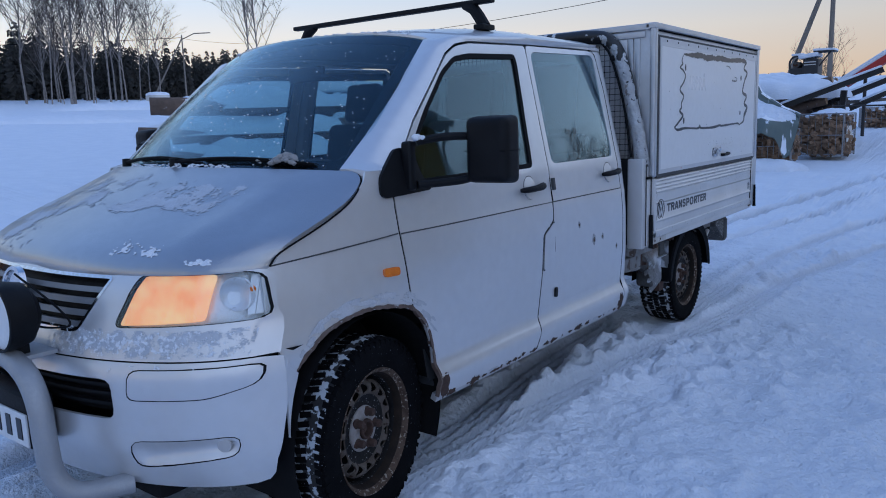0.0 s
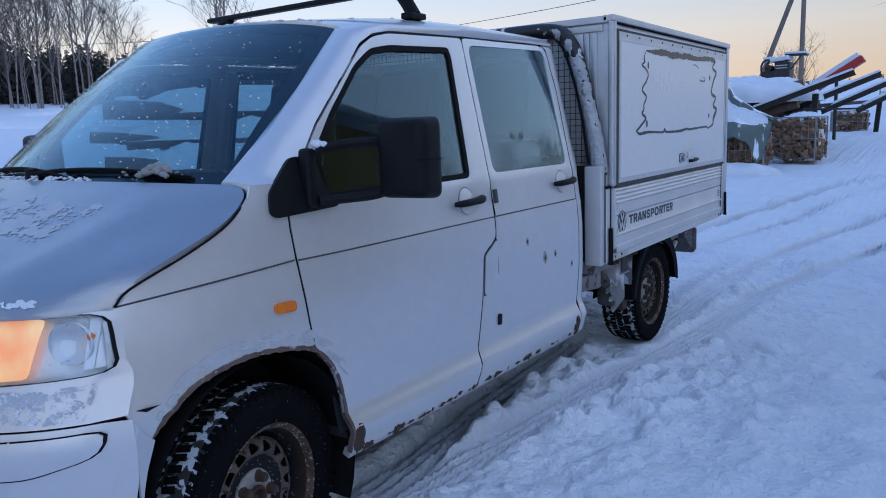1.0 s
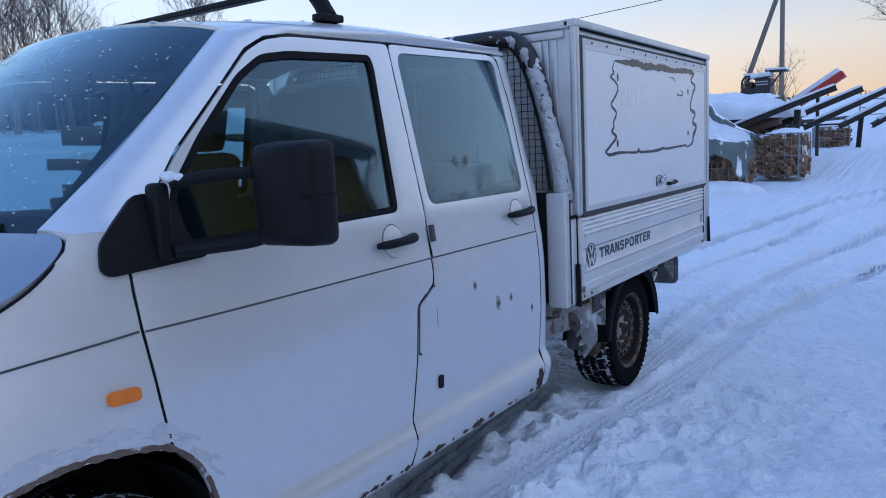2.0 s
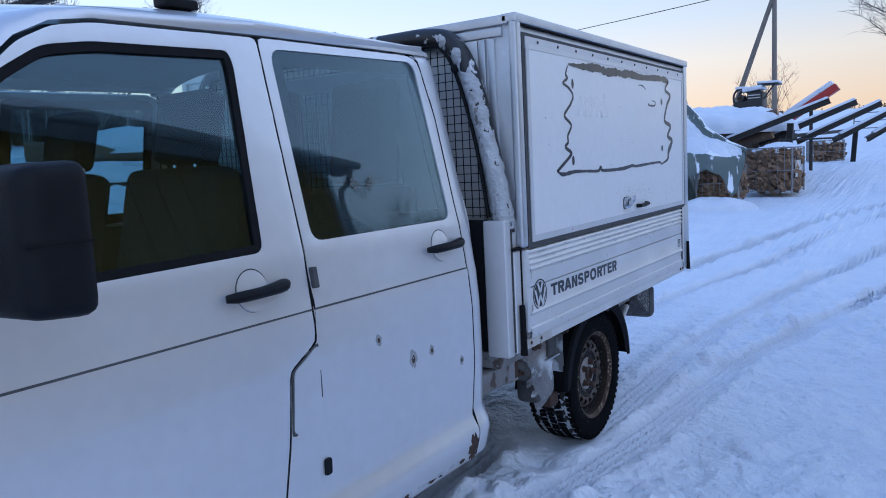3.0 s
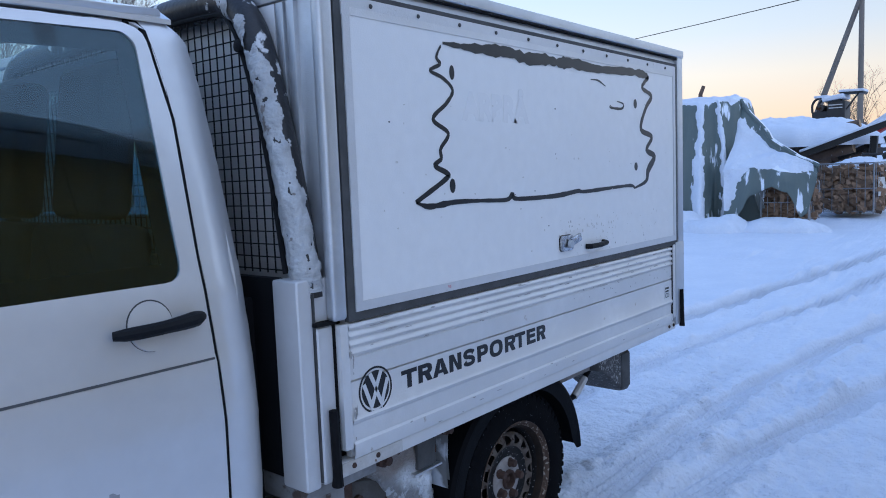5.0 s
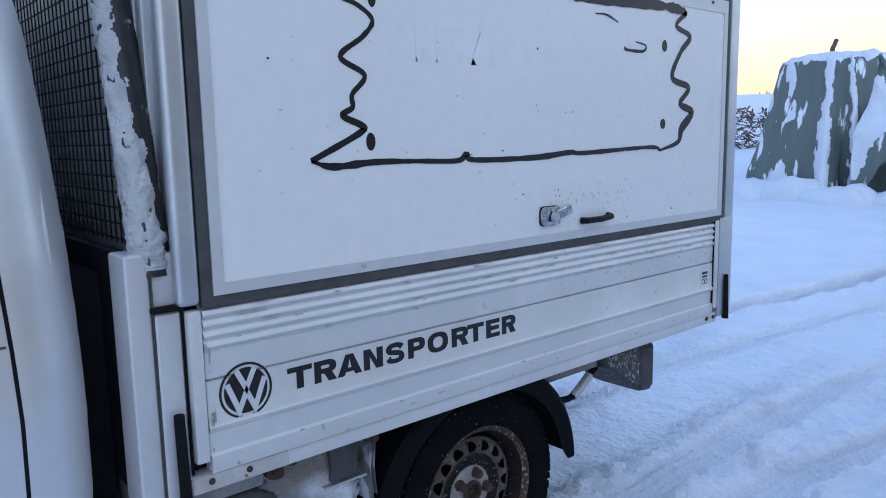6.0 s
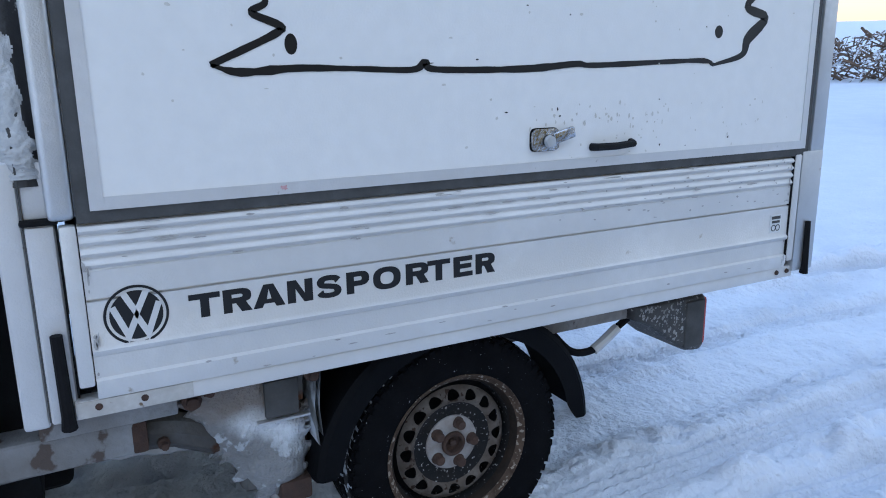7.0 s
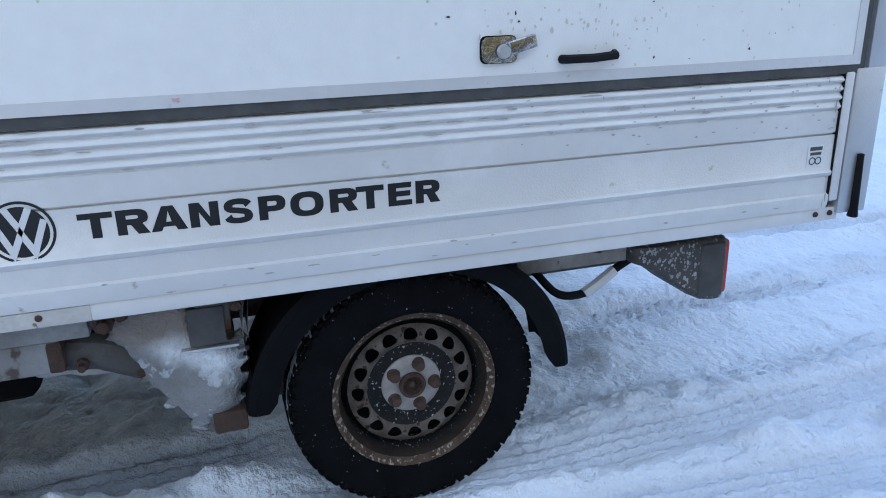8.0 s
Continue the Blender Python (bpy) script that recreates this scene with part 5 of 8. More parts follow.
    obj("hub", bm, HUB, wheel)
    bm = lathe([(0, 0.062), (0.008, 0.062), (0.011, 0.056), (0.012, 0.050), (0.027, 0.050), (0.028, 0.070), (0.033, 0.072), (0.037, 0.068), (0.038, 0.055)], 28)
    bm.transform(m)
    obj("hub_cap", bm, RUST, wheel)
    for k in range(5):
        a = 2 * math.pi * (k + 0.25) / 5
        bm = lathe([(0, 0.084), (0.012, 0.083), (0.0150, 0.078), (0.0150, 0.062), (0.019, 0.059), (0.019, 0.05)], 12, Matrix.Translation((0.0625 * math.cos(a), 0.0625 * math.sin(a), 0)))
        bm.transform(m)
        obj("wheel_bolt", bm, RUST, wheel)
    bm = lathe([(0, -0.01), (0.1935, -0.01), (0.1935, -0.03), (0, -0.03)], 48)
    bm.transform(m)
    obj("brake_drum", bm, RUBBER, wheel)
    return wheel


RUST_RIM = mat("scaly_rusty_rim", (0.105, 0.072, 0.052), 0.7, 0.0, (0.035, 0.022, 0.015), 22, 0.004, 90, (0.27, 0.23, 0.19), 0.57, 85, spec=0.15)
# rust coloured nearly black for the ring of shade between lip and disc
RIM_WELL = mat("shaded_rusty_well", (0.014, 0.012, 0.011), 0.75, 0.0, (0.032, 0.022, 0.016), 18, 0.003, 90, spec=0.1)
RUST_DISC = mat("scaly_rusty_disc", (0.15, 0.13, 0.112), 0.7, 0.0, (0.055, 0.040, 0.031), 14, 0.003, 110, (0.035, 0.022, 0.016), 0.60, 40, spec=0.15)
TREADSNOW = mat("packed_snow_in_tread", (0.02, 0.02, 0.021), 0.85, 0, (0.03, 0.03, 0.031), 20, 0.004, 60, (0.40, 0.43, 0.47), 0.49, 34, spec=0.2)
make_wheel((0.798, -0.064, 0.370), 1, 10, 1.045, 1.24)
make_wheel((-0.798, -0.064, 0.370), -1, 10, 1.045, 1.24)
make_wheel((0.800, 3.392, 0.343), 1)
make_wheel((-0.800, 3.392, 0.343), -1)

# ---- the truck: cargo box ----
BX, BF, BR, BT, BB = 1.015, 2.425, 4.715, 2.048, 1.135
cargo = part("cargo_box", box((-BX + 0.012, BF + 0.012, BB + 0.005), (BX - 0.012, BR - 0.012, BT - 0.01), 0.004), ALU, truck, "white cargo box with aluminium edges")
# edge extrusions
for s in (1, -1):
    bm = bmesh.new()
    add_box(bm, (s * BX - 0.030 if s > 0 else -BX - 0.005, BF - 0.004, BB), (BX + 0.005 if s > 0 else -BX + 0.030, BF + 0.045, BT), 0.014, None, 4)
    part("corner_post", bm, ALU, cargo)
    bm = bmesh.new()
    add_box(bm, (BX - 0.030 if s > 0 else -BX - 0.003, BR - 0.060, BB - 0.02), (BX + 0.003 if s > 0 else -BX + 0.030, BR + 0.004, BT), 0.005)
    part("corner_post", bm, ALU, cargo)
    bm = bmesh.new()
    add_box(bm, (BX - 0.060 if s > 0 else -BX - 0.008, BF - 0.006, BT - 0.030), (BX + 0.008 if s > 0 else -BX + 0.060, BR + 0.008, BT + 0.006), 0.008, None, 3)
    part("top_rail", bm, ALU, cargo)
    bm = bmesh.new()
    add_box(bm, (BX - 0.02 if s > 0 else -BX - 0.003, BF + 0.05, BT - 0.038), (BX + 0.003 if s > 0 else -BX + 0.02, BR - 0.03, BT - 0.034), 0.002)
    part("rain_gasket", bm, RUBBER, cargo, "black rubber rain gasket")
part("front_rail", box((-BX + 0.02, BF - 0.006, BT - 0.035), (BX - 0.03, BF + 0.03, BT + 0.004), 0.008, None, 3), ALU, cargo)
part("front_rail", box((-BX + 0.02, BF - 0.002, BT - 0.075), (BX - 0.06, BF + 0.012, BT - 0.041), 0.003), ALU, cargo)
for x in (0.905, 0.862):
    part("front_profile", box((x - 0.016, BF - 0.001, BB + 0.01), (x + 0.016, BF + 0.016, BT - 0.08), 0.006), ALU, cargo)
part("front_sheet", box((-0.84, BF + 0.002, BB + 0.01), (0.84, BF + 0.014, BT - 0.08), 0.002), DROP, cargo)
box_roof = part("box_roof", box((-BX + 0.03, BF + 0.02, BT - 0.008), (BX - 0.03, BR - 0.02, BT + 0.004), 0.004), WHITE, cargo)


def side_at(a, b):
    return (BX, a, b)


HY0, HY1, HZ0, HZ1 = 2.472, 4.640, 1.127, 1.985
rect = lambda a0, a1, b0, b1: [(a0, b0), (a1, b0), (a1, b1), (a0, b1)]


def frame_band(outer_r, w, material, name, out, thick, parent):
    a0, a1, b0, b1 = outer_r
    return part(name, panel(rect(a0, a1, b0, b1), side_at, [rect(a0 + w, a1 - w, b0 + w, b1 - w)], 0.3, thick, out, 0.002), material, parent)


hatch = part("hatch", panel(rect(HY0 + 0.048, HY1 - 0.044, HZ0 + 0.048, HZ1 - 0.038), side_at, (), 0.3, 0.02, 0.006), WHITE, cargo, "white side hatch with a torn-edged black outline decal")
frame_band((HY0, HY1, HZ0, HZ1), 0.028, GREYSEAL, "hatch_seal", 0.004, 0.016, hatch)
frame_band((HY0 + 0.026, HY1 - 0.021, HZ0 + 0.024, HZ1 - 0.015), 0.026, POSTM, "hatch_frame", 0.008, 0.016, hatch)
for k in range(11):
    y = HY0 + 0.13 + k * 0.19
    part("rivet", lathe([(0, 0.004), (0.005, 0.003), (0.0065, 0.0)], 10, Matrix.Translation((BX + 0.008, y, HZ1 - 0.030)) @ Matrix.Rotation(radians(90), 4, "Y")), GREYSEAL, hatch)
part("hatch_frame", panel(rect(HY0 + 0.024, HY1 - 0.024, HZ1 - 0.062, HZ1 - 0.014), side_at, (), 0.3, 0.010, 0.0085), DROP, hatch)


# decal: a torn sheet drawn as a brush line
def brush(pts, widths, seed, jag=0.25, n=7):
    P = smooth_path([(a, b, 0) for a, b in pts], n)
    k = len(P) - 1
    lo, hi = [], []
    for i, p in enumerate(P):
        d = (P[min(i + 1, k)] - P[max(i - 1, 0)]).normalized()
        t = i / k * (len(widths) - 1)
        j = min(int(t), len(widths) - 2)
        w = (widths[j] + (widths[j + 1] - widths[j]) * (t - j)) * (1 + jag * noise.noise(Vector((i * 0.5, seed, 0)))) / 2
        nrm = Vector((-d.y, d.x))
        lo.append(p.to_2d() + nrm * w)
        hi.append(p.to_2d() - nrm * w)
    bm = bmesh.new()
    va = [bm.verts.new((BX + 0.0072, q.x, q.y)) for q in lo]
    vb = [bm.verts.new((BX + 0.0072, q.x, q.y)) for q in hi]
    for i in range(k):
        bm.faces.new((va[i], va[i + 1], vb[i + 1], vb[i]))
    r = bmesh.ops.extrude_face_region(bm, geom=bm.faces[:])
    bmesh.ops.translate(bm, vec=(-0.001, 0, 0), verts=[v for v in r["geom"] if isinstance(v, bmesh.types.BMVert)])
    return bm


part("decal_line", brush([(2.890, 1.885), (2.868, 1.850), (2.882, 1.830), (2.838, 1.808), (2.895, 1.790), (2.938, 1.758), (2.908, 1.718), (2.842, 1.668), (2.910, 1.628), (2.872, 1.582), (2.872, 1.552), (2.842, 1.532), (2.898, 1.508), (2.888, 1.490), (2.752, 1.428)],
                         (0.006, 0.012, 0.011, 0.012, 0.014, 0.013, 0.014, 0.018, 0.014), 1), DECAL, hatch)
part("decal_line", brush([(2.900, 1.893), (3.02, 1.893), (3.15, 1.897), (3.25, 1.900), (3.35, 1.890), (3.47, 1.898), (3.56, 1.895), (3.66, 1.902), (3.86, 1.897), (4.14, 1.910), (4.28, 1.908), (4.325, 1.895)],
                         (0.008, 0.024, 0.040, 0.032, 0.044, 0.030, 0.040, 0.034, 0.030, 0.032, 0.020), 2, 0.6), DECAL, hatch)
part("decal_line", brush([(4.325, 1.902), (4.262, 1.852), (4.352, 1.820), (4.292, 1.762), (4.243, 1.672), (4.352, 1.640), (4.298, 1.582), (4.378, 1.552), (4.312, 1.492), (4.290, 1.445), (4.178, 1.418)],
                         (0.018, 0.016, 0.022, 0.020, 0.024, 0.020, 0.026, 0.036, 0.020, 0.008), 3), DECAL, hatch)
part("decal_line", brush([(2.752, 1.428), (2.812, 1.413), (2.930, 1.420), (3.060, 1.418), (3.205, 1.414), (3.240, 1.430), (3.272, 1.414), (3.520, 1.413), (3.680, 1.424), (3.750, 1.420), (4.110, 1.430), (4.178, 1.418)],
                         (0.006, 0.018, 0.016, 0.012, 0.014, 0.020, 0.014, 0.018, 0.016, 0.014, 0.014, 0.010), 4, 0.4), DECAL, hatch)
for cy, cz, ry, rz in ((2.938, 1.810, 0.012, 0.022), (2.922, 1.470, 0.014, 0.022), (4.190, 1.778, 0.016, 0.020), (4.190, 1.510, 0.016, 0.018)):
    part("decal_dot", panel(ellipse(cy, cz, ry, rz, 16), side_at, (), 0.05, 0.001, 0.0072), DECAL, hatch)
part("decal_line", brush([(3.80, 1.853), (3.86, 1.853), (3.92, 1.835)], (0.003, 0.007, 0.003), 5), DECAL, hatch)
part("decal_line", brush([(3.96, 1.762), (3.965, 1.752), (4.06, 1.752), (4.075, 1.772), (4.02, 1.780)], (0.004, 0.010, 0.010, 0.006, 0.004), 6), DECAL, hatch)
ghost = text_mesh("ARBRÅ", 0.115, bold=0.006)
GHOST = mat("glossy_white_letters", (0.775, 0.765, 0.752), 0.24, 0.0, (0.75, 0.74, 0.727), 2.5, spec=0.5)
side_text = lambda y, z, out: Matrix(((0, 0, 1, BX + out), (1, 0, 0, y), (0, 1, 0, z), (0, 0, 0, 1)))
ghost.transform(side_text(2.99, 1.675, 0.0058))
part("faded_lettering", ghost, GHOST, hatch, "faint white letters left by a removed decal", smooth=0)
SMUDGE = mat("grime_smudge", (0.50, 0.47, 0.42), 0.6, 0, (0.62, 0.61, 0.58), 40)
rr = random.Random(12)
for k in range(46):
    y, z = rr.uniform(2.60, 4.55), rr.uniform(1.21, 1.75)
    part("scratch", panel(blotch(y, z, rr.uniform(0.0015, 0.006), rr.uniform(0.001, 0.0035), k * 1.7, 10, 0.6), side_at, (), 0.05, 0.0004, 0.0067 + k * 0.00002), DECAL if k % 5 == 0 else SMUDGE, hatch)
for k in range(26):
    y, z = rr.gauss(3.75, 0.20), 1.255 + abs(rr.gauss(0, 0.03))
    part("smudge", panel(blotch(y, z, rr.uniform(0.0012, 0.004), rr.uniform(0.002, 0.008), k * 2.3, 12, 0.9), side_at, (), 0.05, 0.0004, 0.0066 + k * 0.00004), SMUDGE, hatch)
for k in range(70):
    y, z = 3.55 + abs(rr.gauss(0, 0.42)), rr.uniform(1.18, 1.32)
    if y < 4.58 and not (3.52 < y < 3.70 and 1.19 < z < 1.28):
        part("speck", panel(blotch(y, z, rr.uniform(0.001, 0.0035), rr.uniform(0.001, 0.004), k * 3.1, 9, 0.9), side_at, (), 0.05, 0.0004, 0.0067 + k * 0.00001), SMUDGE if k % 9 else DECAL, hatch)
LATCH = mat("dull_chrome", (0.74, 0.75, 0.77), 0.16, 1.0, (0.22, 0.225, 0.24), 60, 0.002, 120)
# latch and handle
part("latch_gasket", panel(round_poly(rect(3.538, 3.627, 1.203, 1.264), 0.016, 3), side_at, (), 0.03, 0.004, 0.0088), RUBBER, hatch)
latch = part("latch", panel(round_poly(rect(3.540, 3.625, 1.205, 1.262), 0.016, 3), side_at, (), 0.03, 0.014, 0.018, 0.006), LATCH, hatch, "chrome paddle latch with a key lock")
part("latch_paddle", box((BX + 0.016, 3.60, 1.228), (BX + 0.030, 3.668, 1.258), 0.006, Matrix.Translation((BX, 3.63, 1.243)) @ Matrix.Rotation(radians(14), 4, "X") @ Matrix.Translation((-BX, -3.63, -1.243)), 3), LATCH, latch)
part("lock_cylinder", lathe([(0, 0.024), (0.014, 0.023), (0.016, 0.012)], 20, Matrix.Translation((BX + 0.010, 3.588, 1.230)) @ Matrix.Rotation(radians(90), 4, "Y")), ALU, latch)
part("hatch_handle", tube([(BX + 0.006, 3.738, 1.205), (BX + 0.026, 3.745, 1.206), (BX + 0.030, 3.808, 1.206), (BX + 0.026, 3.870, 1.210), (BX + 0.006, 3.876, 1.212)], 0.0105, 8), BLACK, hatch, "black plastic pull handle")
part("red_smear", panel(blotch(2.888, 1.166, 0.009, 0.005, 3.3, 24, 0.9), side_at, (), 0.02, 0.001, 0.0092), PINKSMEAR, hatch, "faded red smear")

# drop side with ribs
PROF = [(0.000, 0.755), (0.004, 0.772), (0.004, 0.795), (-0.004, 0.800), (-0.004, 0.846), (0.002, 0.852), (0.004, 0.860), (-0.001, 0.868), (-0.002, 0.9635), (-0.011, 0.965), (-0.011, 0.9685), (-0.002, 0.970), (-0.002, 1.028)]
for k in range(4):
    z0 = 1.028 + k * 0.0235
    PROF += [(-0.0045, z0 + 0.001), (-0.0045, z0 + 0.004), (0.001, z0 + 0.008), (0.003, z0 + 0.0125), (0.0015, z0 + 0.0175), (-0.0025, z0 + 0.0222)]
PROF += [(-0.003, 1.120), (-0.012, 1.124)]
for s in (1, -1):
    rows = [[Vector((s * (BX + dx), y, z)) for dx, z in PROF] for y in np.linspace(2.471, 4.580, 30)]
    back = [[Vector((s * (BX - 0.03), y, z)) for dx, z in PROF] for y in (2.471, 4.580)]
    o = strip(rows)
    drop = part("drop_side", o, DROP, truck, "white ribbed aluminium drop side, scuffed")
    part("drop_side_core", box((s * BX - 0.034 if s > 0 else -BX + 0.0145, 2.473, 0.757), (BX - 0.0145 if s > 0 else -BX + 0.034, 4.578, 1.132)), DROP, drop)
    part("end_strip", box((BX - 0.03 if s > 0 else -BX - 0.004, 2.4385, 0.785), (BX + 0.004 if s > 0 else -BX + 0.03, 2.469, 1.124), 0.006), DROP, drop)
    part("end_strip", box((BX - 0.03 if s > 0 else -BX - 0.006, 4.583, 0.775), (BX + 0.006 if s > 0 else -BX + 0.03, 4.612, 1.132), 0.006), DROP, drop)
    part("end_gap", box((BX - 0.03 if s > 0 else -BX - 0.002, 4.578, 0.76), (BX + 0.002 if s > 0 else -BX + 0.03, 4.584, 1.13)), RUBBER, drop)
    part("rear_post", box((BX - 0.04 if s > 0 else -BX - 0.006, 4.616, 0.735), (BX + 0.006 if s > 0 else -BX + 0.04, 4.717, 1.140), 0.006), ALU, truck)
    part("post_lever", tube([(s * (BX + 0.012), 4.668, 0.725), (s * (BX + 0.014), 4.668, 0.75), (s * (BX + 0.012), 4.666, 0.905)], [0.015, 0.011, 0.009], 8), RUBBER, truck, "black rubber-sleeved latch lever")
    part("bed_rail", box((BX - 0.05 if s > 0 else -BX + 0.004, 2.425, 0.715), (BX - 0.004 if s > 0 else -BX + 0.05, 4.63, 0.755), 0.006), DROP, truck, "white bed rail with rust round its bolts")
    part("rail_dirt", box((BX - 0.006 if s > 0 else -BX + 0.002, 2.428, 0.717), (BX - 0.002 if s > 0 else -BX + 0.006, 2.66, 0.753), 0.001), RAILDIRT, truck, "rail end stained tan by road dirt")
    for y in (2.47, 2.56, 4.55, 4.60):
        part("rail_bolt", lathe([(0, 0.006), (0.007, 0.005), (0.0085, 0)], 10, Matrix.Translation((s * (BX - 0.004), y, 0.738)) @ Matrix.Rotation(radians(90 * s), 4, "Y")), RUST, truck)
    # front posts
    X = lambda x0, x1: (x0, x1) if s > 0 else (-x1, -x0)
    for (y0, y1, z0, z1, xx, bev) in ((2.328, 2.378, 0.700, 1.252, 0.988, 0.010), (2.3795, 2.437, 1.138, 1.250, 0.986, 0.004), (2.3795, 2.434, 0.708, 1.127, 0.998, 0.010)):
        b0, b1 = X(xx - 0.10, xx)
        part("headboard_post", box((b0, y0, z0), (b1, y1, z1), bev, None, 3), POSTM, truck)
    b0, b1 = X(0.93, 0.9925)
    part("post_seam", box((b0, 2.3765, 0.715), (b1, 2.3800, 1.249), 0.0), GREYSEAL, truck)
    b0, b1 = X(0.90, 1.006)
    part("post_cap", box((b0, 2.372, 1.127), (b1, 2.440, 1.139), 0.005), RUBBER, truck)
    b0, b1 = X(0.97, 1.001)
    part("end_gap", box((b0, 2.4335, 0.76), (b1, 2.4375, 1.126), 0.0), RUBBER, truck)
    part("post_lever", tube([(s * 1.010, 2.411, 0.700), (s * 1.012, 2.411, 0.73), (s * 1.010, 2.409, 0.905)], [0.016, 0.013, 0.012], 8), RUBBER, truck, "black rubber-sleeved latch lever")
part("headboard", box((-0.90, 2.335, 0.72), (0.90, 2.36, 1.255), 0.006), BLACK, truck)
# added black block that darkens the open gap between cab and headboard
part("chassis_cover", box((-0.80, 2.215, 0.42), (0.80, 2.335, 1.20), 0.01), RUBBER, truck)
part("bed_floor", box((-0.99, 2.46, 0.72), (0.99, 4.64, 0.754), 0.004), CHASSIS, truck)
part("tailgate", box((-0.97, 4.625, 0.757), (0.97, 4.655, 1.132), 0.006), DROP, truck)
SCUFF = mat("grey_scuff", (0.30, 0.29, 0.28), 0.7, 0, (0.44, 0.43, 0.42), 60)
rr = random.Random(44)
for k in range(130):
    if k >= 70:
        y, z, a_, b_ = 4.57 - abs(rr.gauss(0, 0.45)), rr.uniform(0.98, 1.12), rr.uniform(0.0015, 0.006), rr.uniform(0.001, 0.003)
    elif k < 40:
        y, z, a_, b_ = rr.uniform(2.48, 4.56), rr.choice((1.032, 1.055, 1.079, 1.102, 1.117)) + rr.uniform(-0.004, 0.006), rr.uniform(0.006, 0.030), rr.uniform(0.0008, 0.0025)
    elif k < 55:
        y, z, a_, b_ = rr.choice((2.478, 4.566)) + rr.uniform(-0.006, 0.008), rr.uniform(0.77, 1.11), rr.uniform(0.001, 0.004), rr.uniform(0.003, 0.016)
    else:
        y, z, a_, b_ = rr.uniform(2.5, 4.55), rr.uniform(0.76, 0.80), rr.uniform(0.003, 0.014), rr.uniform(0.001, 0.003)
    part("scuff", panel(blotch(y, z, a_, b_, k * 1.9, 12, 0.8), side_at, (), 0.05, 0.0006, 0.0034 if k < 40 or k >= 70 else 0.0046), SCUFF, truck)
# lettering, emblem and maker's plate
HL, SV, BH = 0.0535, 0.0190, 0.0125


def arc_pts(cx, cz, rx, rz, a0, a1, n=10, p=2.5):
    """Points along a squarish round."""
    out = []
    for i in range(n + 1):
        a = radians(a0 + (a1 - a0) * i / n)
        c, d = math.cos(a), math.sin(a)
        out.append((cx + rx * math.copysign(abs(c) ** (2 / p), c), cz + rz * math.copysign(abs(d) ** (2 / p), d)))
    return out


def glyph(ch, w):
    """The outline of one wide bold capital and its holes, in metres from its foot."""
    h = HL
    if ch == "T":
        return [(0, h), (0, h - BH), (w / 2 - SV / 2, h - BH), (w / 2 - SV / 2, 0), (w / 2 + SV / 2, 0), (w / 2 + SV / 2, h - BH), (w, h - BH), (w, h)], []
    if ch == "E":
        m = h / 2 + 0.001
        return [(0, 0), (w, 0), (w, BH), (SV, BH), (SV, m - BH / 2), (w * 0.93, m - BH / 2), (w * 0.93, m + BH / 2), (SV, m + BH / 2), (SV, h - BH), (w * 0.98, h - BH), (w * 0.98, h), (0, h)], []
    if ch == "N":
        return [(0, 0), (SV, 0), (SV, h * 0.62), (w - SV * 1.12, 0), (w, 0), (w, h), (w - SV, h), (w - SV, h * 0.38), (SV * 1.12, h), (0, h)], []
    if ch == "A":
        k, b0, b1 = (w / 2 - SV * 0.55) / h, h * 0.17, h * 0.36
        return [(0, 0), (SV * 1.08, 0), (SV * 1.08 + k * b0, b0), (w - SV * 1.08 - k * b0, b0), (w - SV * 1.08, 0), (w, 0), (w / 2 + SV * 0.60, h), (w / 2 - SV * 0.60, h)], \
               [[(SV * 1.08 + k * b1 + 0.0012, b1), (w - SV * 1.08 - k * b1 - 0.0012, b1), (w / 2, h * 0.80)]]
    if ch == "O":
        return arc_pts(w / 2, h / 2, w / 2, h / 2 + 0.0012, 0, 351, 39), [arc_pts(w / 2, h / 2, w / 2 - SV, h / 2 - BH + 0.001, 0, 351, 39)]
    if ch in "PR":
        lo = h * (0.34 if ch == "P" else 0.38)
        mid, rz = (h + lo) / 2, (h - lo) / 2
        cx = w * 0.58
        bowl = arc_pts(cx, mid, w - cx, rz, -90, 90, 14)
        hole = [(SV, h - BH), (SV, lo + BH)] + arc_pts(cx, mid, w - cx - SV, rz - BH, -90, 90, 10)
        if ch == "P":
            return [(0, 0), (SV, 0), (SV, lo)] + bowl + [(0, h)], [hole]
        return [(0, 0), (SV, 0), (SV, lo), (w * 0.44, lo), (w - SV * 1.18, 0), (w + 0.001, 0), (w * 0.80, lo + 0.002)] + bowl[4:] + [(0, h)], [hole]
    # the S: one thick line, thin where it runs level
    cl = [(w - SV * 0.42, h * 0.735), (w - SV * 0.75, h * 0.85), (w * 0.52, h - BH / 2 + 0.0008), (w * 0.27, h - BH / 2 - 0.0012), (SV * 0.52, h * 0.72), (w * 0.24, h * 0.575), (w * 0.52, h * 0.515),
          (w * 0.76, h * 0.44), (w - SV * 0.50, h * 0.285), (w * 0.75, BH / 2 + 0.0012), (w * 0.48, BH / 2 - 0.0008), (SV * 0.70, h * 0.155), (SV * 0.40, h * 0.285)]
    P = smooth_path([(x, z, 0) for x, z in cl], 5)
    up_, dn_ = [], []
    for i, q in enumerate(P):
        d = (P[min(i + 1, len(P) - 1)] - P[max(i - 1, 0)]).normalized()
        wd = (BH * d.x * d.x + SV * d.y * d.y) / 2
        up_.append((q.x - d.y * wd, q.y + d.x * wd))
        dn_.append((q.x + d.y * wd, q.y - d.x * wd))
    return up_ + dn_[::-1], []


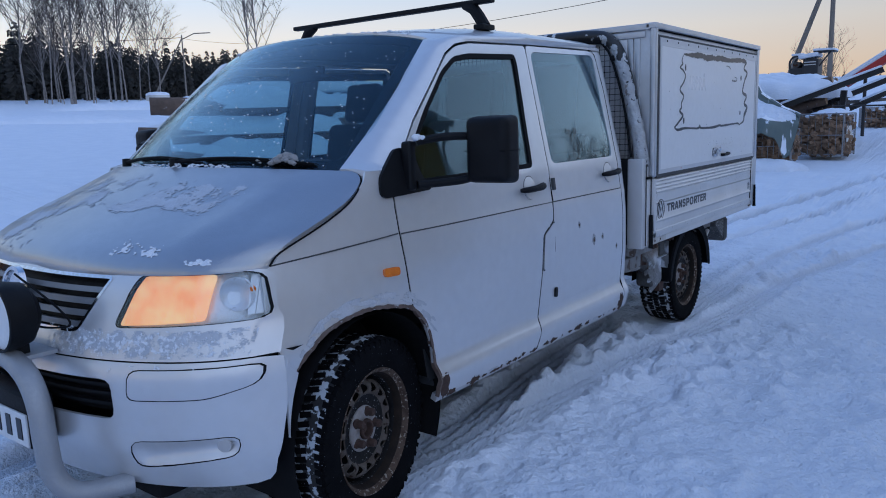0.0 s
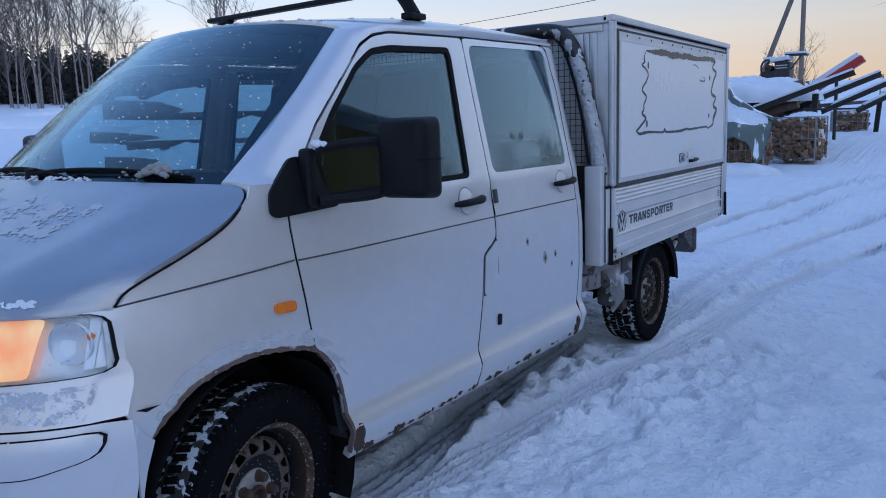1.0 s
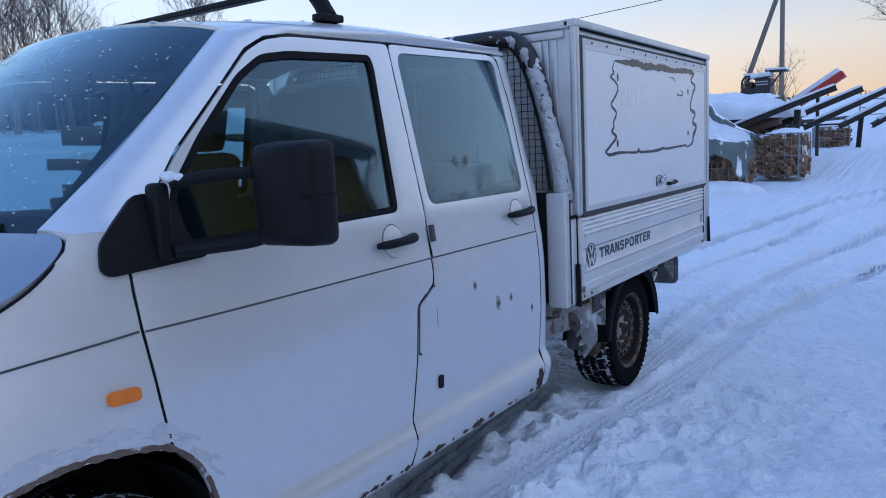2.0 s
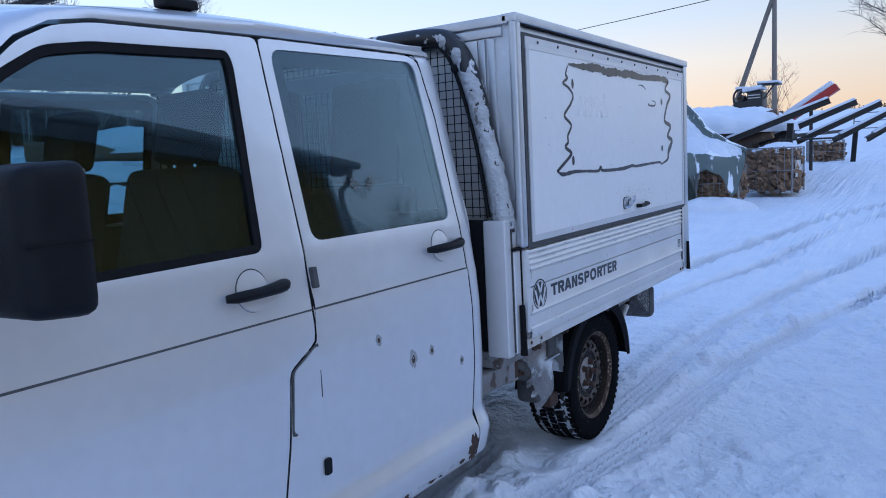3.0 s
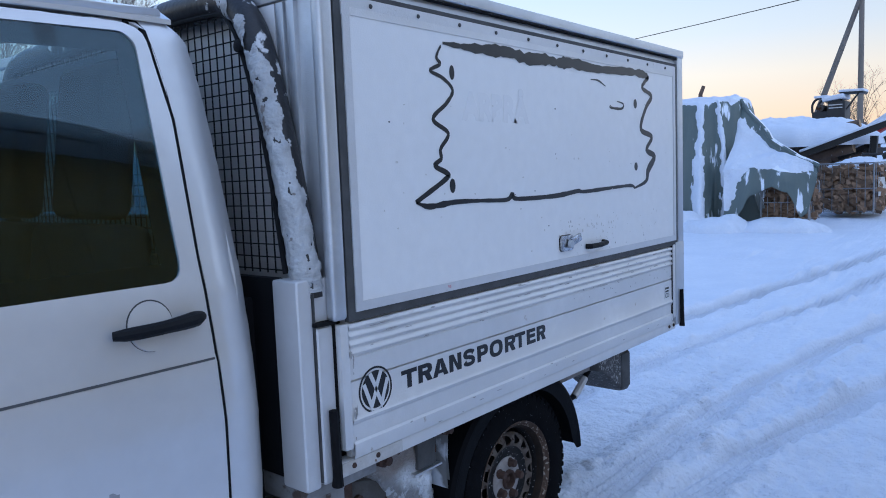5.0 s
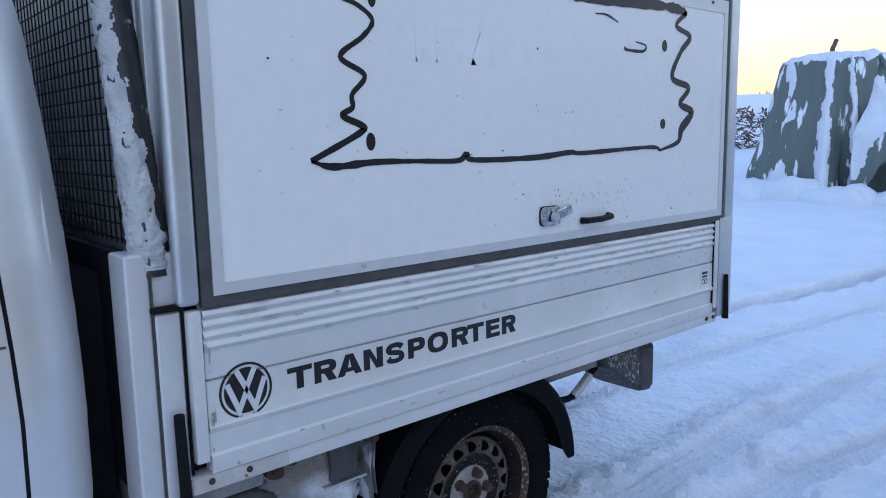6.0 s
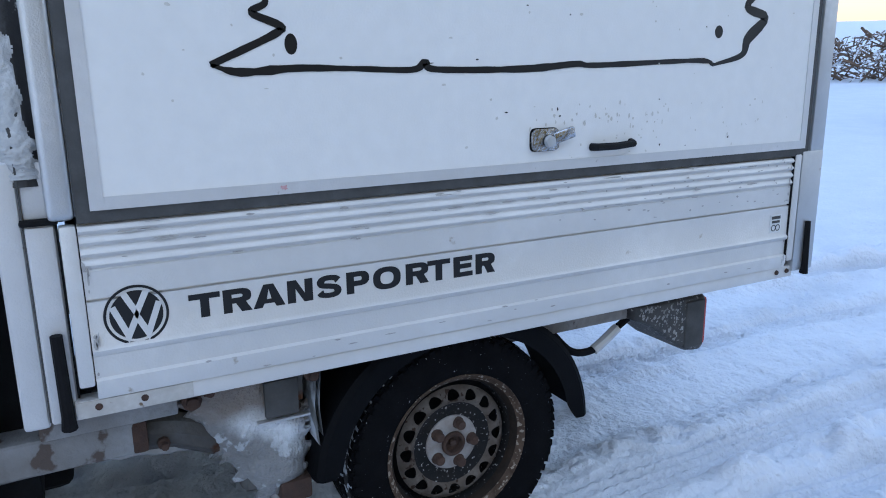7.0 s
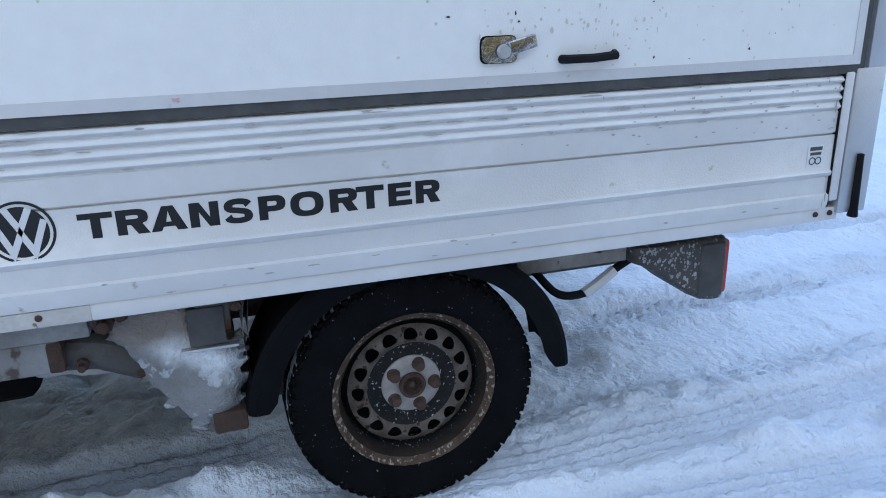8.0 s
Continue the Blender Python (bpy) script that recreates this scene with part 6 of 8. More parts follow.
lettering = new("lettering")
lettering.parent = truck
lettering.empty_display_size = 0.05
lettering["label"] = "bold black sans-serif lettering"
for ch, y0, y1 in (("T", 2.667, 2.733), ("R", 2.739, 2.801), ("A", 2.804, 2.877), ("N", 2.883, 2.943), ("S", 2.953, 3.013), ("P", 3.026, 3.084), ("O", 3.094, 3.167), ("R", 3.181, 3.243), ("T", 3.241, 3.305), ("E", 3.315, 3.371), ("R", 3.380, 3.438)):
    outline, gaps = glyph(ch, y1 - y0)
    part("letter", panel([(y0 + a, 0.8965 + b) for a, b in outline], side_at, [[(y0 + a, 0.8965 + b) for a, b in g] for g in gaps], 0.06, 0.0010, -0.0008, 0.0), DECAL, lettering, smooth=0)
em = part("emblem", panel(ellipse(2.562, 0.925, 0.064, 0.064, 48), side_at, [ellipse(2.562, 0.925, 0.0585, 0.0585, 48)], 0.05, 0.002, 0.0005), DECAL, truck, "black round emblem with chevrons")
part("emblem_disc", panel(ellipse(2.562, 0.925, 0.0525, 0.0525, 40), side_at, (), 0.05, 0.002, 0.0005), DECAL, em)
for pts in ([(-0.019, 0.0425), (0.0, 0.004), (0.019, 0.0425)], [(-0.040, 0.020), (-0.017, -0.038), (0.0, -0.002), (0.017, -0.038), (0.040, 0.020)]):
    up_, dn_ = [], []
    for i, (a, b) in enumerate(pts):
        q, w = Vector((a, b)) * 1.14, 0.0064
        d0 = (Vector(pts[i]) - Vector(pts[i - 1])).normalized() if i else (Vector(pts[1]) - Vector(pts[0])).normalized()
        d1 = (Vector(pts[i + 1]) - Vector(pts[i])).normalized() if i < len(pts) - 1 else d0
        nrm = Vector((-(d0 + d1).y, (d0 + d1).x)).normalized()
        k = w / max(0.35, nrm.dot(Vector((-d0.y, d0.x))))
        up_.append(tuple(q + nrm * k + Vector((2.562, 0.925))))
        dn_.append(tuple(q - nrm * k + Vector((2.562, 0.925))))
    part("chevron", panel(dn_ + up_[::-1], side_at, (), 0.05, 0.001, 0.0016), DROP, em)
st = part("maker_plate", panel(rect(4.492, 4.545, 0.880, 0.940), side_at, (), 0.1, 0.002, 0.001), PLATE, truck)
for a0, a1, b0, b1 in ((4.498, 4.539, 0.925, 0.935), (4.500, 4.537, 0.912, 0.920)):
    part("print_bar", panel(rect(a0, a1, b0, b1), side_at, (), 0.1, 0.001, 0.0018), GREYSEAL, st)
for cy in (4.509, 4.529):
    part("print_ring", panel(ellipse(cy, 0.896, 0.011, 0.011, 20), side_at, [ellipse(cy, 0.896, 0.008, 0.008, 20)], 0.05, 0.001, 0.0018), GREYSEAL, st)

# roll bar with peeling sleeve, and the wire guard
PEEL = mat("peeling_iced_tube", (0.52, 0.53, 0.54), 0.42, 0.1, (0.33, 0.33, 0.33), 22, 0.005, 75, (0.20, 0.18, 0.165), 0.63, 24)
TAPE = mat("black_sleeve_peeling", (0.016, 0.016, 0.018), 0.45, 0, (0.02, 0.02, 0.022), 20, 0.002, 80, (0.6, 0.6, 0.6), 0.605, 20)
rise_pts = [(0.955, 2.392, 1.20), (0.945, 2.392, 1.30), (0.905, 2.392, 1.52), (0.862, 2.392, 1.70), (0.818, 2.392, 1.845), (0.775, 2.392, 1.93), (0.71, 2.392, 1.985), (0.60, 2.392, 2.003), (0.45, 2.392, 2.005)]
whole = rise_pts + [(0.0, 2.392, 2.005)] + [(-x, y, z) for x, y, z in rise_pts[::-1]]
arc = smooth_path(whole, 6)
roll = part("roll_bar", tube(arc, 0.0395, 16), TAPE, truck, "black roll bar with its sleeve peeling to bare metal")


def peel_skin(sign, lo, hi, seed):
    """Bare, flaking skin over part of the bar, with a ragged edge."""
    path = [p for p in arc if p.x * sign > 0.4 and lo < p.z < hi]
    path = smooth_path(sorted(path, key=lambda p: p.z), 16)
    seg, vs, fs, ids = 90, [], [], {}
    frames = []
    for i, p in enumerate(path):
        d = (path[min(i + 1, len(path) - 1)] - path[max(i - 1, 0)]).normalized()
        u = Vector((0, 1, 0))
        w = d.cross(u).normalized()
        frames.append((p, w, u))
    def vert(i, k):
        if (i, k % seg) not in ids:
            p, w, u = frames[i]
            a = 2 * math.pi * k / seg
            rr_ = 0.0415 + 0.0040 * noise.fractal(Vector((i * 0.07, k * 0.13, seed)), 1.0, 2.0, 4)
            ids[i, k % seg] = len(vs)
            vs.append(p + rr_ * (math.cos(a) * w * 1 + math.sin(a) * u))
        return ids[i, k % seg]
    n = len(path)
    for i in range(n - 1):
        t = i / (n - 1)
        for k in range(seg):
            a = 2 * math.pi * (k + 0.5) / seg
            # bare where it faces out and forward, less towards the top
            face_out = math.sin(a) * -1.0 + math.cos(a) * 0.6 * sign
            v = face_out * 0.8 + 0.75 + 5.0 * max(0.0, 0.22 - t) - 1.75 * t + 0.85 * noise.fractal(Vector((i * 0.0172, k * 0.0444, seed)), 1.0, 2.0, 6)
            if v > 0:
                fs.append((vert(i, k), vert(i, k + 1), vert(i + 1, k + 1), vert(i + 1, k)))
    return vs, fs


part("bare_metal_skin", peel_skin(1, 1.21, 2.0, 2.2), PEEL, roll, "bare flaking metal")
guard = part("wire_guard", tube(smooth_path([(0.895, 2.372, 1.262), (0.850, 2.372, 1.55), (0.79, 2.372, 1.78), (0.72, 2.372, 1.93), (0.60, 2.372, 1.965), (0.0, 2.372, 1.97), (-0.60, 2.372, 1.965), (-0.72, 2.372, 1.93), (-0.79, 2.372, 1.78), (-0.850, 2.372, 1.55), (-0.895, 2.372, 1.262)], 4), 0.008, 8), BLACK, truck, "black wire mesh guard behind the cab")


def guard_top(x):
    a = abs(x)
    return lerp_table(a, ((0.0, 1.97), (0.60, 1.965), (0.72, 1.93), (0.79, 1.78), (0.850, 1.55), (0.895, 1.262)))


bm = bmesh.new()
for k in range(int(1.76 / 0.034) + 1):
    x = -0.88 + k * 0.034
    t = guard_top(x)
    if t > 1.28:
        add_tube(bm, [(x, 2.372, 1.262), (x, 2.372, t)], 0.0022, 4, False)
z = 1.27
while z < 1.99:
    hw = 0.0
    for a in np.linspace(0, 0.895, 60):
        if guard_top(a) >= z:
            hw = a
    add_tube(bm, [(-hw, 2.376, z), (hw, 2.376, z)], 0.0022, 4, False)
    z += 0.034
part("wire_grid", bm, BLACK, guard)["kind"] = "stuff"
part("guard_knob", lathe([(0, 0.014), (0.016, 0.010), (0.018, -0.004), (0, -0.006)], 12, Matrix.Translation((0.775, 2.36, 1.86)) @ Matrix.Rotation(radians(90), 4, "X")), BLACK, guard)

# ---- the truck: underneath ----
ICED = mat("ice_flecked_plastic", (0.035, 0.035, 0.036), 0.6, 0, (0.07, 0.065, 0.06), 14, 0.006, 45, (0.22, 0.21, 0.20), 0.60, 70)
ARMTAN = mat("dirty_pale_steel", (0.30, 0.285, 0.27), 0.75, 0.0, (0.16, 0.145, 0.13), 9, 0.004, 60, (0.07, 0.05, 0.04), 0.62, 14, spec=0.2)
PALEBEAM = mat("pale_iced_beam", (0.27, 0.275, 0.285), 0.7, 0, (0.135, 0.125, 0.115), 6.0, 0.004, 60, (0.075, 0.055, 0.045), 0.57, 12)
ICEMOUNT = mat("dimpled_grey_ice", (0.27, 0.275, 0.285), 0.5, 0, (0.17, 0.168, 0.165), 9.0, 0.012, 80, (0.40, 0.42, 0.45), 0.58, 24)


def blend_over(m, weights, col, lo, hi, grain, gscale):
    """Lay a second cover over a material: where a slanting plane, roughened by noise, is passed."""
    n, l = m.node_tree.nodes, m.node_tree.links
    b = n["Principled BSDF"]
    old = b.inputs["Base Color"].links[0].from_socket
    geo, dot, ns, add, mr, mx = (n.new(k) for k in ("ShaderNodeNewGeometry", "ShaderNodeVectorMath", "ShaderNodeTexNoise", "ShaderNodeMath", "ShaderNodeMapRange", "ShaderNodeMix"))
    dot.operation, dot.inputs[1].default_value = "DOT_PRODUCT", weights
    ns.inputs["Scale"].default_value, ns.inputs["Detail"].default_value = gscale, 8
    add.operation, add.inputs[1].default_value = "MULTIPLY_ADD", grain
    mr.interpolation_type = "SMOOTHSTEP"
    mr.inputs["From Min"].default_value, mr.inputs["From Max"].default_value = lo + grain * 0.5, hi + grain * 0.5
    mx.data_type = "RGBA"
    mx.inputs[7].default_value = (*col, 1)
    l.new(geo.outputs["Position"], dot.inputs[0])
    l.new(geo.outputs["Position"], ns.inputs["Vector"])
    l.new(ns.outputs["Fac"], add.inputs[0])
    l.new(dot.outputs["Value"], add.inputs[2])
    l.new(add.outputs[0], mr.inputs["Value"])
    l.new(mr.outputs[0], mx.inputs[0])
    l.new(old, mx.inputs[6])
    l.new(mx.outputs[2], b.inputs["Base Color"])


# white snow above a slanting edge, road-dirty snow above that
blend_over(ICEMOUNT, (0, 0.62, 1.0), (0.70, 0.73, 0.77), 2.250, 2.325, 0.12, 12)
blend_over(ICEMOUNT, (0, 0.25, 1.0), (0.20, 0.172, 0.150), 1.245, 1.315, 0.08, 11)
DUSTED = mat("snow_dusted_rubber", (0.13, 0.135, 0.14), 0.8, 0, (0.20, 0.205, 0.21), 9, 0.004, 60, (0.50, 0.53, 0.58), 0.47, 5)
for s in (1, -1):
    part("chassis_rail", box((0.52 if s > 0 else -0.60, 0.4, 0.50), (0.60 if s > 0 else -0.52, 4.20, 0.64), 0.01), CHASSIS, truck)
    part("outrigger", box((0.58 if s > 0 else -0.93, 2.35, 0.645), (0.93 if s > 0 else -0.58, 2.635, 0.712), 0.008), PALEBEAM, truck)
    bm = bmesh.new()
    add_tube(bm, smooth_path([(s * 0.80, 2.10, 0.55), (s * 0.82, 2.40, 0.575), (s * 0.83, 2.60, 0.575), (s * 0.83, 2.72, 0.53), (s * 0.80, 2.88, 0.44), (s * 0.78, 3.2, 0.36)], 4), [0.047] * 21, 10)
    part("trailing_arm", bm, CHASSIS, truck)
    part("arm_sleeve", box((0.80 if s > 0 else -0.895, 2.20, 0.552), (0.895 if s > 0 else -0.80, 2.565, 0.636), 0.012, None, 3), PALEBEAM, truck, "pale iced steel arm with a rusty end")
    part("sleeve_rust", box((0.82 if s > 0 else -0.897, 2.530, 0.553), (0.897 if s > 0 else -0.82, 2.567, 0.632), 0.010), RUST, truck)
    bm = bmesh.new()
    add_box(bm, (s * 0.83 - 0.07, 2.775, 0.36), (s * 0.83 + 0.045, 2.945, 0.600), 0.030, None, 3)
    part("arm_mount", bm, CHASSIS, truck)
    # what the wheels have thrown against it: white snow, dimpled ice, road-dirty snow
    crust_poly = [(2.640, 0.712), (2.845, 0.712), (2.90, 0.60), (2.95, 0.556), (2.950, 0.45), (2.938, 0.385), (2.905, 0.345), (2.84, 0.332), (2.805, 0.372), (2.765, 0.435), (2.725, 0.490), (2.70, 0.55), (2.68, 0.60), (2.655, 0.655)]
    edge = dense(crust_poly, 0.010)
    edge = [(a + 0.005 * noise.noise(Vector((a * 60, b * 60, 3.0))), b + 0.005 * noise.noise(Vector((a * 60, b * 60, 8.0)))) for a, b in edge]
    swell = lambda a, b: 0.864 + 0.030 * min(1.0, edge_gap(a, b, crust_poly) / 0.045) ** 0.7 + 0.008 * noise.fractal(Vector((a * 11, b * 11, 8.0)), 1.0, 2.0, 5)
    part("ice_skin", panel(edge if s > 0 else mirrored(edge), (lambda a, b: Vector((swell(a, b), a, b))) if s > 0 else (lambda a, b: Vector((-swell(-a, b), -a, b))), (), 0.009, 0.03, 0.0), ICEMOUNT, truck, "spring mount under driven snow, grey ice and road dirt", smooth=70)
    part("mount_plate", box((s * 0.897 - 0.012, 2.840, 0.572), (s * 0.897 + 0.009, 2.925, 0.668), 0.004), GREYSEAL, truck, "smeared grey bracket plate")
    part("mount_edge", box((s * 0.905 - 0.015, 2.818, 0.560), (s * 0.905 + 0.006, 2.952, 0.567), 0.002), ALU, truck)
    for y_, z_, r_ in ((2.665, 0.672, 0.024), (2.705, 0.690, 0.017), (2.955, 0.680, 0.020), (2.600, 0.560, 0.015)):
        part("rusty_bolt", lathe([(0, 0.030), (r_ * 0.6, 0.028), (r_ * 0.65, 0.010), (r_, 0.008), (r_, -0.02)], 8, Matrix.Translation((s * 0.925 if z_ > 0.6 else s * 0.88, y_, z_)) @ Matrix.Rotation(radians(90 * s), 4, "Y")), RUST, truck)
    part("mount_bracket", box((s * 0.86 - 0.05, 2.868, 0.318), (s * 0.86 + 0.035, 2.952, 0.378), 0.010), RUST, truck)
    part("cross_member", box((0.56 if s > 0 else -0.90, 2.86, 0.60), (0.90 if s > 0 else -0.56, 2.94, 0.715), 0.008), CHASSIS, truck)
    rr = random.Random(21)
    cake("snow_cake", (s * 0.80, 2.42, 0.60), (0.08, 0.18, 0.03), DIRTYSNOW, truck, 12.0, "", 5, 0.4, 8)
    cake("snow_cake", (s * 0.79, 2.60, 0.535), (0.06, 0.16, 0.035), DIRTYSNOW, truck, 15.0, "", 5, 0.4, 8)
    # mudguard
    def guard_row(a, rad):
        return [Vector((s * x, 3.392 + rad * math.cos(a), min(0.713, 0.343 + rad * math.sin(a)))) for x in (0.66, 0.70, 0.90, 0.925, 0.935, 0.930)]
    angs = [radians(2 + 174 * k / 40) for k in range(41)]
    rows = []
    for a in angs:
        ends = min(1.0, math.sin(a) * 5 + 0.25)
        r0 = guard_row(a, 0.445 - 0.02 * math.sin(a))
        r0[0] = Vector((r0[0].x, r0[0].y, r0[0].z - 0.02))
        for q_, rad in ((3, 0.440), (4, 0.425), (5, 0.425 - 0.050 * ends)):
            r0[q_] = Vector((r0[q_].x, 3.392 + rad * math.cos(a), min(0.705, 0.343 + (rad - 0.02 * math.sin(a)) * math.sin(a))))
        rows.append(r0)
    o = strip(rows)
    vs = o[0] + [v + Vector((0, 0, 0)) - (v - Vector((v.x, 3.392, 0.343))).normalized() * 0.006 for v in o[0]]
    n_ = len(o[0])
    part("mudguard", (vs, o[1] + [tuple(i + n_ for i in f[::-1]) for f in o[1]]), GUARD, truck, "black plastic mudguard")
    part("mud_skirt", (lambda o: (o[0] + [v + Vector((0, -0.012, 0)) for v in o[0]], o[1] + [tuple(i + len(o[0]) for i in f[::-1]) for f in o[1]]))(strip([[Vector((s * x, y, z)) for x in (0.66, 0.80, 0.90, 0.915)] for y, z in ((3.000, 0.36), (2.985, 0.45), (2.975, 0.58), (2.985, 0.70))])), DUSTED, truck, "mud flap dusted with snow")
    # tail lamp on its arm
    bm = bmesh.new()
    low_z = lambda y: lerp_table(y, ((4.04, 0.615), (4.09, 0.600), (4.16, 0.550), (4.26, 0.480), (4.30, 0.462), (4.40, 0.455)))
    add_box(bm, (0.66 if s > 0 else -0.90, 4.04, 0.455), (0.90 if s > 0 else -0.66, 4.366, 0.668), 0.036, None, 4)
    bmesh.ops.subdivide_edges(bm, edges=[e for e in bm.edges if abs(e.verts[0].co.y - e.verts[1].co.y) > 0.15], cuts=5)
    for v in bm.verts:
        lo_ = low_z(v.co.y)
        v.co.z = lo_ + (v.co.z - 0.455) / 0.213 * (0.668 - lo_)
    tail = part("tail_lamp", bm, ICED, truck, "black tail lamp box crusted with ice")
    part("lens", box((0.68 if s > 0 else -0.88, 4.345, 0.478), (0.888 if s > 0 else -0.68, 4.376, 0.650), 0.014), REDP, tail, "red tail lamp glass")
    part("side_panel", box((0.885 if s > 0 else -0.905, 4.262, 0.484), (0.905 if s > 0 else -0.885, 4.348, 0.650), 0.009, None, 3), GREYSEAL, tail, "smooth grey end of the lamp box")
    bm = bmesh.new()
    for k in range(90):
        cy = 4.15 + rr.uniform(-0.08, 0.105)
        c = Vector((s * 0.900, cy, rr.uniform(low_z(cy) + 0.015, 0.655)))
        res = bmesh.ops.create_icosphere(bm, subdivisions=1, radius=rr.uniform(0.002, 0.006))
        bmesh.ops.scale(bm, vec=(0.3, rr.uniform(0.5, 1.2), rr.uniform(0.6, 1.6)), verts=res["verts"])
        bmesh.ops.translate(bm, vec=c, verts=res["verts"])
    part("ice_crust", bm, DIRTYSNOW, tail)["kind"] = "stuff"
    part("tail_arm", box((0.66 if s > 0 else -0.86, 3.70, 0.615), (0.86 if s > 0 else -0.66, 4.07, 0.690), 0.012), ARMTAN, truck, "dirty pale steel arm of the tail lamp")
    part("arm_rust", cake_bm((s * 0.861, 3.955, 0.668), (0.004, 0.026, 0.018), 3.0), RUST, truck)
    part("cable", tube(smooth_path([(s * 0.80, 3.78, 0.60), (s * 0.84, 3.84, 0.535), (s * 0.85, 3.93, 0.535), (s * 0.85, 4.00, 0.585), (s * 0.84, 4.07, 0.615)], 5), 0.012, 8), RUBBER, truck)
    part("cable_sleeve", tube(smooth_path([(s * 0.85, 3.915, 0.530), (s * 0.85, 3.96, 0.556), (s * 0.85, 4.01, 0.590)], 4), 0.0165, 8), POSTM, truck, "pale taped cable sleeve")
part("fuel_tank", box((-0.50, 1.2, 0.30), (0.50, 2.4, 0.46), 0.04, None, 3), RUBBER, truck)
part("rear_axle", tube([(-0.75, 3.392, 0.343), (0.75, 3.392, 0.343)], 0.05, 12), RUST, truck)
part("engine_tray", box((-0.6, -0.75, 0.30), (0.6, 0.35, 0.42), 0.03), RUBBER, truck)

# ---- surroundings: materials ----
BARK = mat("pine_bark", (0.16, 0.11, 0.08), 0.9, 0, (0.09, 0.065, 0.05), 9, 0.01, 40, (0.75, 0.78, 0.84), 0.68, 6)
SPLIT = mat("split_birch_wood", (0.30, 0.20, 0.125), 0.85, 0, (0.17, 0.105, 0.065), 12, 0.004, 60, stretch=(1, 6, 6), random=0.45)
LOGEND = mat("log_end_grain", (0.46, 0.31, 0.18), 0.85, 0, (0.34, 0.22, 0.12), 14, 0.003, 80)
TARPM = mat("green_grey_tarpaulin", (0.13, 0.165, 0.155), 0.55, 0, (0.105, 0.135, 0.13), 2.2, 0.012, 7, (0.80, 0.84, 0.90), 0.60, 2.6, stretch=(1.9, 1.9, 0.42))
GALV = mat("galvanised_wire", (0.34, 0.35, 0.36), 0.5, 0.6, (0.26, 0.26, 0.27), 20)
DARKSTEEL = mat("black_painted_steel_beam", (0.02, 0.021, 0.024), 0.6, 0.1, (0.035, 0.033, 0.032), 6, 0.003, 40)
OLDWOOD = mat("dark_old_timber", (0.075, 0.062, 0.055), 0.9, 0, (0.05, 0.042, 0.038), 5, 0.006, 30)
POLE = mat("weathered_pole_wood", (0.24, 0.21, 0.18), 0.9, 0, (0.16, 0.14, 0.12), 6, 0.006, 30, stretch=(1, 1, 0.1))
OCHRE = mat("ochre_board_wall", (0.40, 0.245, 0.05), 0.8, 0, (0.36, 0.215, 0.045), 3, 0.002, 60)
ROOFDARK = mat("brown_roof_board", (0.20, 0.16, 0.13), 0.8, 0, (0.15, 0.12, 0.10), 5, 0.002, 50)
TRIMW = mat("white_painted_board", (0.62, 0.60, 0.56), 0.7, 0, (0.55, 0.53, 0.5), 4, 0.001, 60)
REDSTEEL = mat("red_painted_steel", (0.42, 0.03, 0.025), 0.5, 0.1, (0.33, 0.03, 0.025), 6, 0.002, 50)
NEEDLE = mat("spruce_needles", (0.050, 0.053, 0.047), 0.95, 0, (0.085, 0.078, 0.070), 0.6)
TRUNKD = mat("dark_trunk", (0.075, 0.058, 0.048), 0.95, 0, (0.05, 0.04, 0.035), 3, 0.01, 20)
BIRCHM = mat("birch_bark", (0.30, 0.27, 0.25), 0.9, 0, (0.17, 0.15, 0.135), 3, 0.006, 20, (0.05, 0.045, 0.04), 0.60, 6)
TWIG = mat("frosted_twigs", (0.085, 0.066, 0.058), 0.9, 0, (0.06, 0.047, 0.042), 2)
TWIGD = mat("dark_twigs", (0.10, 0.078, 0.068), 0.9, 0, (0.07, 0.055, 0.05), 2)


def mound(name, cx, cy, rx, ry, top, seed, label, parent=None, base=None, n=40, rough=0.25, power=0.5, mat_=None, category="snow", turn=0.0):
    """A drift of snow: a lumpy dome on the ground or on what lies below it."""
    vs, fs = [], []
    ca, sa = math.cos(radians(turn)), math.sin(radians(turn))
    for j in range(n + 1):
        r = j / n
        for i in range(n * 2):
            a = 2 * math.pi * i / (n * 2)
            wob = 1 + 0.22 * noise.noise(Vector((2 * math.cos(a), 2 * math.sin(a), seed))) + 0.08 * noise.noise(Vector((7 * math.cos(a), 7 * math.sin(a), seed)))
            lx, ly = rx * r * wob * math.cos(a), ry * r * wob * math.sin(a)
            x, y = cx + ca * lx - sa * ly, cy + sa * lx + ca * ly
            b = ground_z(x, y) - 0.06 if base is None else base
            k = max(0.0, 1 - r ** 2.6) ** power
            z = b + (top - (b if base is None else base)) * k * (1 + rough * noise.fractal(Vector((x * 1.3, y * 1.3, seed)), 1.0, 2.0, 4)) if j < n else b
            vs.append((x, y, z))
    for j in range(n):
        for i in range(n * 2):
            q = (j * 2 * n + i, (j + 1) * 2 * n + i, (j + 1) * 2 * n + (i + 1) % (2 * n), j * 2 * n + (i + 1) % (2 * n))
            fs.append(q)
    ob = obj(name, (vs, fs), mat_ or SNOW, parent, smooth=60)
    if parent is None:
        tagged(ob, label, category)
    elif label:
        ob["label"] = label
    return ob


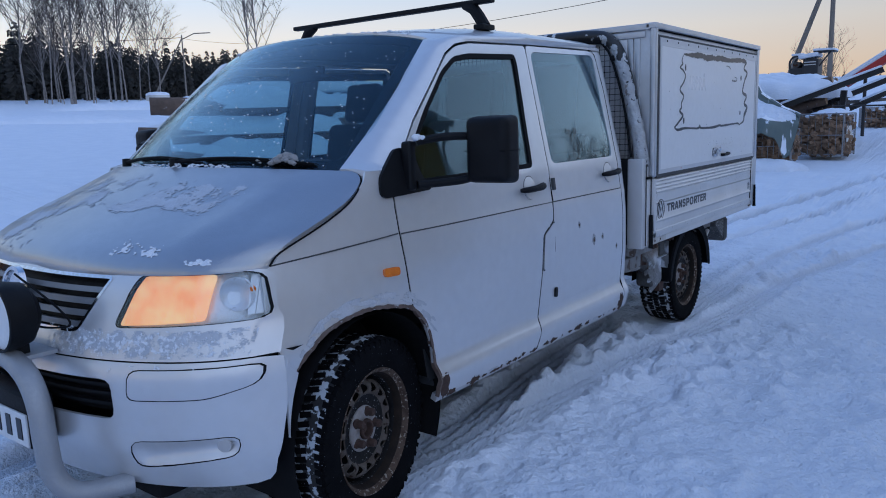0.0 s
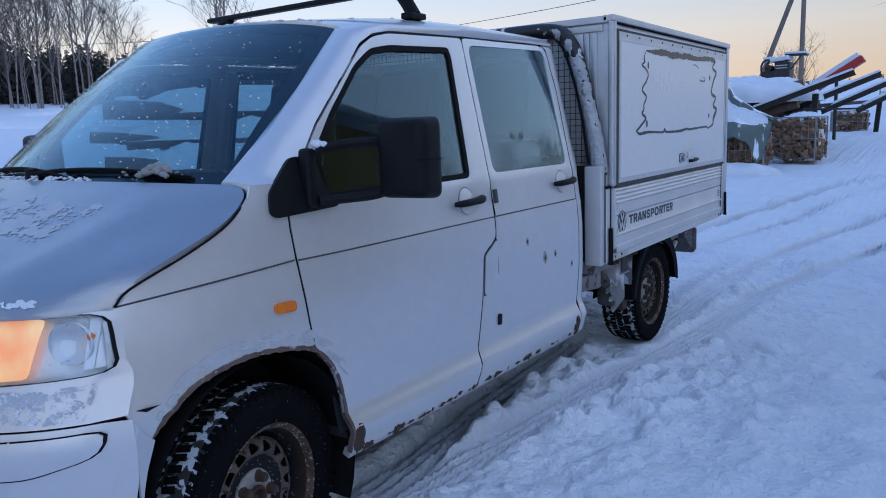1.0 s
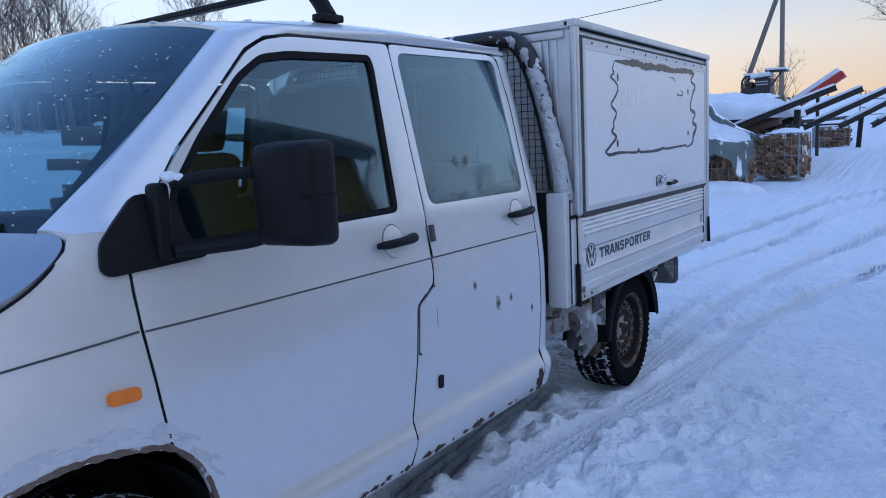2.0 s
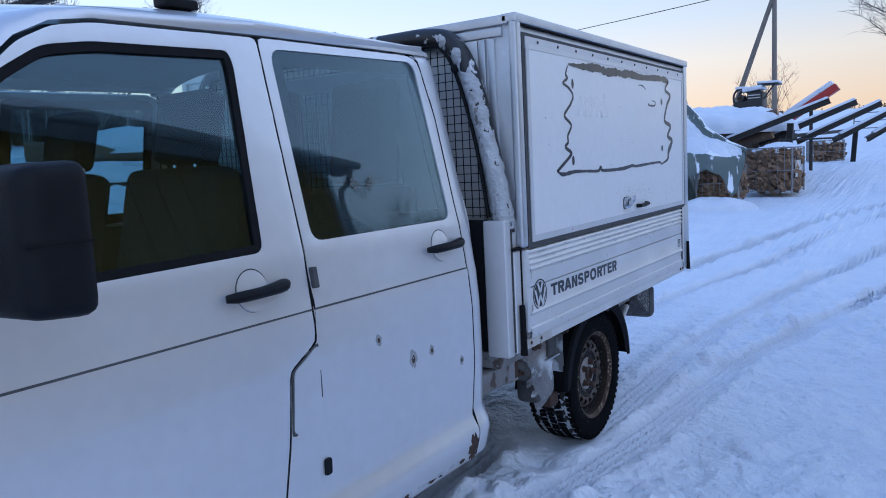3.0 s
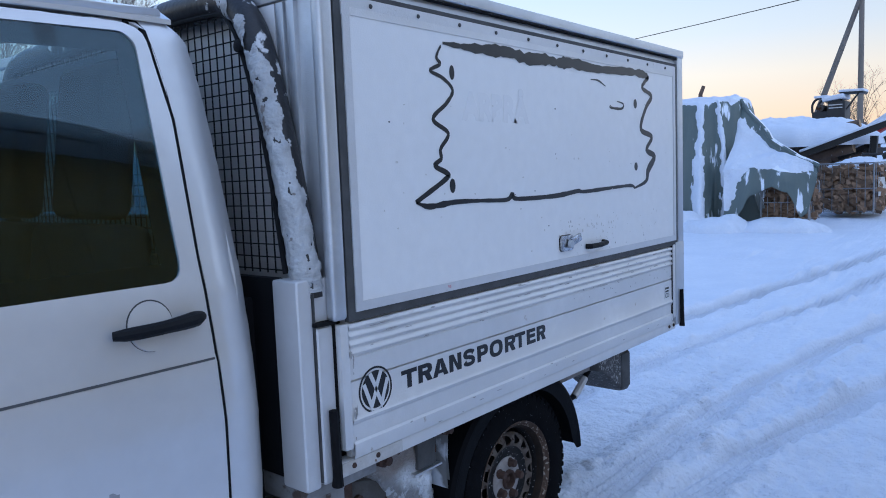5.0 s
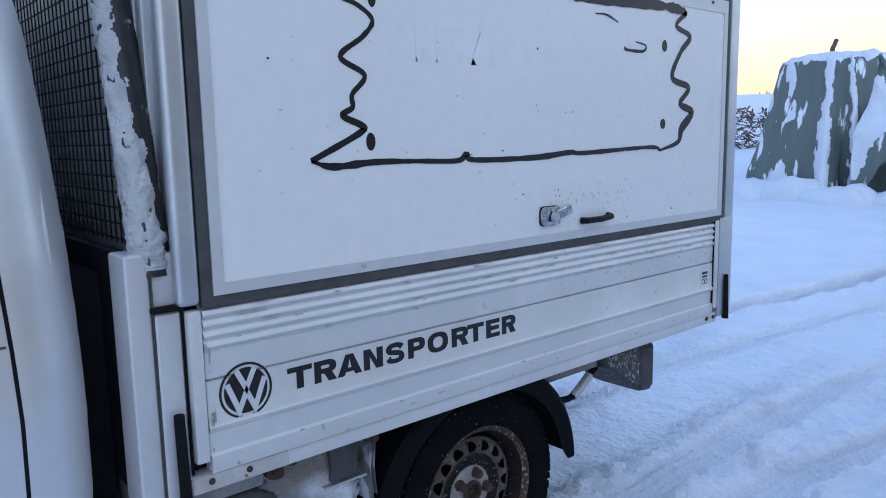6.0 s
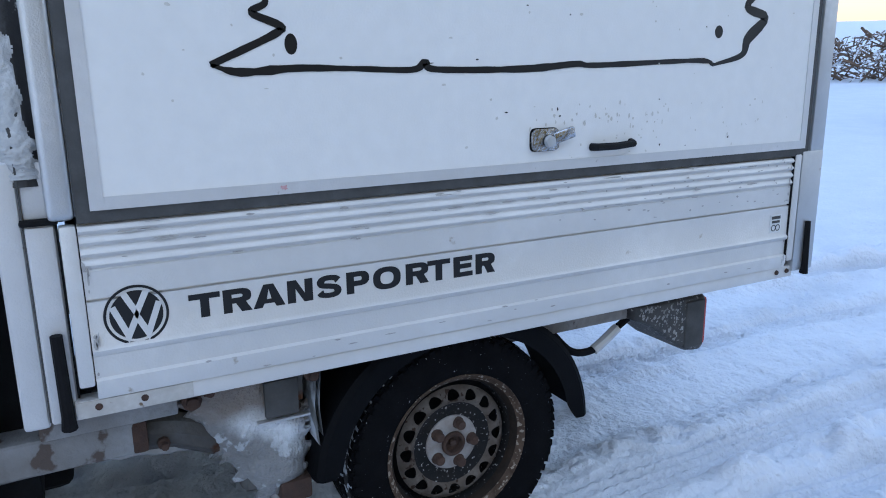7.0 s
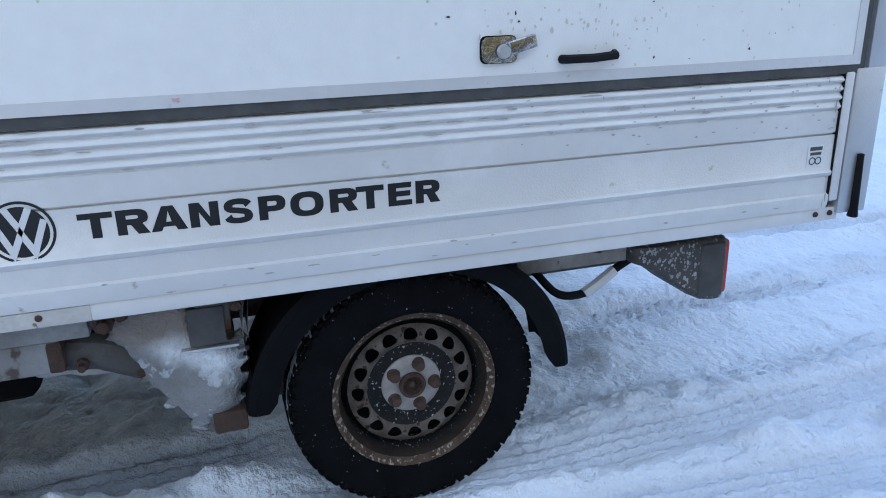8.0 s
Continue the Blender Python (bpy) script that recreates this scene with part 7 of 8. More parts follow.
def log_mesh(name, length, r, seed, bark, taper=0.85):
    bm = bmesh.new()
    n = 6
    pts = [Vector((length * (i / n - 0.5), 0.03 * noise.noise(Vector((i * 0.7, seed, 0))), 0.03 * noise.noise(Vector((i * 0.7, seed, 5))))) for i in range(n + 1)]
    add_tube(bm, pts, [r * (1 - (1 - taper) * i / n) for i in range(n + 1)], 12)
    me = bpy.data.meshes.new(name)
    bmesh.ops.recalc_face_normals(bm, faces=bm.faces)
    for f in bm.faces:
        f.material_index = 1 if len(f.verts) > 4 else 0
        f.smooth = len(f.verts) == 4
    bm.to_mesh(me)
    bm.free()
    me.materials.append(bark)
    me.materials.append(LOGEND)
    return me


LOGS = [log_mesh("log", L, r, k, BARK) for k, (L, r) in enumerate(((4.2, 0.13), (3.8, 0.16), (4.6, 0.11), (4.0, 0.19)))]


def put_log(parent, k, m):
    o = new("log", LOGS[k % len(LOGS)])
    o.parent = parent
    o.matrix_local = m
    return o


def log_pile(name, x, y, heading, rows, label, snow_top=0.22, seed=0, width=2.6, group="log piles"):
    """Stacked logs lying side by side, with a cap of snow."""
    rng = random.Random(seed)
    z0 = ground_z(x, y) - 0.03
    root = thing(name, label, "log pile", group, (x, y, z0))
    root.rotation_euler = (0, 0, radians(heading))
    z = 0.15
    for r_ in range(rows):
        cnt = int(width / 0.30) - r_
        for i in range(max(cnt, 1)):
            v = (i - (cnt - 1) / 2) * 0.30 + rng.uniform(-0.04, 0.04)
            put_log(root, rng.randrange(4), pose(rng.uniform(-0.25, 0.25), v, z + rng.uniform(-0.03, 0.03), rng.uniform(0, 360), rng.uniform(-2, 2), rng.uniform(-3, 3) + (180 if rng.random() < 0.5 else 0)))
        z += 0.26
    top = mound("snow_cap", 0, 0, 2.25, width / 2 * 0.95, z + snow_top, seed + 0.5, "", root, z - 0.30, 26, 0.35, 0.45)
    return root


# ---- firewood cages and the covered heap ----
def wedge_mesh(k):
    rng = random.Random(40 + k)
    bm = bmesh.new()
    L = 0.30 + 0.06 * (k % 2)
    pts = [(0.0, 0.055), (-0.06, -0.03 - 0.01 * k), (0.02, -0.05), (0.065, -0.015 + 0.008 * k)]
    a = [bm.verts.new((-L / 2, y, z)) for y, z in pts]
    b = [bm.verts.new((L / 2, y * 1.05 + 0.006, z * 0.96)) for y, z in pts]
    bm.faces.new(a[::-1])
    bm.faces.new(b)
    for i in range(4):
        bm.faces.new((a[i], a[(i + 1) % 4], b[(i + 1) % 4], b[i]))
    bmesh.ops.recalc_face_normals(bm, faces=bm.faces)
    me = bpy.data.meshes.new("firewood")
    bm.to_mesh(me)
    bm.free()
    me.materials.append(SPLIT)
    return me


WEDGES = [wedge_mesh(k) for k in range(4)]


def cage(x, y, z, w, d, hgt, turn, n, seed, label):
    root = thing("firewood_cage", label, "firewood cage", "firewood cages", (x, y, z))
    root.rotation_euler = (0, 0, radians(turn))
    rng = random.Random(seed)
    for e in (-1, 1):
        for f in (-1, 1):
            part("corner_tube", tube([(e * w / 2, f * d / 2, 0), (e * w / 2, f * d / 2, hgt)], 0.018, 8), GALV, root)
    for zz in (0.05, hgt * 0.5, hgt):
        part("hoop", tube([(-w / 2, -d / 2, zz), (w / 2, -d / 2, zz), (w / 2, d / 2, zz), (-w / 2, d / 2, zz), (-w / 2, -d / 2, zz)], 0.016 if zz == hgt else 0.011, 6), GALV, root)
    for k in range(1, 7):
        xx = -w / 2 + w * k / 7
        for f in (-1, 1):
            part("upright_wire", tube([(xx, f * d / 2, 0.02), (xx, f * d / 2, hgt)], 0.008, 6), GALV, root)
            part("upright_wire", tube([(f * w / 2, -d / 2 + d * k / 7, 0.02), (f * w / 2, -d / 2 + d * k / 7, hgt)], 0.008, 6), GALV, root)
    for k in range(n):
        lay = k / n * hgt * 0.86
        edge = rng.random()
        if edge < 0.62:
            px, py = rng.uniform(-w / 2 + 0.16, w / 2 - 0.16), -d / 2 + rng.uniform(0.06, 0.16)
        elif edge < 0.9:
            px, py = w / 2 - rng.uniform(0.06, 0.16), rng.uniform(-d / 2 + 0.16, d / 2 - 0.16)
        else:
            px, py = rng.uniform(-w / 2 + 0.2, w / 2 - 0.2), rng.uniform(-d / 2 + 0.2, d / 2 - 0.2)
        o = new("firewood", WEDGES[rng.randrange(4)])
        o.parent = root
        o.matrix_local = pose(px, py, 0.07 + lay, rng.uniform(0, 360), rng.uniform(-30, 30), rng.choice((0, 0, 0, 90)) + rng.uniform(-35, 35))
    part("core", box((-w / 2 + 0.2, -d / 2 + 0.2, 0.02), (w / 2 - 0.2, d / 2 - 0.2, hgt * 0.82), 0.05), SPLIT, root, "packed split firewood")
    return root


c1 = cage(-0.98, 18.75, 0.42, 1.08, 1.15, 1.02, -4, 190, 1, "wire cage full of split firewood topped with snow")
mound("snow_cap", 0.0, 0.05, 0.53, 0.56, 1.12, 3.3, "", c1, 0.90, 30, 0.7, 0.4)
part("tag_board", box((0.545, -0.30, 0.34), (0.56, 0.24, 0.72), 0.004), TRIMW, c1)
cage(-1.64, 16.60, 0.40, 0.84, 0.95, 0.72, 3, 150, 2, "wire cage of split firewood half hidden by a tarpaulin")
c3 = cage(-1.02, 28.0, ground_z(-1.02, 28.0) - 0.04, 1.05, 0.95, 0.72, 12, 80, 3, "low wire cage of firewood with snow on it")
mound("snow_cap", 0.0, 0.0, 0.50, 0.50, 0.88, 5.3, "", c3, 0.60, 22, 0.6, 0.4)


def bell(a, mid, wide):
    return math.exp(-((a - mid) / wide) ** 2)


def tarp_at(u, v):
    """u round the heap (0..1), v from its crown (0) to the hem (1)."""
    deg = 360 * u
    a = radians(deg)
    down = min(1.0, max(0.0, (v - 0.24) / 0.76))
    fold = 0.030 * math.sin(9 * a + 2 * math.sin(3 * a)) + 0.022 * math.sin(23 * a + 1.3 + 2 * math.sin(5 * a)) + 0.05 * noise.noise(Vector((3 * math.cos(a), 3 * math.sin(a), v * 2.5)))
    fold += 0.20 * bell(deg, 285, 4.5 + 3 * down) - 0.17 * bell(deg, 297, 5) + 0.10 * bell(deg, 304, 3.5) - 0.12 * bell(deg, 311, 4) - 0.05 * bell(deg, 275, 4)
    fold += 0.06 * (1 - abs(math.sin(8 * a + 1.2 * math.sin(4 * v + 3 * a)))) ** 3
    sq = (abs(math.cos(a)) ** 3.4 + abs(math.sin(a)) ** 3.4) ** (-1 / 3.4)
    rad = lerp_table(v, ((0, 0.0), (0.20, 0.58), (0.25, 0.66), (0.30, 0.695), (0.6, 0.82), (1.0, 1.0))) * sq * (1 + fold * down ** 0.7 * (1.0 if v < 0.8 else 1 + 1.2 * (v - 0.8)))
    x, y = -3.52 + 1.32 * rad * math.cos(a), 17.15 + 1.12 * rad * math.sin(a)
    z = lerp_table(v, ((0, 1.0), (0.20, 0.995), (0.25, 0.975), (0.30, 0.92), (0.6, 0.50), (1.0, 0.0)))
    z = 0.40 + (2.84 - 0.40) * z + 0.035 * noise.noise(Vector((x * 2, y * 2, 1))) + 0.07 * math.cos(a) * (v < 0.01)
    return Vector((x, y, z))


def flank_at(u, v):
    """The wing over the cage: u along its upper edge from the crown, v down to the lifted hem."""
    ridge = (lerp_table(u, ((0, -2.66), (0.5, -1.95), (0.8, -1.42), (1, -1.03))), 16.85 - 0.75 * u, lerp_table(u, ((0, 2.80), (0.25, 2.36), (0.5, 1.96), (0.8, 1.60), (1, 1.44))))
    shelf = (-2.66 + 1.62 * u, 16.36 - 0.32 * u, 1.74 - 0.10 * u - 0.24 * u ** 4)
    lip = (-2.68 + 1.66 * u, 15.98 - 0.16 * math.sin(math.pi * u), 1.36 + 0.12 * math.sin(math.pi * u) - 0.14 * u)
    hem = (-2.62 + 1.46 * u, 15.82 - 0.10 * math.sin(math.pi * u), lerp_table(u, ((0, 0.44), (0.16, 0.50), (0.34, 0.90), (0.62, 1.10), (0.78, 0.98), (0.93, 0.50), (1, 0.60))))
    stations = (0.0, 0.42, 0.66, 1.0)
    p = Vector([lerp_table(v, tuple(zip(stations, c))) for c in zip(ridge, shelf, lip, hem)])
    wave = 0.05 * math.sin(17 * u + 3 * v) * max(0, v - 0.5) * 2 + 0.05 * math.sin(9 * u + 1.5) * v
    sag = -0.10 * math.sin(math.pi * min(1, v / 0.42)) if v < 0.42 else 0.0
    return p + Vector((0.02 * noise.noise(p * 4), -wave + 0.06 * noise.noise(p * 3), sag + 0.05 * noise.noise(p * 2.6 + Vector((5, 0, 0)))))


def doubled(o, gap):
    n_ = len(o[0])
    return o[0] + [p - gap for p in o[0]], o[1] + [tuple(i + n_ for i in f[::-1]) for f in o[1]]


def snow_skin(fn, us, vs, cover, thick, outward):
    """Snow lying on a draped sheet: full where cover is over 0, ragged at its rim."""
    pts, keep = [], []
    nu, nv = us[2], vs[2]
    for j in range(nv + 1):
        for i in range(nu + 1):
            u, v = us[0] + (us[1] - us[0]) * i / nu, vs[0] + (vs[1] - vs[0]) * j / nv
            p = fn(u, v)
            c = cover(u, v, p)
            keep.append(c > -0.08)
            pts.append(p + outward * (min(1.0, max(-0.35, c * 5)) * thick) + Vector((0, 0, 0.02 * noise.noise(p * 7))) * (c > 0))
    W = nu + 1
    quads = [(j * W + i, j * W + i + 1, (j + 1) * W + i + 1, (j + 1) * W + i) for j in range(nv) for i in range(nu)]
    return pts, [q for q in quads if any(keep[k] for k in q)]


heap = thing("tarpaulin", "green-grey tarpaulin draped in snowy folds over a wood heap", "tarpaulin", at=(0, 0, 0))
part("sheet", doubled(strip([[tarp_at(i / 240, j / 50) for i in range(241)] for j in range(51)]), Vector((0, 0, 0.02))), TARPM, heap, smooth=60)
part("wing", doubled(strip([[flank_at(i / 80, j / 60) for i in range(81)] for j in range(61)]), Vector((0, -0.012, 0.012))), TARPM, heap, "tarpaulin wing lifted over a firewood cage", smooth=60)
part("edge_roll", tube([flank_at(k / 16, 0.0) + Vector((0, 0.02, 0.0)) for k in range(17)], [0.05] * 17, 8), TARPM, heap)
part("snow_cap", snow_skin(tarp_at, (0, 1, 200), (0.0, 0.42, 40), lambda u, v, p: 0.285 - v + 0.11 * noise.fractal(Vector((p.x * 3.2, p.y * 3.2, 2.0)), 1.0, 2.0, 4) + 0.06 * bell(360 * u, 285, 8), 0.10, Vector((0, -0.15, 1.0))), SNOW, heap, smooth=60)
part("fold_snow", snow_skin(tarp_at, (0.745, 0.80, 44), (0.22, 0.99, 90), lambda u, v, p: 0.55 - abs(360 * u - 284 + 2 * v) / (4.5 + 7.5 * v) + 0.5 * noise.fractal(Vector((p.x * 6, p.z * 3, 4.0)), 1.0, 2.0, 4), 0.035, Vector((0, -0.8, 0.6))), SNOW, heap, smooth=60)
part("fold_snow", snow_skin(tarp_at, (0.825, 0.862, 30), (0.22, 0.97, 80), lambda u, v, p: 0.35 - abs(360 * u - 304) / 5.5 + 0.6 * noise.fractal(Vector((p.x * 7, p.z * 4, 9.0)), 1.0, 2.0, 4), 0.03, Vector((0.2, -0.8, 0.6))), SNOW, heap, smooth=60)
part("fold_snow", snow_skin(tarp_at, (0.60, 0.745, 70), (0.26, 0.99, 80), lambda u, v, p: -0.26 + 0.75 * noise.fractal(Vector((p.x * 3.4, p.z * 1.3, 1.0)), 1.0, 2.0, 5) + 0.30 * bell(360 * u, 243, 7) * v, 0.02, Vector((0, -0.8, 0.6))), SNOW, heap, smooth=60)
part("wing_snow", snow_skin(flank_at, (0.0, 0.97, 90), (0.07, 0.95, 90), lambda u, v, p: min(1.0, (v - 0.10 - 0.05 * u) * 6) * 0.5 * (v < 0.42) + (0.70 - v - 0.22 * (u - 0.35) * (v > 0.42) + 0.24 * bell(u, 0.0, 0.12) + 0.16 * noise.fractal(p * 3.0, 1.0, 2.0, 5)) * (v >= 0.42), 0.06, Vector((0, -0.45, 0.9))), SNOW, heap, smooth=60)
for args in ((-2.75, 15.55, 0.75, 0.45, 0.54, 4.4, 0.2), (-1.7, 15.75, 0.9, 0.36, 0.47, 8.4, 0.2), (-3.62, 15.72, 0.7, 0.40, 0.60, 6.1, 0.22), (-4.5, 15.75, 0.8, 0.5, 0.58, 2.1, 0.20)):
    mound("snow_drift", args[0], args[1], args[2], args[3], args[4], args[5], "", heap, args[6], 26, 0.35, 0.5)
tn, tl = TARPM.node_tree.nodes, TARPM.node_tree.links
t_b = tn["Principled BSDF"]
t_col = t_b.inputs["Base Color"].links[0].from_socket
t_geo, t_sep, t_add, t_ns = (tn.new(k) for k in ("ShaderNodeNewGeometry", "ShaderNodeSeparateXYZ", "ShaderNodeMath", "ShaderNodeTexNoise"))
t_ns.inputs["Scale"].default_value, t_ns.inputs["Detail"].default_value = 4.5, 8
t_add.operation, t_add.inputs[1].default_value = "MULTIPLY_ADD", 2.0
t_mr, t_mx = tn.new("ShaderNodeMapRange"), tn.new("ShaderNodeMix")
t_mr.inputs["From Min"].default_value, t_mr.inputs["From Max"].default_value = 1.70, 1.78
t_mx.data_type = "RGBA"
t_mx.inputs[7].default_value = (0.86, 0.88, 0.92, 1)
tl.new(t_geo.outputs["Position"], t_ns.inputs["Vector"])
tl.new(t_geo.outputs["Normal"], t_sep.inputs[0])
tl.new(t_sep.outputs["Z"], t_add.inputs[0])
tl.new(t_ns.outputs["Fac"], t_add.inputs[2])
tl.new(t_add.outputs[0], t_mr.inputs["Value"])
tl.new(t_mr.outputs[0], t_mx.inputs[0])
tl.new(t_col, t_mx.inputs[6])
tl.new(t_mx.outputs[2], t_b.inputs["Base Color"])
part("stick", tube([(-3.52, 16.9, 2.70), (-3.50, 16.9, 3.00), (-3.44, 16.92, 3.17)], [0.05, 0.045, 0.04], 8), BARK, heap)

# ---- log deck of steel beams, machine, red conveyor ----
def beam_mesh(p0, p1, hgt=0.14, w=0.13, t=0.018):
    p0, p1 = Vector(p0), Vector(p1)
    d = p1 - p0
    L = d.length
    bm = bmesh.new()
    add_box(bm, (0, -w / 2, hgt / 2 - t), (L, w / 2, hgt / 2))
    add_box(bm, (0, -w / 2, -hgt / 2), (L, w / 2, -hgt / 2 + t))
    add_box(bm, (0, -t / 2, -hgt / 2 + t), (L, t / 2, hgt / 2 - t))
    bm.transform(Matrix.Translation(p0) @ d.to_track_quat("X", "Z").to_matrix().to_4x4())
    return bm


deck = thing("log_deck", "black steel beam log deck under deep snow", "log deck", at=(0, 0, 0))
for i in range(5):
    a, b = (-2.35 + 0.72 * i, 19.3 + 1.15 * i, 1.58 - 0.01 * i), (0.04 + 0.46 * i, 20.1 + 1.25 * i, 2.50 - 0.02 * i)
    bmn = part("beam", beam_mesh(a, b), DARKSTEEL, deck)
    bm = bmesh.new()
    add_box(bm, (0.2, -0.075, 0.0), ((Vector(b) - Vector(a)).length - 0.05, 0.075, 0.055), 0.02)
    bm.transform(Matrix.Translation(Vector(a) + Vector((0, 0, 0.072))) @ (Vector(b) - Vector(a)).to_track_quat("X", "Z").to_matrix().to_4x4())
    part("beam_snow", bm, SNOW, bmn)
for x, y, z in ((-0.80, 19.95, 2.02), (0.02, 26.6, 1.95)):
    g = ground_z(x, y)
    part("leg", beam_mesh((x - 0.08, y, g - 0.1), (x, y, z), 0.14, 0.14), DARKSTEEL, deck)
part("cross_beam", beam_mesh((-0.95, 19.9, 1.70), (0.05, 26.6, 1.86), 0.09, 0.09), DARKSTEEL, deck)
part("cross_rail", tube([(-0.9, 19.2, 1.62), (0.35, 19.5, 1.60)], 0.022, 8), DARKSTEEL, deck)
heap2 = thing("log_heap", "heap of logs buried in thick snow on a steel deck", "log pile", "log piles", (-2.55, 20.6, 1.40))
rng = random.Random(5)
for k in range(22):
    put_log(heap2, k, pose(rng.uniform(-0.35, 0.25) - 0.75, rng.uniform(-0.6, 1.2), rng.uniform(0.0, 0.72), rng.uniform(0, 360), rng.uniform(-14, 4), rng.uniform(-12, 22)))
part("crib", box((-1.8, -0.5, -1.0), (0.6, 1.0, 0.2), 0.05), BARK, heap2)
mound("snow_cap", -0.15, 0.10, 2.05, 1.35, 1.12, 12.1, "", heap2, 0.45, 44, 0.28, 0.5, None, "snow", 10)
conv = thing("conveyor", "red steel conveyor covered with snow", "conveyor", at=(-1.1, 24, 2.5))
cm = Matrix.Rotation(radians(-33), 4, "Y")
part("trough", box((-0.9, -0.22, -0.10), (1.05, 0.22, 0.10), 0.02, cm), REDSTEEL, conv)
part("snow_load", box((-0.9, -0.20, 0.08), (1.02, 0.20, 0.24), 0.06, cm, 3), SNOW, conv)
part("prop", tube([(0.2, 0, 0.1), (0.2, 0, -1.8)], 0.05, 8), DARKSTEEL, conv)
mach = thing("wood_splitter", "dark wood splitting machine with snow on its canopies", "machine", at=(-2.65, 24.4, 2.78))
part("cabinet", box((-0.02, -0.35, -1.6), (0.42, 0.35, 0.36), 0.03), DARKSTEEL, mach)
part("base_frame", box((-0.42, -0.33, -1.6), (0.0, 0.33, 0.10), 0.03), DARKSTEEL, mach)
for y_ in (-0.33, 0.30):
    part("guard_hoop", tube(smooth_path([(-0.40, y_, 0.08), (-0.40, y_, 0.30), (-0.28, y_, 0.45), (-0.02, y_, 0.46), (0.12, y_, 0.40)], 4), 0.032, 8), DARKSTEEL, mach)
for z_ in (0.16, 0.24):
    part("louvre", box((0.02, -0.372, z_), (0.36, -0.352, z_ + 0.03), 0.004), ALU, mach)
part("roller", tube([(-0.22, -0.30, 0.20), (-0.22, 0.30, 0.20)], 0.10, 14), CHASSIS, mach)
part("canopy", box((-0.10, -0.42, 0.37), (0.46, 0.42, 0.50), 0.05, Matrix.Rotation(radians(-7), 4, "Y"), 3), SNOW, mach)
part("hoop_snow", box((-0.36, -0.38, 0.47), (0.0, 0.36, 0.54), 0.03, None, 3), SNOW, mach)
part("side_canopy", box((0.22, -0.30, 0.60), (0.84, 0.35, 0.67), 0.03, Matrix.Rotation(radians(2), 4, "Y"), 3), SNOW, mach)
part("canopy_board", box((0.24, -0.29, 0.565), (0.83, 0.34, 0.605), 0.004, Matrix.Rotation(radians(2), 4, "Y")), DARKSTEEL, mach)
part("post", tube([(0.30, -0.2, -1.6), (0.30, -0.2, 0.58)], 0.028, 8), DARKSTEEL, mach)
part("brace", tube([(0.42, -0.2, 0.12), (0.74, -0.2, 0.56)], 0.022, 8), DARKSTEEL, mach)

# ---- poles and wires ----
def utility_pole(x, y, top, strut=None, label="weathered wooden utility pole"):
    g = ground_z(x, y)
    p = thing("utility_pole", label, "utility pole", "utility poles", (x, y, g))
    part("shaft", tube([(0, 0, -0.1), (0, 0, top - g)], [0.092, 0.072], 12), POLE, p)
    part("insulator", lathe([(0, 0.14), (0.04, 0.12), (0.05, 0.04), (0.02, 0.0)], 10, Matrix.Translation((0.1, 0, top - g - 0.25))), TRIMW, p)
    if strut:
        part("strut", tube([(strut[0], strut[1], -0.1), (0.02, 0, top - g - 0.35)], [0.105, 0.075], 10), POLE, p)
    return p


PT = (-2.60, 28.0, 7.05)
utility_pole(PT[0], PT[1], PT[2], (-2.05, 0.0))
FT = (-73.0, 50.0, 12.4)
utility_pole(FT[0], FT[1], FT[2], (-4.2, -2.0), "dark wooden utility pole at the edge of the wood")
part("lamp_arm", tube([(FT[0], FT[1], FT[2] - 0.5), (FT[0] + 1.2, FT[1] + 0.8, FT[2] + 0.1), (FT[0] + 2.8, FT[1] + 1.8, FT[2] + 0.1)], 0.06, 6), POLE, None)
bpy.data.objects["lamp_arm"].name = "street_lamp"
tagged(bpy.data.objects["street_lamp"], "thin street lamp arm on a wooden pole", "street lamp")


def wire(a, b, sag, r=0.014):
    a, b = Vector(a), Vector(b)
    pts = [a.lerp(b, i / 24) - Vector((0, 0, sag * 4 * (i / 24) * (1 - i / 24))) for i in range(25)]
    return tagged(obj("overhead_wire", tube(pts, r, 6), RUBBER), "thin black overhead wire between poles", "wire", "overhead wires")


wire((PT[0], PT[1], PT[2] - 0.12), (FT[0], FT[1], FT[2] - 0.4), 1.6)
wire((PT[0], PT[1], PT[2] - 0.12), (10.0, 24.0, 7.0), 0.3)
wire((FT[0], FT[1], FT[2] - 0.3), (-150, -10, 17), 1.8, 0.03)

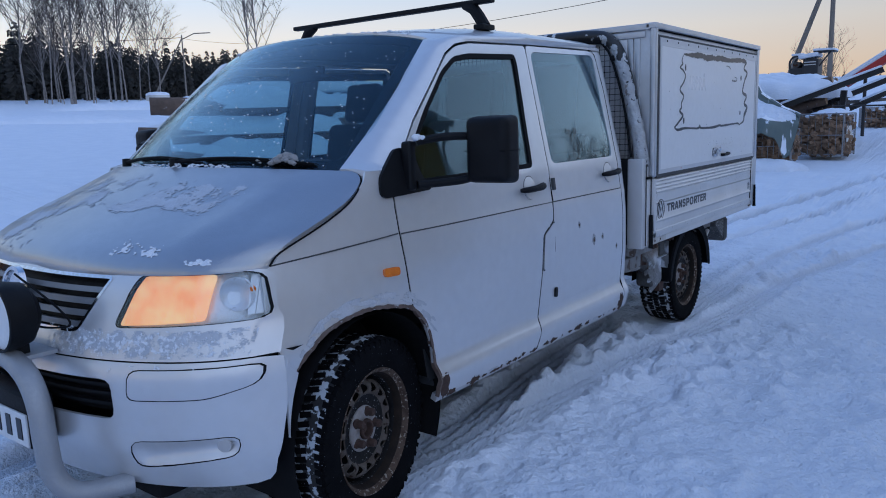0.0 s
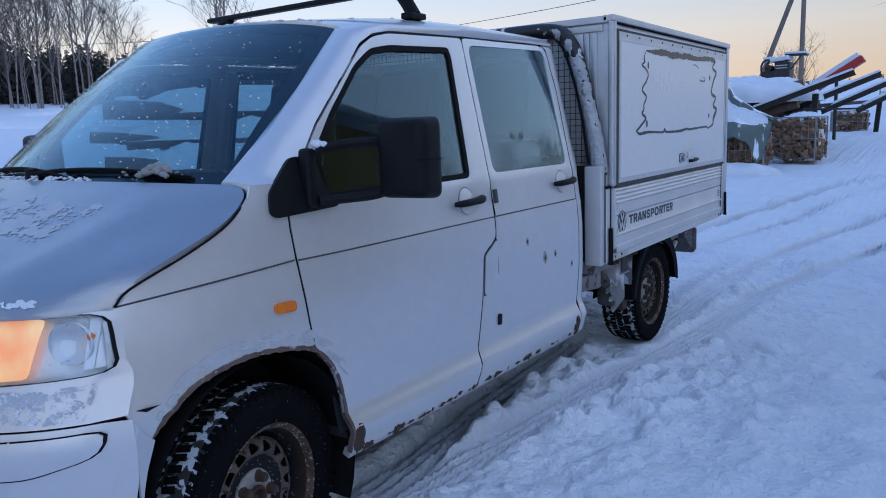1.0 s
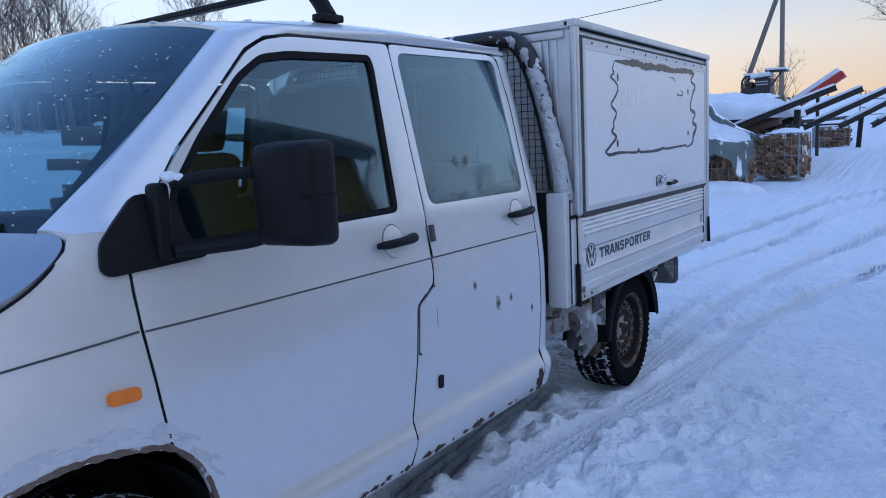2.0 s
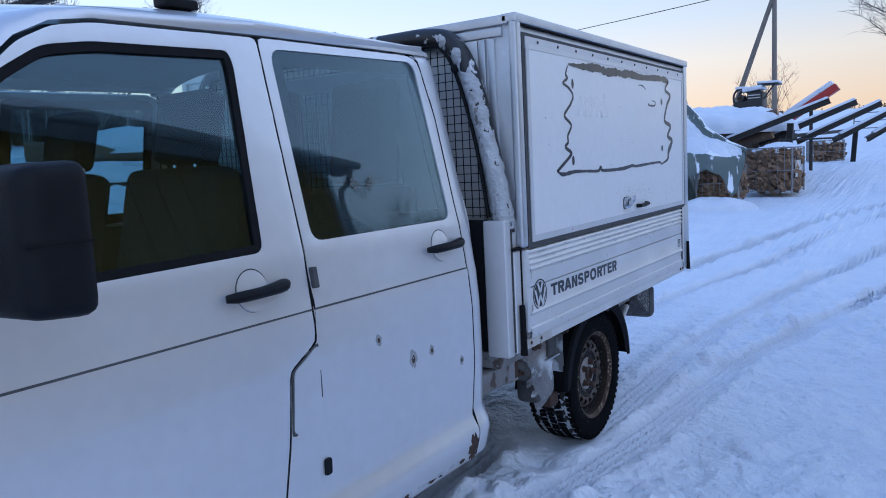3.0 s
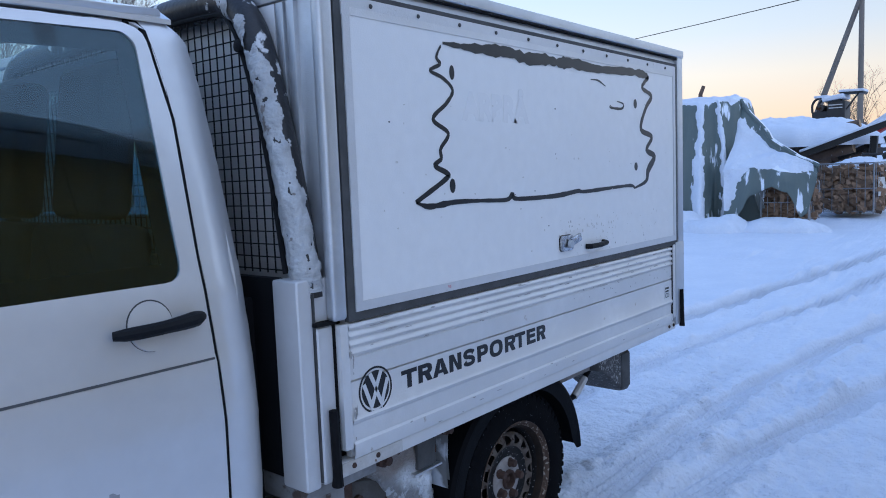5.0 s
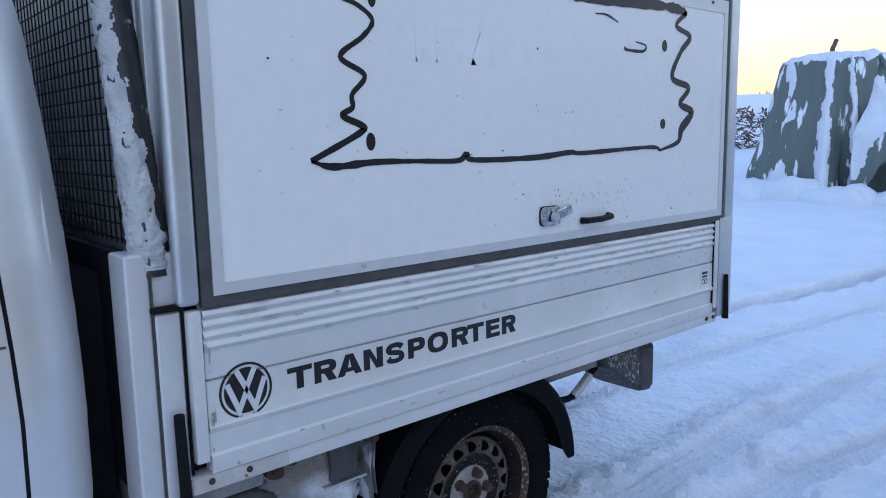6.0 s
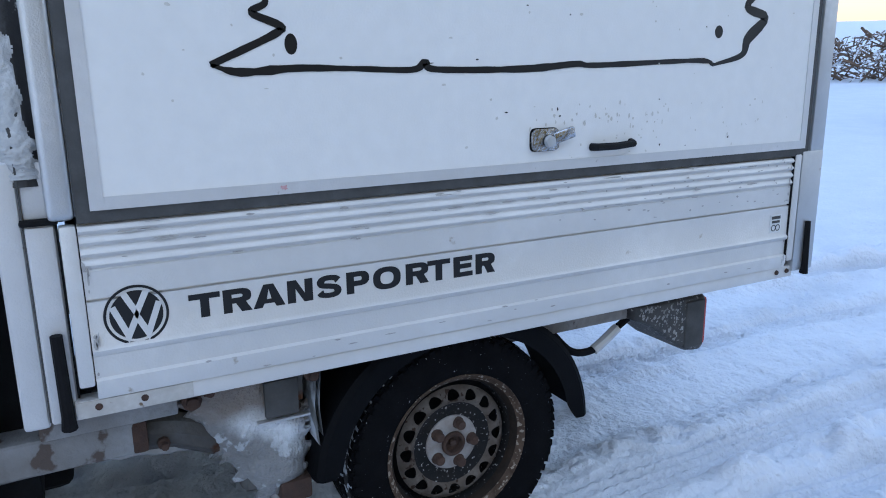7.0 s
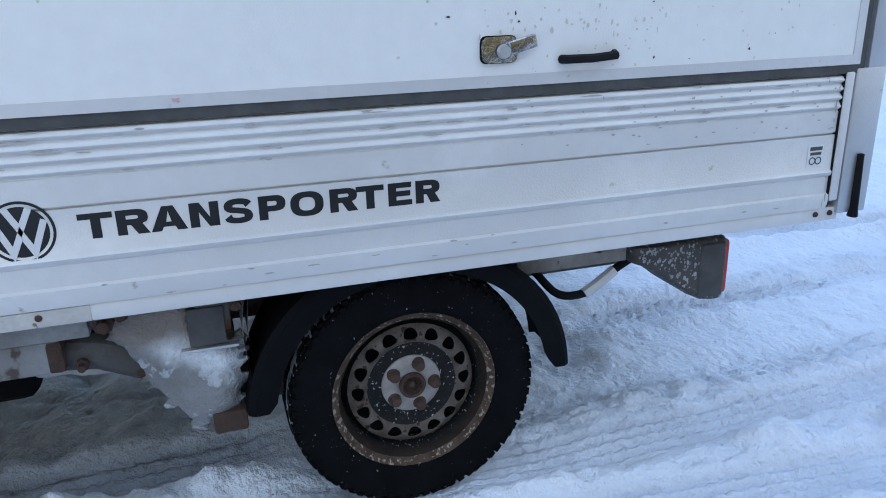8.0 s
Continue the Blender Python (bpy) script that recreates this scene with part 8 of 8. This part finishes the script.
# ---- trees ----
def bare_tree(name, height, seed, spread=0.35, trunk=0.11, levels=4, kids=(9, 6, 5, 4), lean=0.0, mats=(BIRCHM, TWIG), multi=1, start=0.3):
    """A leafless tree: trunk, limbs and fine twigs."""
    rng = random.Random(seed)
    tv, tf, wv, wf = [], [], [], []

    def limb(vs, fs, p, d, length, r0, r1, n, seg, wig):
        pts = [p.copy()]
        for i in range(n):
            d = (d + Vector((rng.gauss(0, wig), rng.gauss(0, wig), rng.gauss(0.02, wig)))).normalized()
            pts.append(pts[-1] + d * (length / n))
        o = len(vs)
        up = d.orthogonal().normalized()
        for i, q in enumerate(pts):
            r = r0 + (r1 - r0) * i / n
            dd = (pts[min(i + 1, n)] - pts[max(i - 1, 0)]).normalized()
            sd = dd.cross(up).normalized()
            u2 = sd.cross(dd)
            for k in range(seg):
                a = 2 * math.pi * k / seg
                vs.append(q + r * (math.cos(a) * u2 + math.sin(a) * sd))
        for i in range(n):
            for k in range(seg):
                fs.append((o + i * seg + k, o + i * seg + (k + 1) % seg, o + (i + 1) * seg + (k + 1) % seg, o + (i + 1) * seg + k))
        return pts

    def grow(pts, length, r, level):
        n = len(pts) - 1
        for c in range(kids[level]):
            t = start + (1 - start) * (c + rng.random()) / kids[level] if level == 0 else rng.uniform(0.2, 1.0)
            i = min(int(t * n), n - 1)
            p = pts[i].lerp(pts[i + 1], t * n - i)
            dmain = (pts[i + 1] - pts[i]).normalized()
            a = rng.uniform(0, 2 * math.pi)
            out = Vector((math.cos(a), math.sin(a), 0))
            d = (dmain * (0.75 if level else 0.55) + out * (spread * 2.2 if level == 0 else 0.75) + Vector((0, 0, 0.35 if level < 2 else 0.1))).normalized()
            ln = length * (0.55 - 0.25 * t if level == 0 else rng.uniform(0.35, 0.6))
            rr0 = r * (0.42 if level == 0 else 0.55)
            big = level < 1
            q = limb(tv if big else wv, tf if big else wf, p, d, ln, rr0, rr0 * 0.35, 5 if level < 2 else 3, 6 if big else 3, 0.11)
            if level + 1 < levels:
                grow(q, ln, rr0, level + 1)

    for mlt in range(multi):
        a = rng.uniform(0, 6.28)
        d = Vector((math.cos(a) * 0.22, math.sin(a) * 0.22, 1)).normalized() if multi > 1 else Vector((lean, 0, 1)).normalized()
        pts = limb(tv, tf, Vector((0.1 * mlt, 0, -0.3)), d, height * (1 if mlt == 0 else rng.uniform(0.6, 0.95)), trunk, trunk * 0.18, 9, 8, 0.035)
        grow(pts, height, trunk, 0)
    root = thing(name, "", "")
    part("trunk", (tv, tf), mats[0], root, smooth=60)
    part("crown", (wv, wf), mats[1], root, smooth=60)
    return root


def place_tree(proto, x, y, turn, scale, label, group, first):
    m = pose(x, y, ground_z(x, y) - 0.1, 0, 0, turn) @ Matrix.Diagonal((scale, scale, scale, 1))
    if first:
        proto.matrix_basis = m
        o = proto
    else:
        o = copy_thing(proto, pose(x, y, ground_z(x, y) - 0.1, 0, 0, turn))
        o.scale = (scale, scale, scale)
    tagged(o, label, "tree", group)
    return o


b1 = bare_tree("birch_tree", 17, 3, 0.24, 0.15, 4, (15, 5, 4, 3))
b2 = bare_tree("birch_tree", 15, 8, 0.18, 0.12, 4, (14, 5, 4, 3))
b3 = bare_tree("birch_tree", 11, 14, 0.14, 0.08, 3, (12, 5, 4))
protos = [b1, b2, b3, b3]
used = [False, False, False, True]
rng = random.Random(77)
eye = Vector((2.6, -1.5, 0))
# birches stand before the wood, denser to one side
for k in range(54):
    yaw = rng.uniform(46, 78)
    dist = rng.uniform(86, 103)
    if yaw < 57 and k % 5:
        continue
    x, y = eye.x - dist * math.sin(radians(yaw)), eye.y + dist * math.cos(radians(yaw))
    i = (k % 4 if k < 60 else 2) if yaw > 56 else rng.choice((1, 2, 2, 2))
    place_tree(protos[i], x, y, rng.uniform(0, 360), rng.uniform(0.65, 1.2) * (1.0 if yaw > 50 else 0.85), "leafless birch with a pale trunk and frosted twigs", "birches before the wood", not used[i])
    used[i] = True

near_tree = bare_tree("alder_tree", 10.0, 21, 0.42, 0.10, 4, (16, 8, 6, 5), 0.0, (TRUNKD, TWIGD))
place_tree(near_tree, 2.0, 38.5, 40, 0.85, "large leafless alder with dark twigs", "bare trees", True)
shrub = bare_tree("willow_shrub", 4.8, 31, 0.13, 0.035, 3, (9, 5, 4), 0.0, (TRUNKD, TWIGD), 6, 0.2)
place_tree(shrub, -3.55, 31.5, 0, 0.66, "slender leafless willow behind the pole", "bare trees", True)
bush = bare_tree("garden_bush", 4.7, 57, 0.42, 0.035, 4, (9, 6, 5, 4), 0.0, (TRUNKD, TWIGD), 6, 0.15)
for k, (x, y, sc) in enumerate(((8.9, 12.6, 0.78), (9.4, 15.4, 0.80), (9.2, 18.2, 0.84), (9.8, 21.5, 0.84))):
    place_tree(bush, x, y, k * 77, sc, "dense leafless garden bush beside the house", "bare trees", k == 0)


def far_wood(seed, yaws, dists, count, hts):
    """Dense spruces, far off, joined into one."""
    rng = random.Random(seed)
    vs, fs = [], []
    for k in range(count):
        yaw, dist = rng.uniform(*yaws), rng.uniform(*dists)
        x, y = eye.x - dist * math.sin(radians(yaw)), eye.y + dist * math.cos(radians(yaw))
        g, hh = ground_z(x, y) - 0.2, rng.uniform(*hts) * lerp_table(yaw, ((46, 0.62), (57, 0.74), (68, 1.0)))
        w = hh * rng.uniform(0.13, 0.19)
        tiers = 24
        o = len(vs)
        vs += [(x - 0.1, y, g), (x + 0.1, y, g), (x, y + 0.1, g), (x, y, g + hh)]
        fs += [(o, o + 1, o + 3), (o + 1, o + 2, o + 3), (o + 2, o, o + 3)]
        for t in range(tiers):
            f = 0.06 + 0.92 * t / tiers
            zz, rad = g + hh * (f + rng.uniform(-0.02, 0.02)), w * (1 - f) ** 0.7 * min(1, 0.35 + 2.2 * f) + 0.08
            for b in range(7):
                a = rng.uniform(0, 6.283)
                ln = rad * rng.uniform(0.35, 1.35)
                ca, sa = math.cos(a), math.sin(a)
                wd = 0.11 * ln + 0.05
                o = len(vs)
                vs += [(x, y, zz + 0.12), (x + ca * ln * 0.6 - sa * wd, y + sa * ln * 0.6 + ca * wd, zz - 0.06 * ln), (x + ca * ln, y + sa * ln, zz - 0.30 * ln - 0.05), (x + ca * ln * 0.6 + sa * wd, y + sa * ln * 0.6 - ca * wd, zz - 0.06 * ln), (x + ca * ln * 0.55, y + sa * ln * 0.55, zz - 0.42 * ln - 0.12)]
                fs += [(o, o + 1, o + 2), (o, o + 2, o + 3), (o, o + 4, o + 2)]
    return vs, fs


tagged(obj("far_wood", far_wood(9, (43, 112), (106, 150), 1150, (6.5, 10.8)), NEEDLE, smooth=0), "dense dark spruce wood on the skyline", "forest", kind="stuff")
tagged(obj("far_hills", far_wood(10, (-45, 26), (360, 460), 500, (10, 15)), NEEDLE, smooth=0), "distant low wooded ridge", "forest", kind="stuff")

# ---- snow-covered stores beyond the truck ----
log_pile("log_pile", -9.9, 12.0, 80, 4, "stack of logs under a thick cap of snow", 0.35, 3)
stack = thing("log_pile", "tiers of logs with thick snow lying on each", "log pile", "log piles", (-9.0, 7.6, ground_z(-9.0, 7.6) - 0.05))
stack.rotation_euler = (0, 0, radians(56))
rng = random.Random(91)
for k in range(4):
    for i in range(4):
        put_log(stack, k + i, pose(rng.uniform(-0.5, 0.9), 0.35 + 0.62 * k + 0.22 * i, 0.32 + 0.56 * k + rng.uniform(-0.04, 0.05), rng.uniform(0, 360), rng.uniform(-3, 3), rng.uniform(-7, 7) + (180 if i % 2 else 0)))
    mound("snow_cap", 0.3 + 0.2 * (k % 2), 0.75 + 0.62 * k, 2.3, 0.62, 0.72 + 0.56 * k, 70.5 + k, "", stack, 0.30 + 0.56 * k, 26, 0.5, 0.5)
log_pile("log_pile", -13.0, 16.5, 40, 4, "stack of logs under a thick cap of snow", 0.35, 6)
log_pile("log_pile", -14.0, 12.6, 48, 5, "stack of logs under a thick cap of snow", 0.4, 9)
for k, (x, y, rx, ry, t) in enumerate(((-7.6, 5.6, 1.8, 1.2, 0.55), (-8.0, 7.8, 1.9, 1.2, 0.8), (-9.6, 7.2, 1.2, 0.9, 1.0), (-8.2, 12.0, 2.4, 1.5, 0.9), (-6.5, 9.8, 1.6, 1.1, 0.6))):
    mound("snow_mound", x, y, rx, ry, t, 20.5 + k, "lumpy mound of snow over buried timber", n=30, rough=0.35)
shed = thing("timber_stack", "long dark timber stack with a flat roof of snow", "timber stack", at=(-18.0, 20.2, ground_z(-18.0, 20.2)))
shed.rotation_euler = (0, 0, radians(68))
part("boards", box((-4.5, -0.9, 0.0), (4.5, 0.9, 1.95), 0.03), OLDWOOD, shed)
for k in range(5):
    part("batten", box((-4.4 + k * 2.15, -0.94, 0.0), (-4.28 + k * 2.15, -0.90, 1.95), 0.01), POLE, shed)
part("snow_roof", box((-4.8, -1.15, 1.95), (4.8, 1.15, 2.35), 0.14, None, 4), SNOW, shed)
tank = thing("plastic_tank", "pale plastic tank capped with snow at the field's edge", "tank", at=(-65.0, 41.2, ground_z(-65.0, 41.2)))
part("tank_body", lathe([(0, -0.3), (1.1, -0.28), (1.14, 1.05), (1.05, 1.2), (0, 1.22)], 28), TRIMW, tank)
part("snow_cap", lathe([(1.13, 1.14), (1.10, 1.32), (0.8, 1.46), (0, 1.52)], 28), SNOW, tank)
low = thing("fallen_logs", "weathered logs lying half buried in snow", "logs", at=(-64.0, 36.5, ground_z(-64.0, 36.5) + 0.1))
for k in range(7):
    put_log(low, k, pose((k - 3) * 0.6, (k % 3) * 0.4, 0.05 + 0.08 * (k % 2), k * 40, (k % 3 - 1) * 7, 20 + 22 * (k % 4)) @ Matrix.Diagonal((0.5, 0.8, 0.8, 1)))
for k, (x, y, rx, ry, t) in enumerate(((-44, 19, 7, 2.5, 2.75), (-52, 15, 9, 3, 3.0), (-60, 36, 8, 2.6, 4.3), (-60, 12, 9, 3, 3.4))):
    mound("snow_bank", x, y, rx, ry, t, 40.5 + k, "long uneven bank of ploughed snow", n=26, rough=0.3, turn=60)

# brush pile beyond the covered heap
bp = thing("brush_pile", "snow-dusted pile of brown brushwood", "brush pile", at=(-12.5, 27.5, ground_z(-12.5, 27.5)))
rng = random.Random(66)
bv, bf = [], []
for k in range(900):
    a = rng.uniform(0, 6.283)
    x, y = rng.gauss(0, 3.2), rng.gauss(0, 0.8)
    z = max(0.05, rng.uniform(0, 1.5) * math.exp(-(x / 5.5) ** 2))
    d = Vector((rng.gauss(0, 1), rng.gauss(0, 0.7), rng.gauss(0.15, 0.5))).normalized() * rng.uniform(0.12, 0.4)
    sd = d.orthogonal().normalized() * rng.uniform(0.015, 0.045)
    o = len(bv)
    p = Vector((x, y, z))
    bv += [p - d + sd, p - d - sd, p + d - sd, p + d + sd, p - d + sd.cross(d.normalized()), p + d + sd.cross(d.normalized())]
    bf += [(o, o + 1, o + 2, o + 3), (o, o + 3, o + 5, o + 4), (o + 1, o + 4, o + 5, o + 2)]
part("brush", (bv, bf), mat("snowy_brushwood", (0.16, 0.105, 0.07), 0.9, 0, (0.10, 0.07, 0.05), 3, 0, 60, (0.8, 0.84, 0.9), 0.55, 4), bp, smooth=0)["kind"] = "stuff"
bp.rotation_euler = (0, 0, radians(20))

# far paddock fence
fence = thing("paddock_fence", "grey tubular steel paddock fence in snow", "fence", at=(6, 48, ground_z(3, 48)))
for k in range(8):
    part("fence_post", tube([(-8 + k * 2.2, 0, -0.1), (-8 + k * 2.2, 0, 1.25)], 0.04, 6), GALV, fence)
for zz in (0.35, 0.75, 1.2):
    part("fence_rail", tube([(-8, 0, zz), (7.4, 0, zz)], 0.03, 6), GALV, fence)

# ---- the house behind the camera's path ----
house = thing("house", "ochre wooden house with dark eaves and snow on its roof", "house", at=(4.49, 0.86, -0.06))
house.rotation_euler = (0, 0, radians(-14.5))
part("wall", box((0, 2.0, -0.3), (0.2, 7.2, 3.97), 0.01), OCHRE, house)
part("wall", box((0.2, 7.0, -0.3), (8.0, 7.2, 3.97), 0.01), OCHRE, house)
part("wall", box((0.2, 2.0, -0.3), (8.0, 2.2, 3.97), 0.01), OCHRE, house)
part("wall", box((7.8, 2.2, -0.3), (8.0, 7.0, 3.97), 0.01), OCHRE, house)
bm = bmesh.new()
prof = [(-0.28, 3.12), (-0.28, 3.22), (4.0, 4.45), (8.6, 3.22), (8.6, 3.12), (4.0, 4.35)]
a = [bm.verts.new((x, 1.45, z + 0.82)) for x, z in prof]
b = [bm.verts.new((x, 7.75, z + 0.82)) for x, z in prof]
bm.faces.new(a)
bm.faces.new(b[::-1])
for i in range(6):
    bm.faces.new((a[i], b[i], b[(i + 1) % 6], a[(i + 1) % 6]))
part("roof", bm, ROOFDARK, house)
bm = bmesh.new()
prof = [(-0.25, 3.235), (-0.25, 3.28), (4.0, 4.60), (8.58, 3.30), (8.58, 3.235), (4.0, 4.456)]
a = [bm.verts.new((x, 1.5, z + 0.82)) for x, z in prof]
b = [bm.verts.new((x, 7.7, z + 0.82)) for x, z in prof]
bm.faces.new(a)
bm.faces.new(b[::-1])
for i in range(6):
    bm.faces.new((a[i], b[i], b[(i + 1) % 6], a[(i + 1) % 6]))
part("roof_snow", bm, SNOW, house)
part("gable", panel([(0.1, 3.97), (7.9, 3.97), (4.0, 5.1)], lambda a, b: (8.0 - a, 7.1, b), (), 0.6, 0.1), OCHRE, house)
part("soffit_board", box((-0.26, 1.5, 3.92), (-0.01, 7.7, 3.95), 0.004), TRIMW, house)
part("gutter", tube([(-0.34, 1.5, 3.97), (-0.34, 7.7, 3.95)], 0.06, 10), TRIMW, house)
part("downpipe", tube(smooth_path([(-0.33, 7.45, 3.92), (-0.24, 7.40, 3.72), (-0.08, 7.28, 3.50), (-0.06, 7.26, 2.8), (-0.06, 7.26, 0.1)], 4), 0.045, 10), TRIMW, house)
part("corner_board", box((-0.025, 7.08, -0.2), (0.0, 7.225, 3.92), 0.004), TRIMW, house)
for k in range(13):
    y = 2.05 + k * 0.4
    part("batten", box((-0.022, y, -0.2), (0.0, y + 0.045, 3.92), 0.003), OCHRE, house)
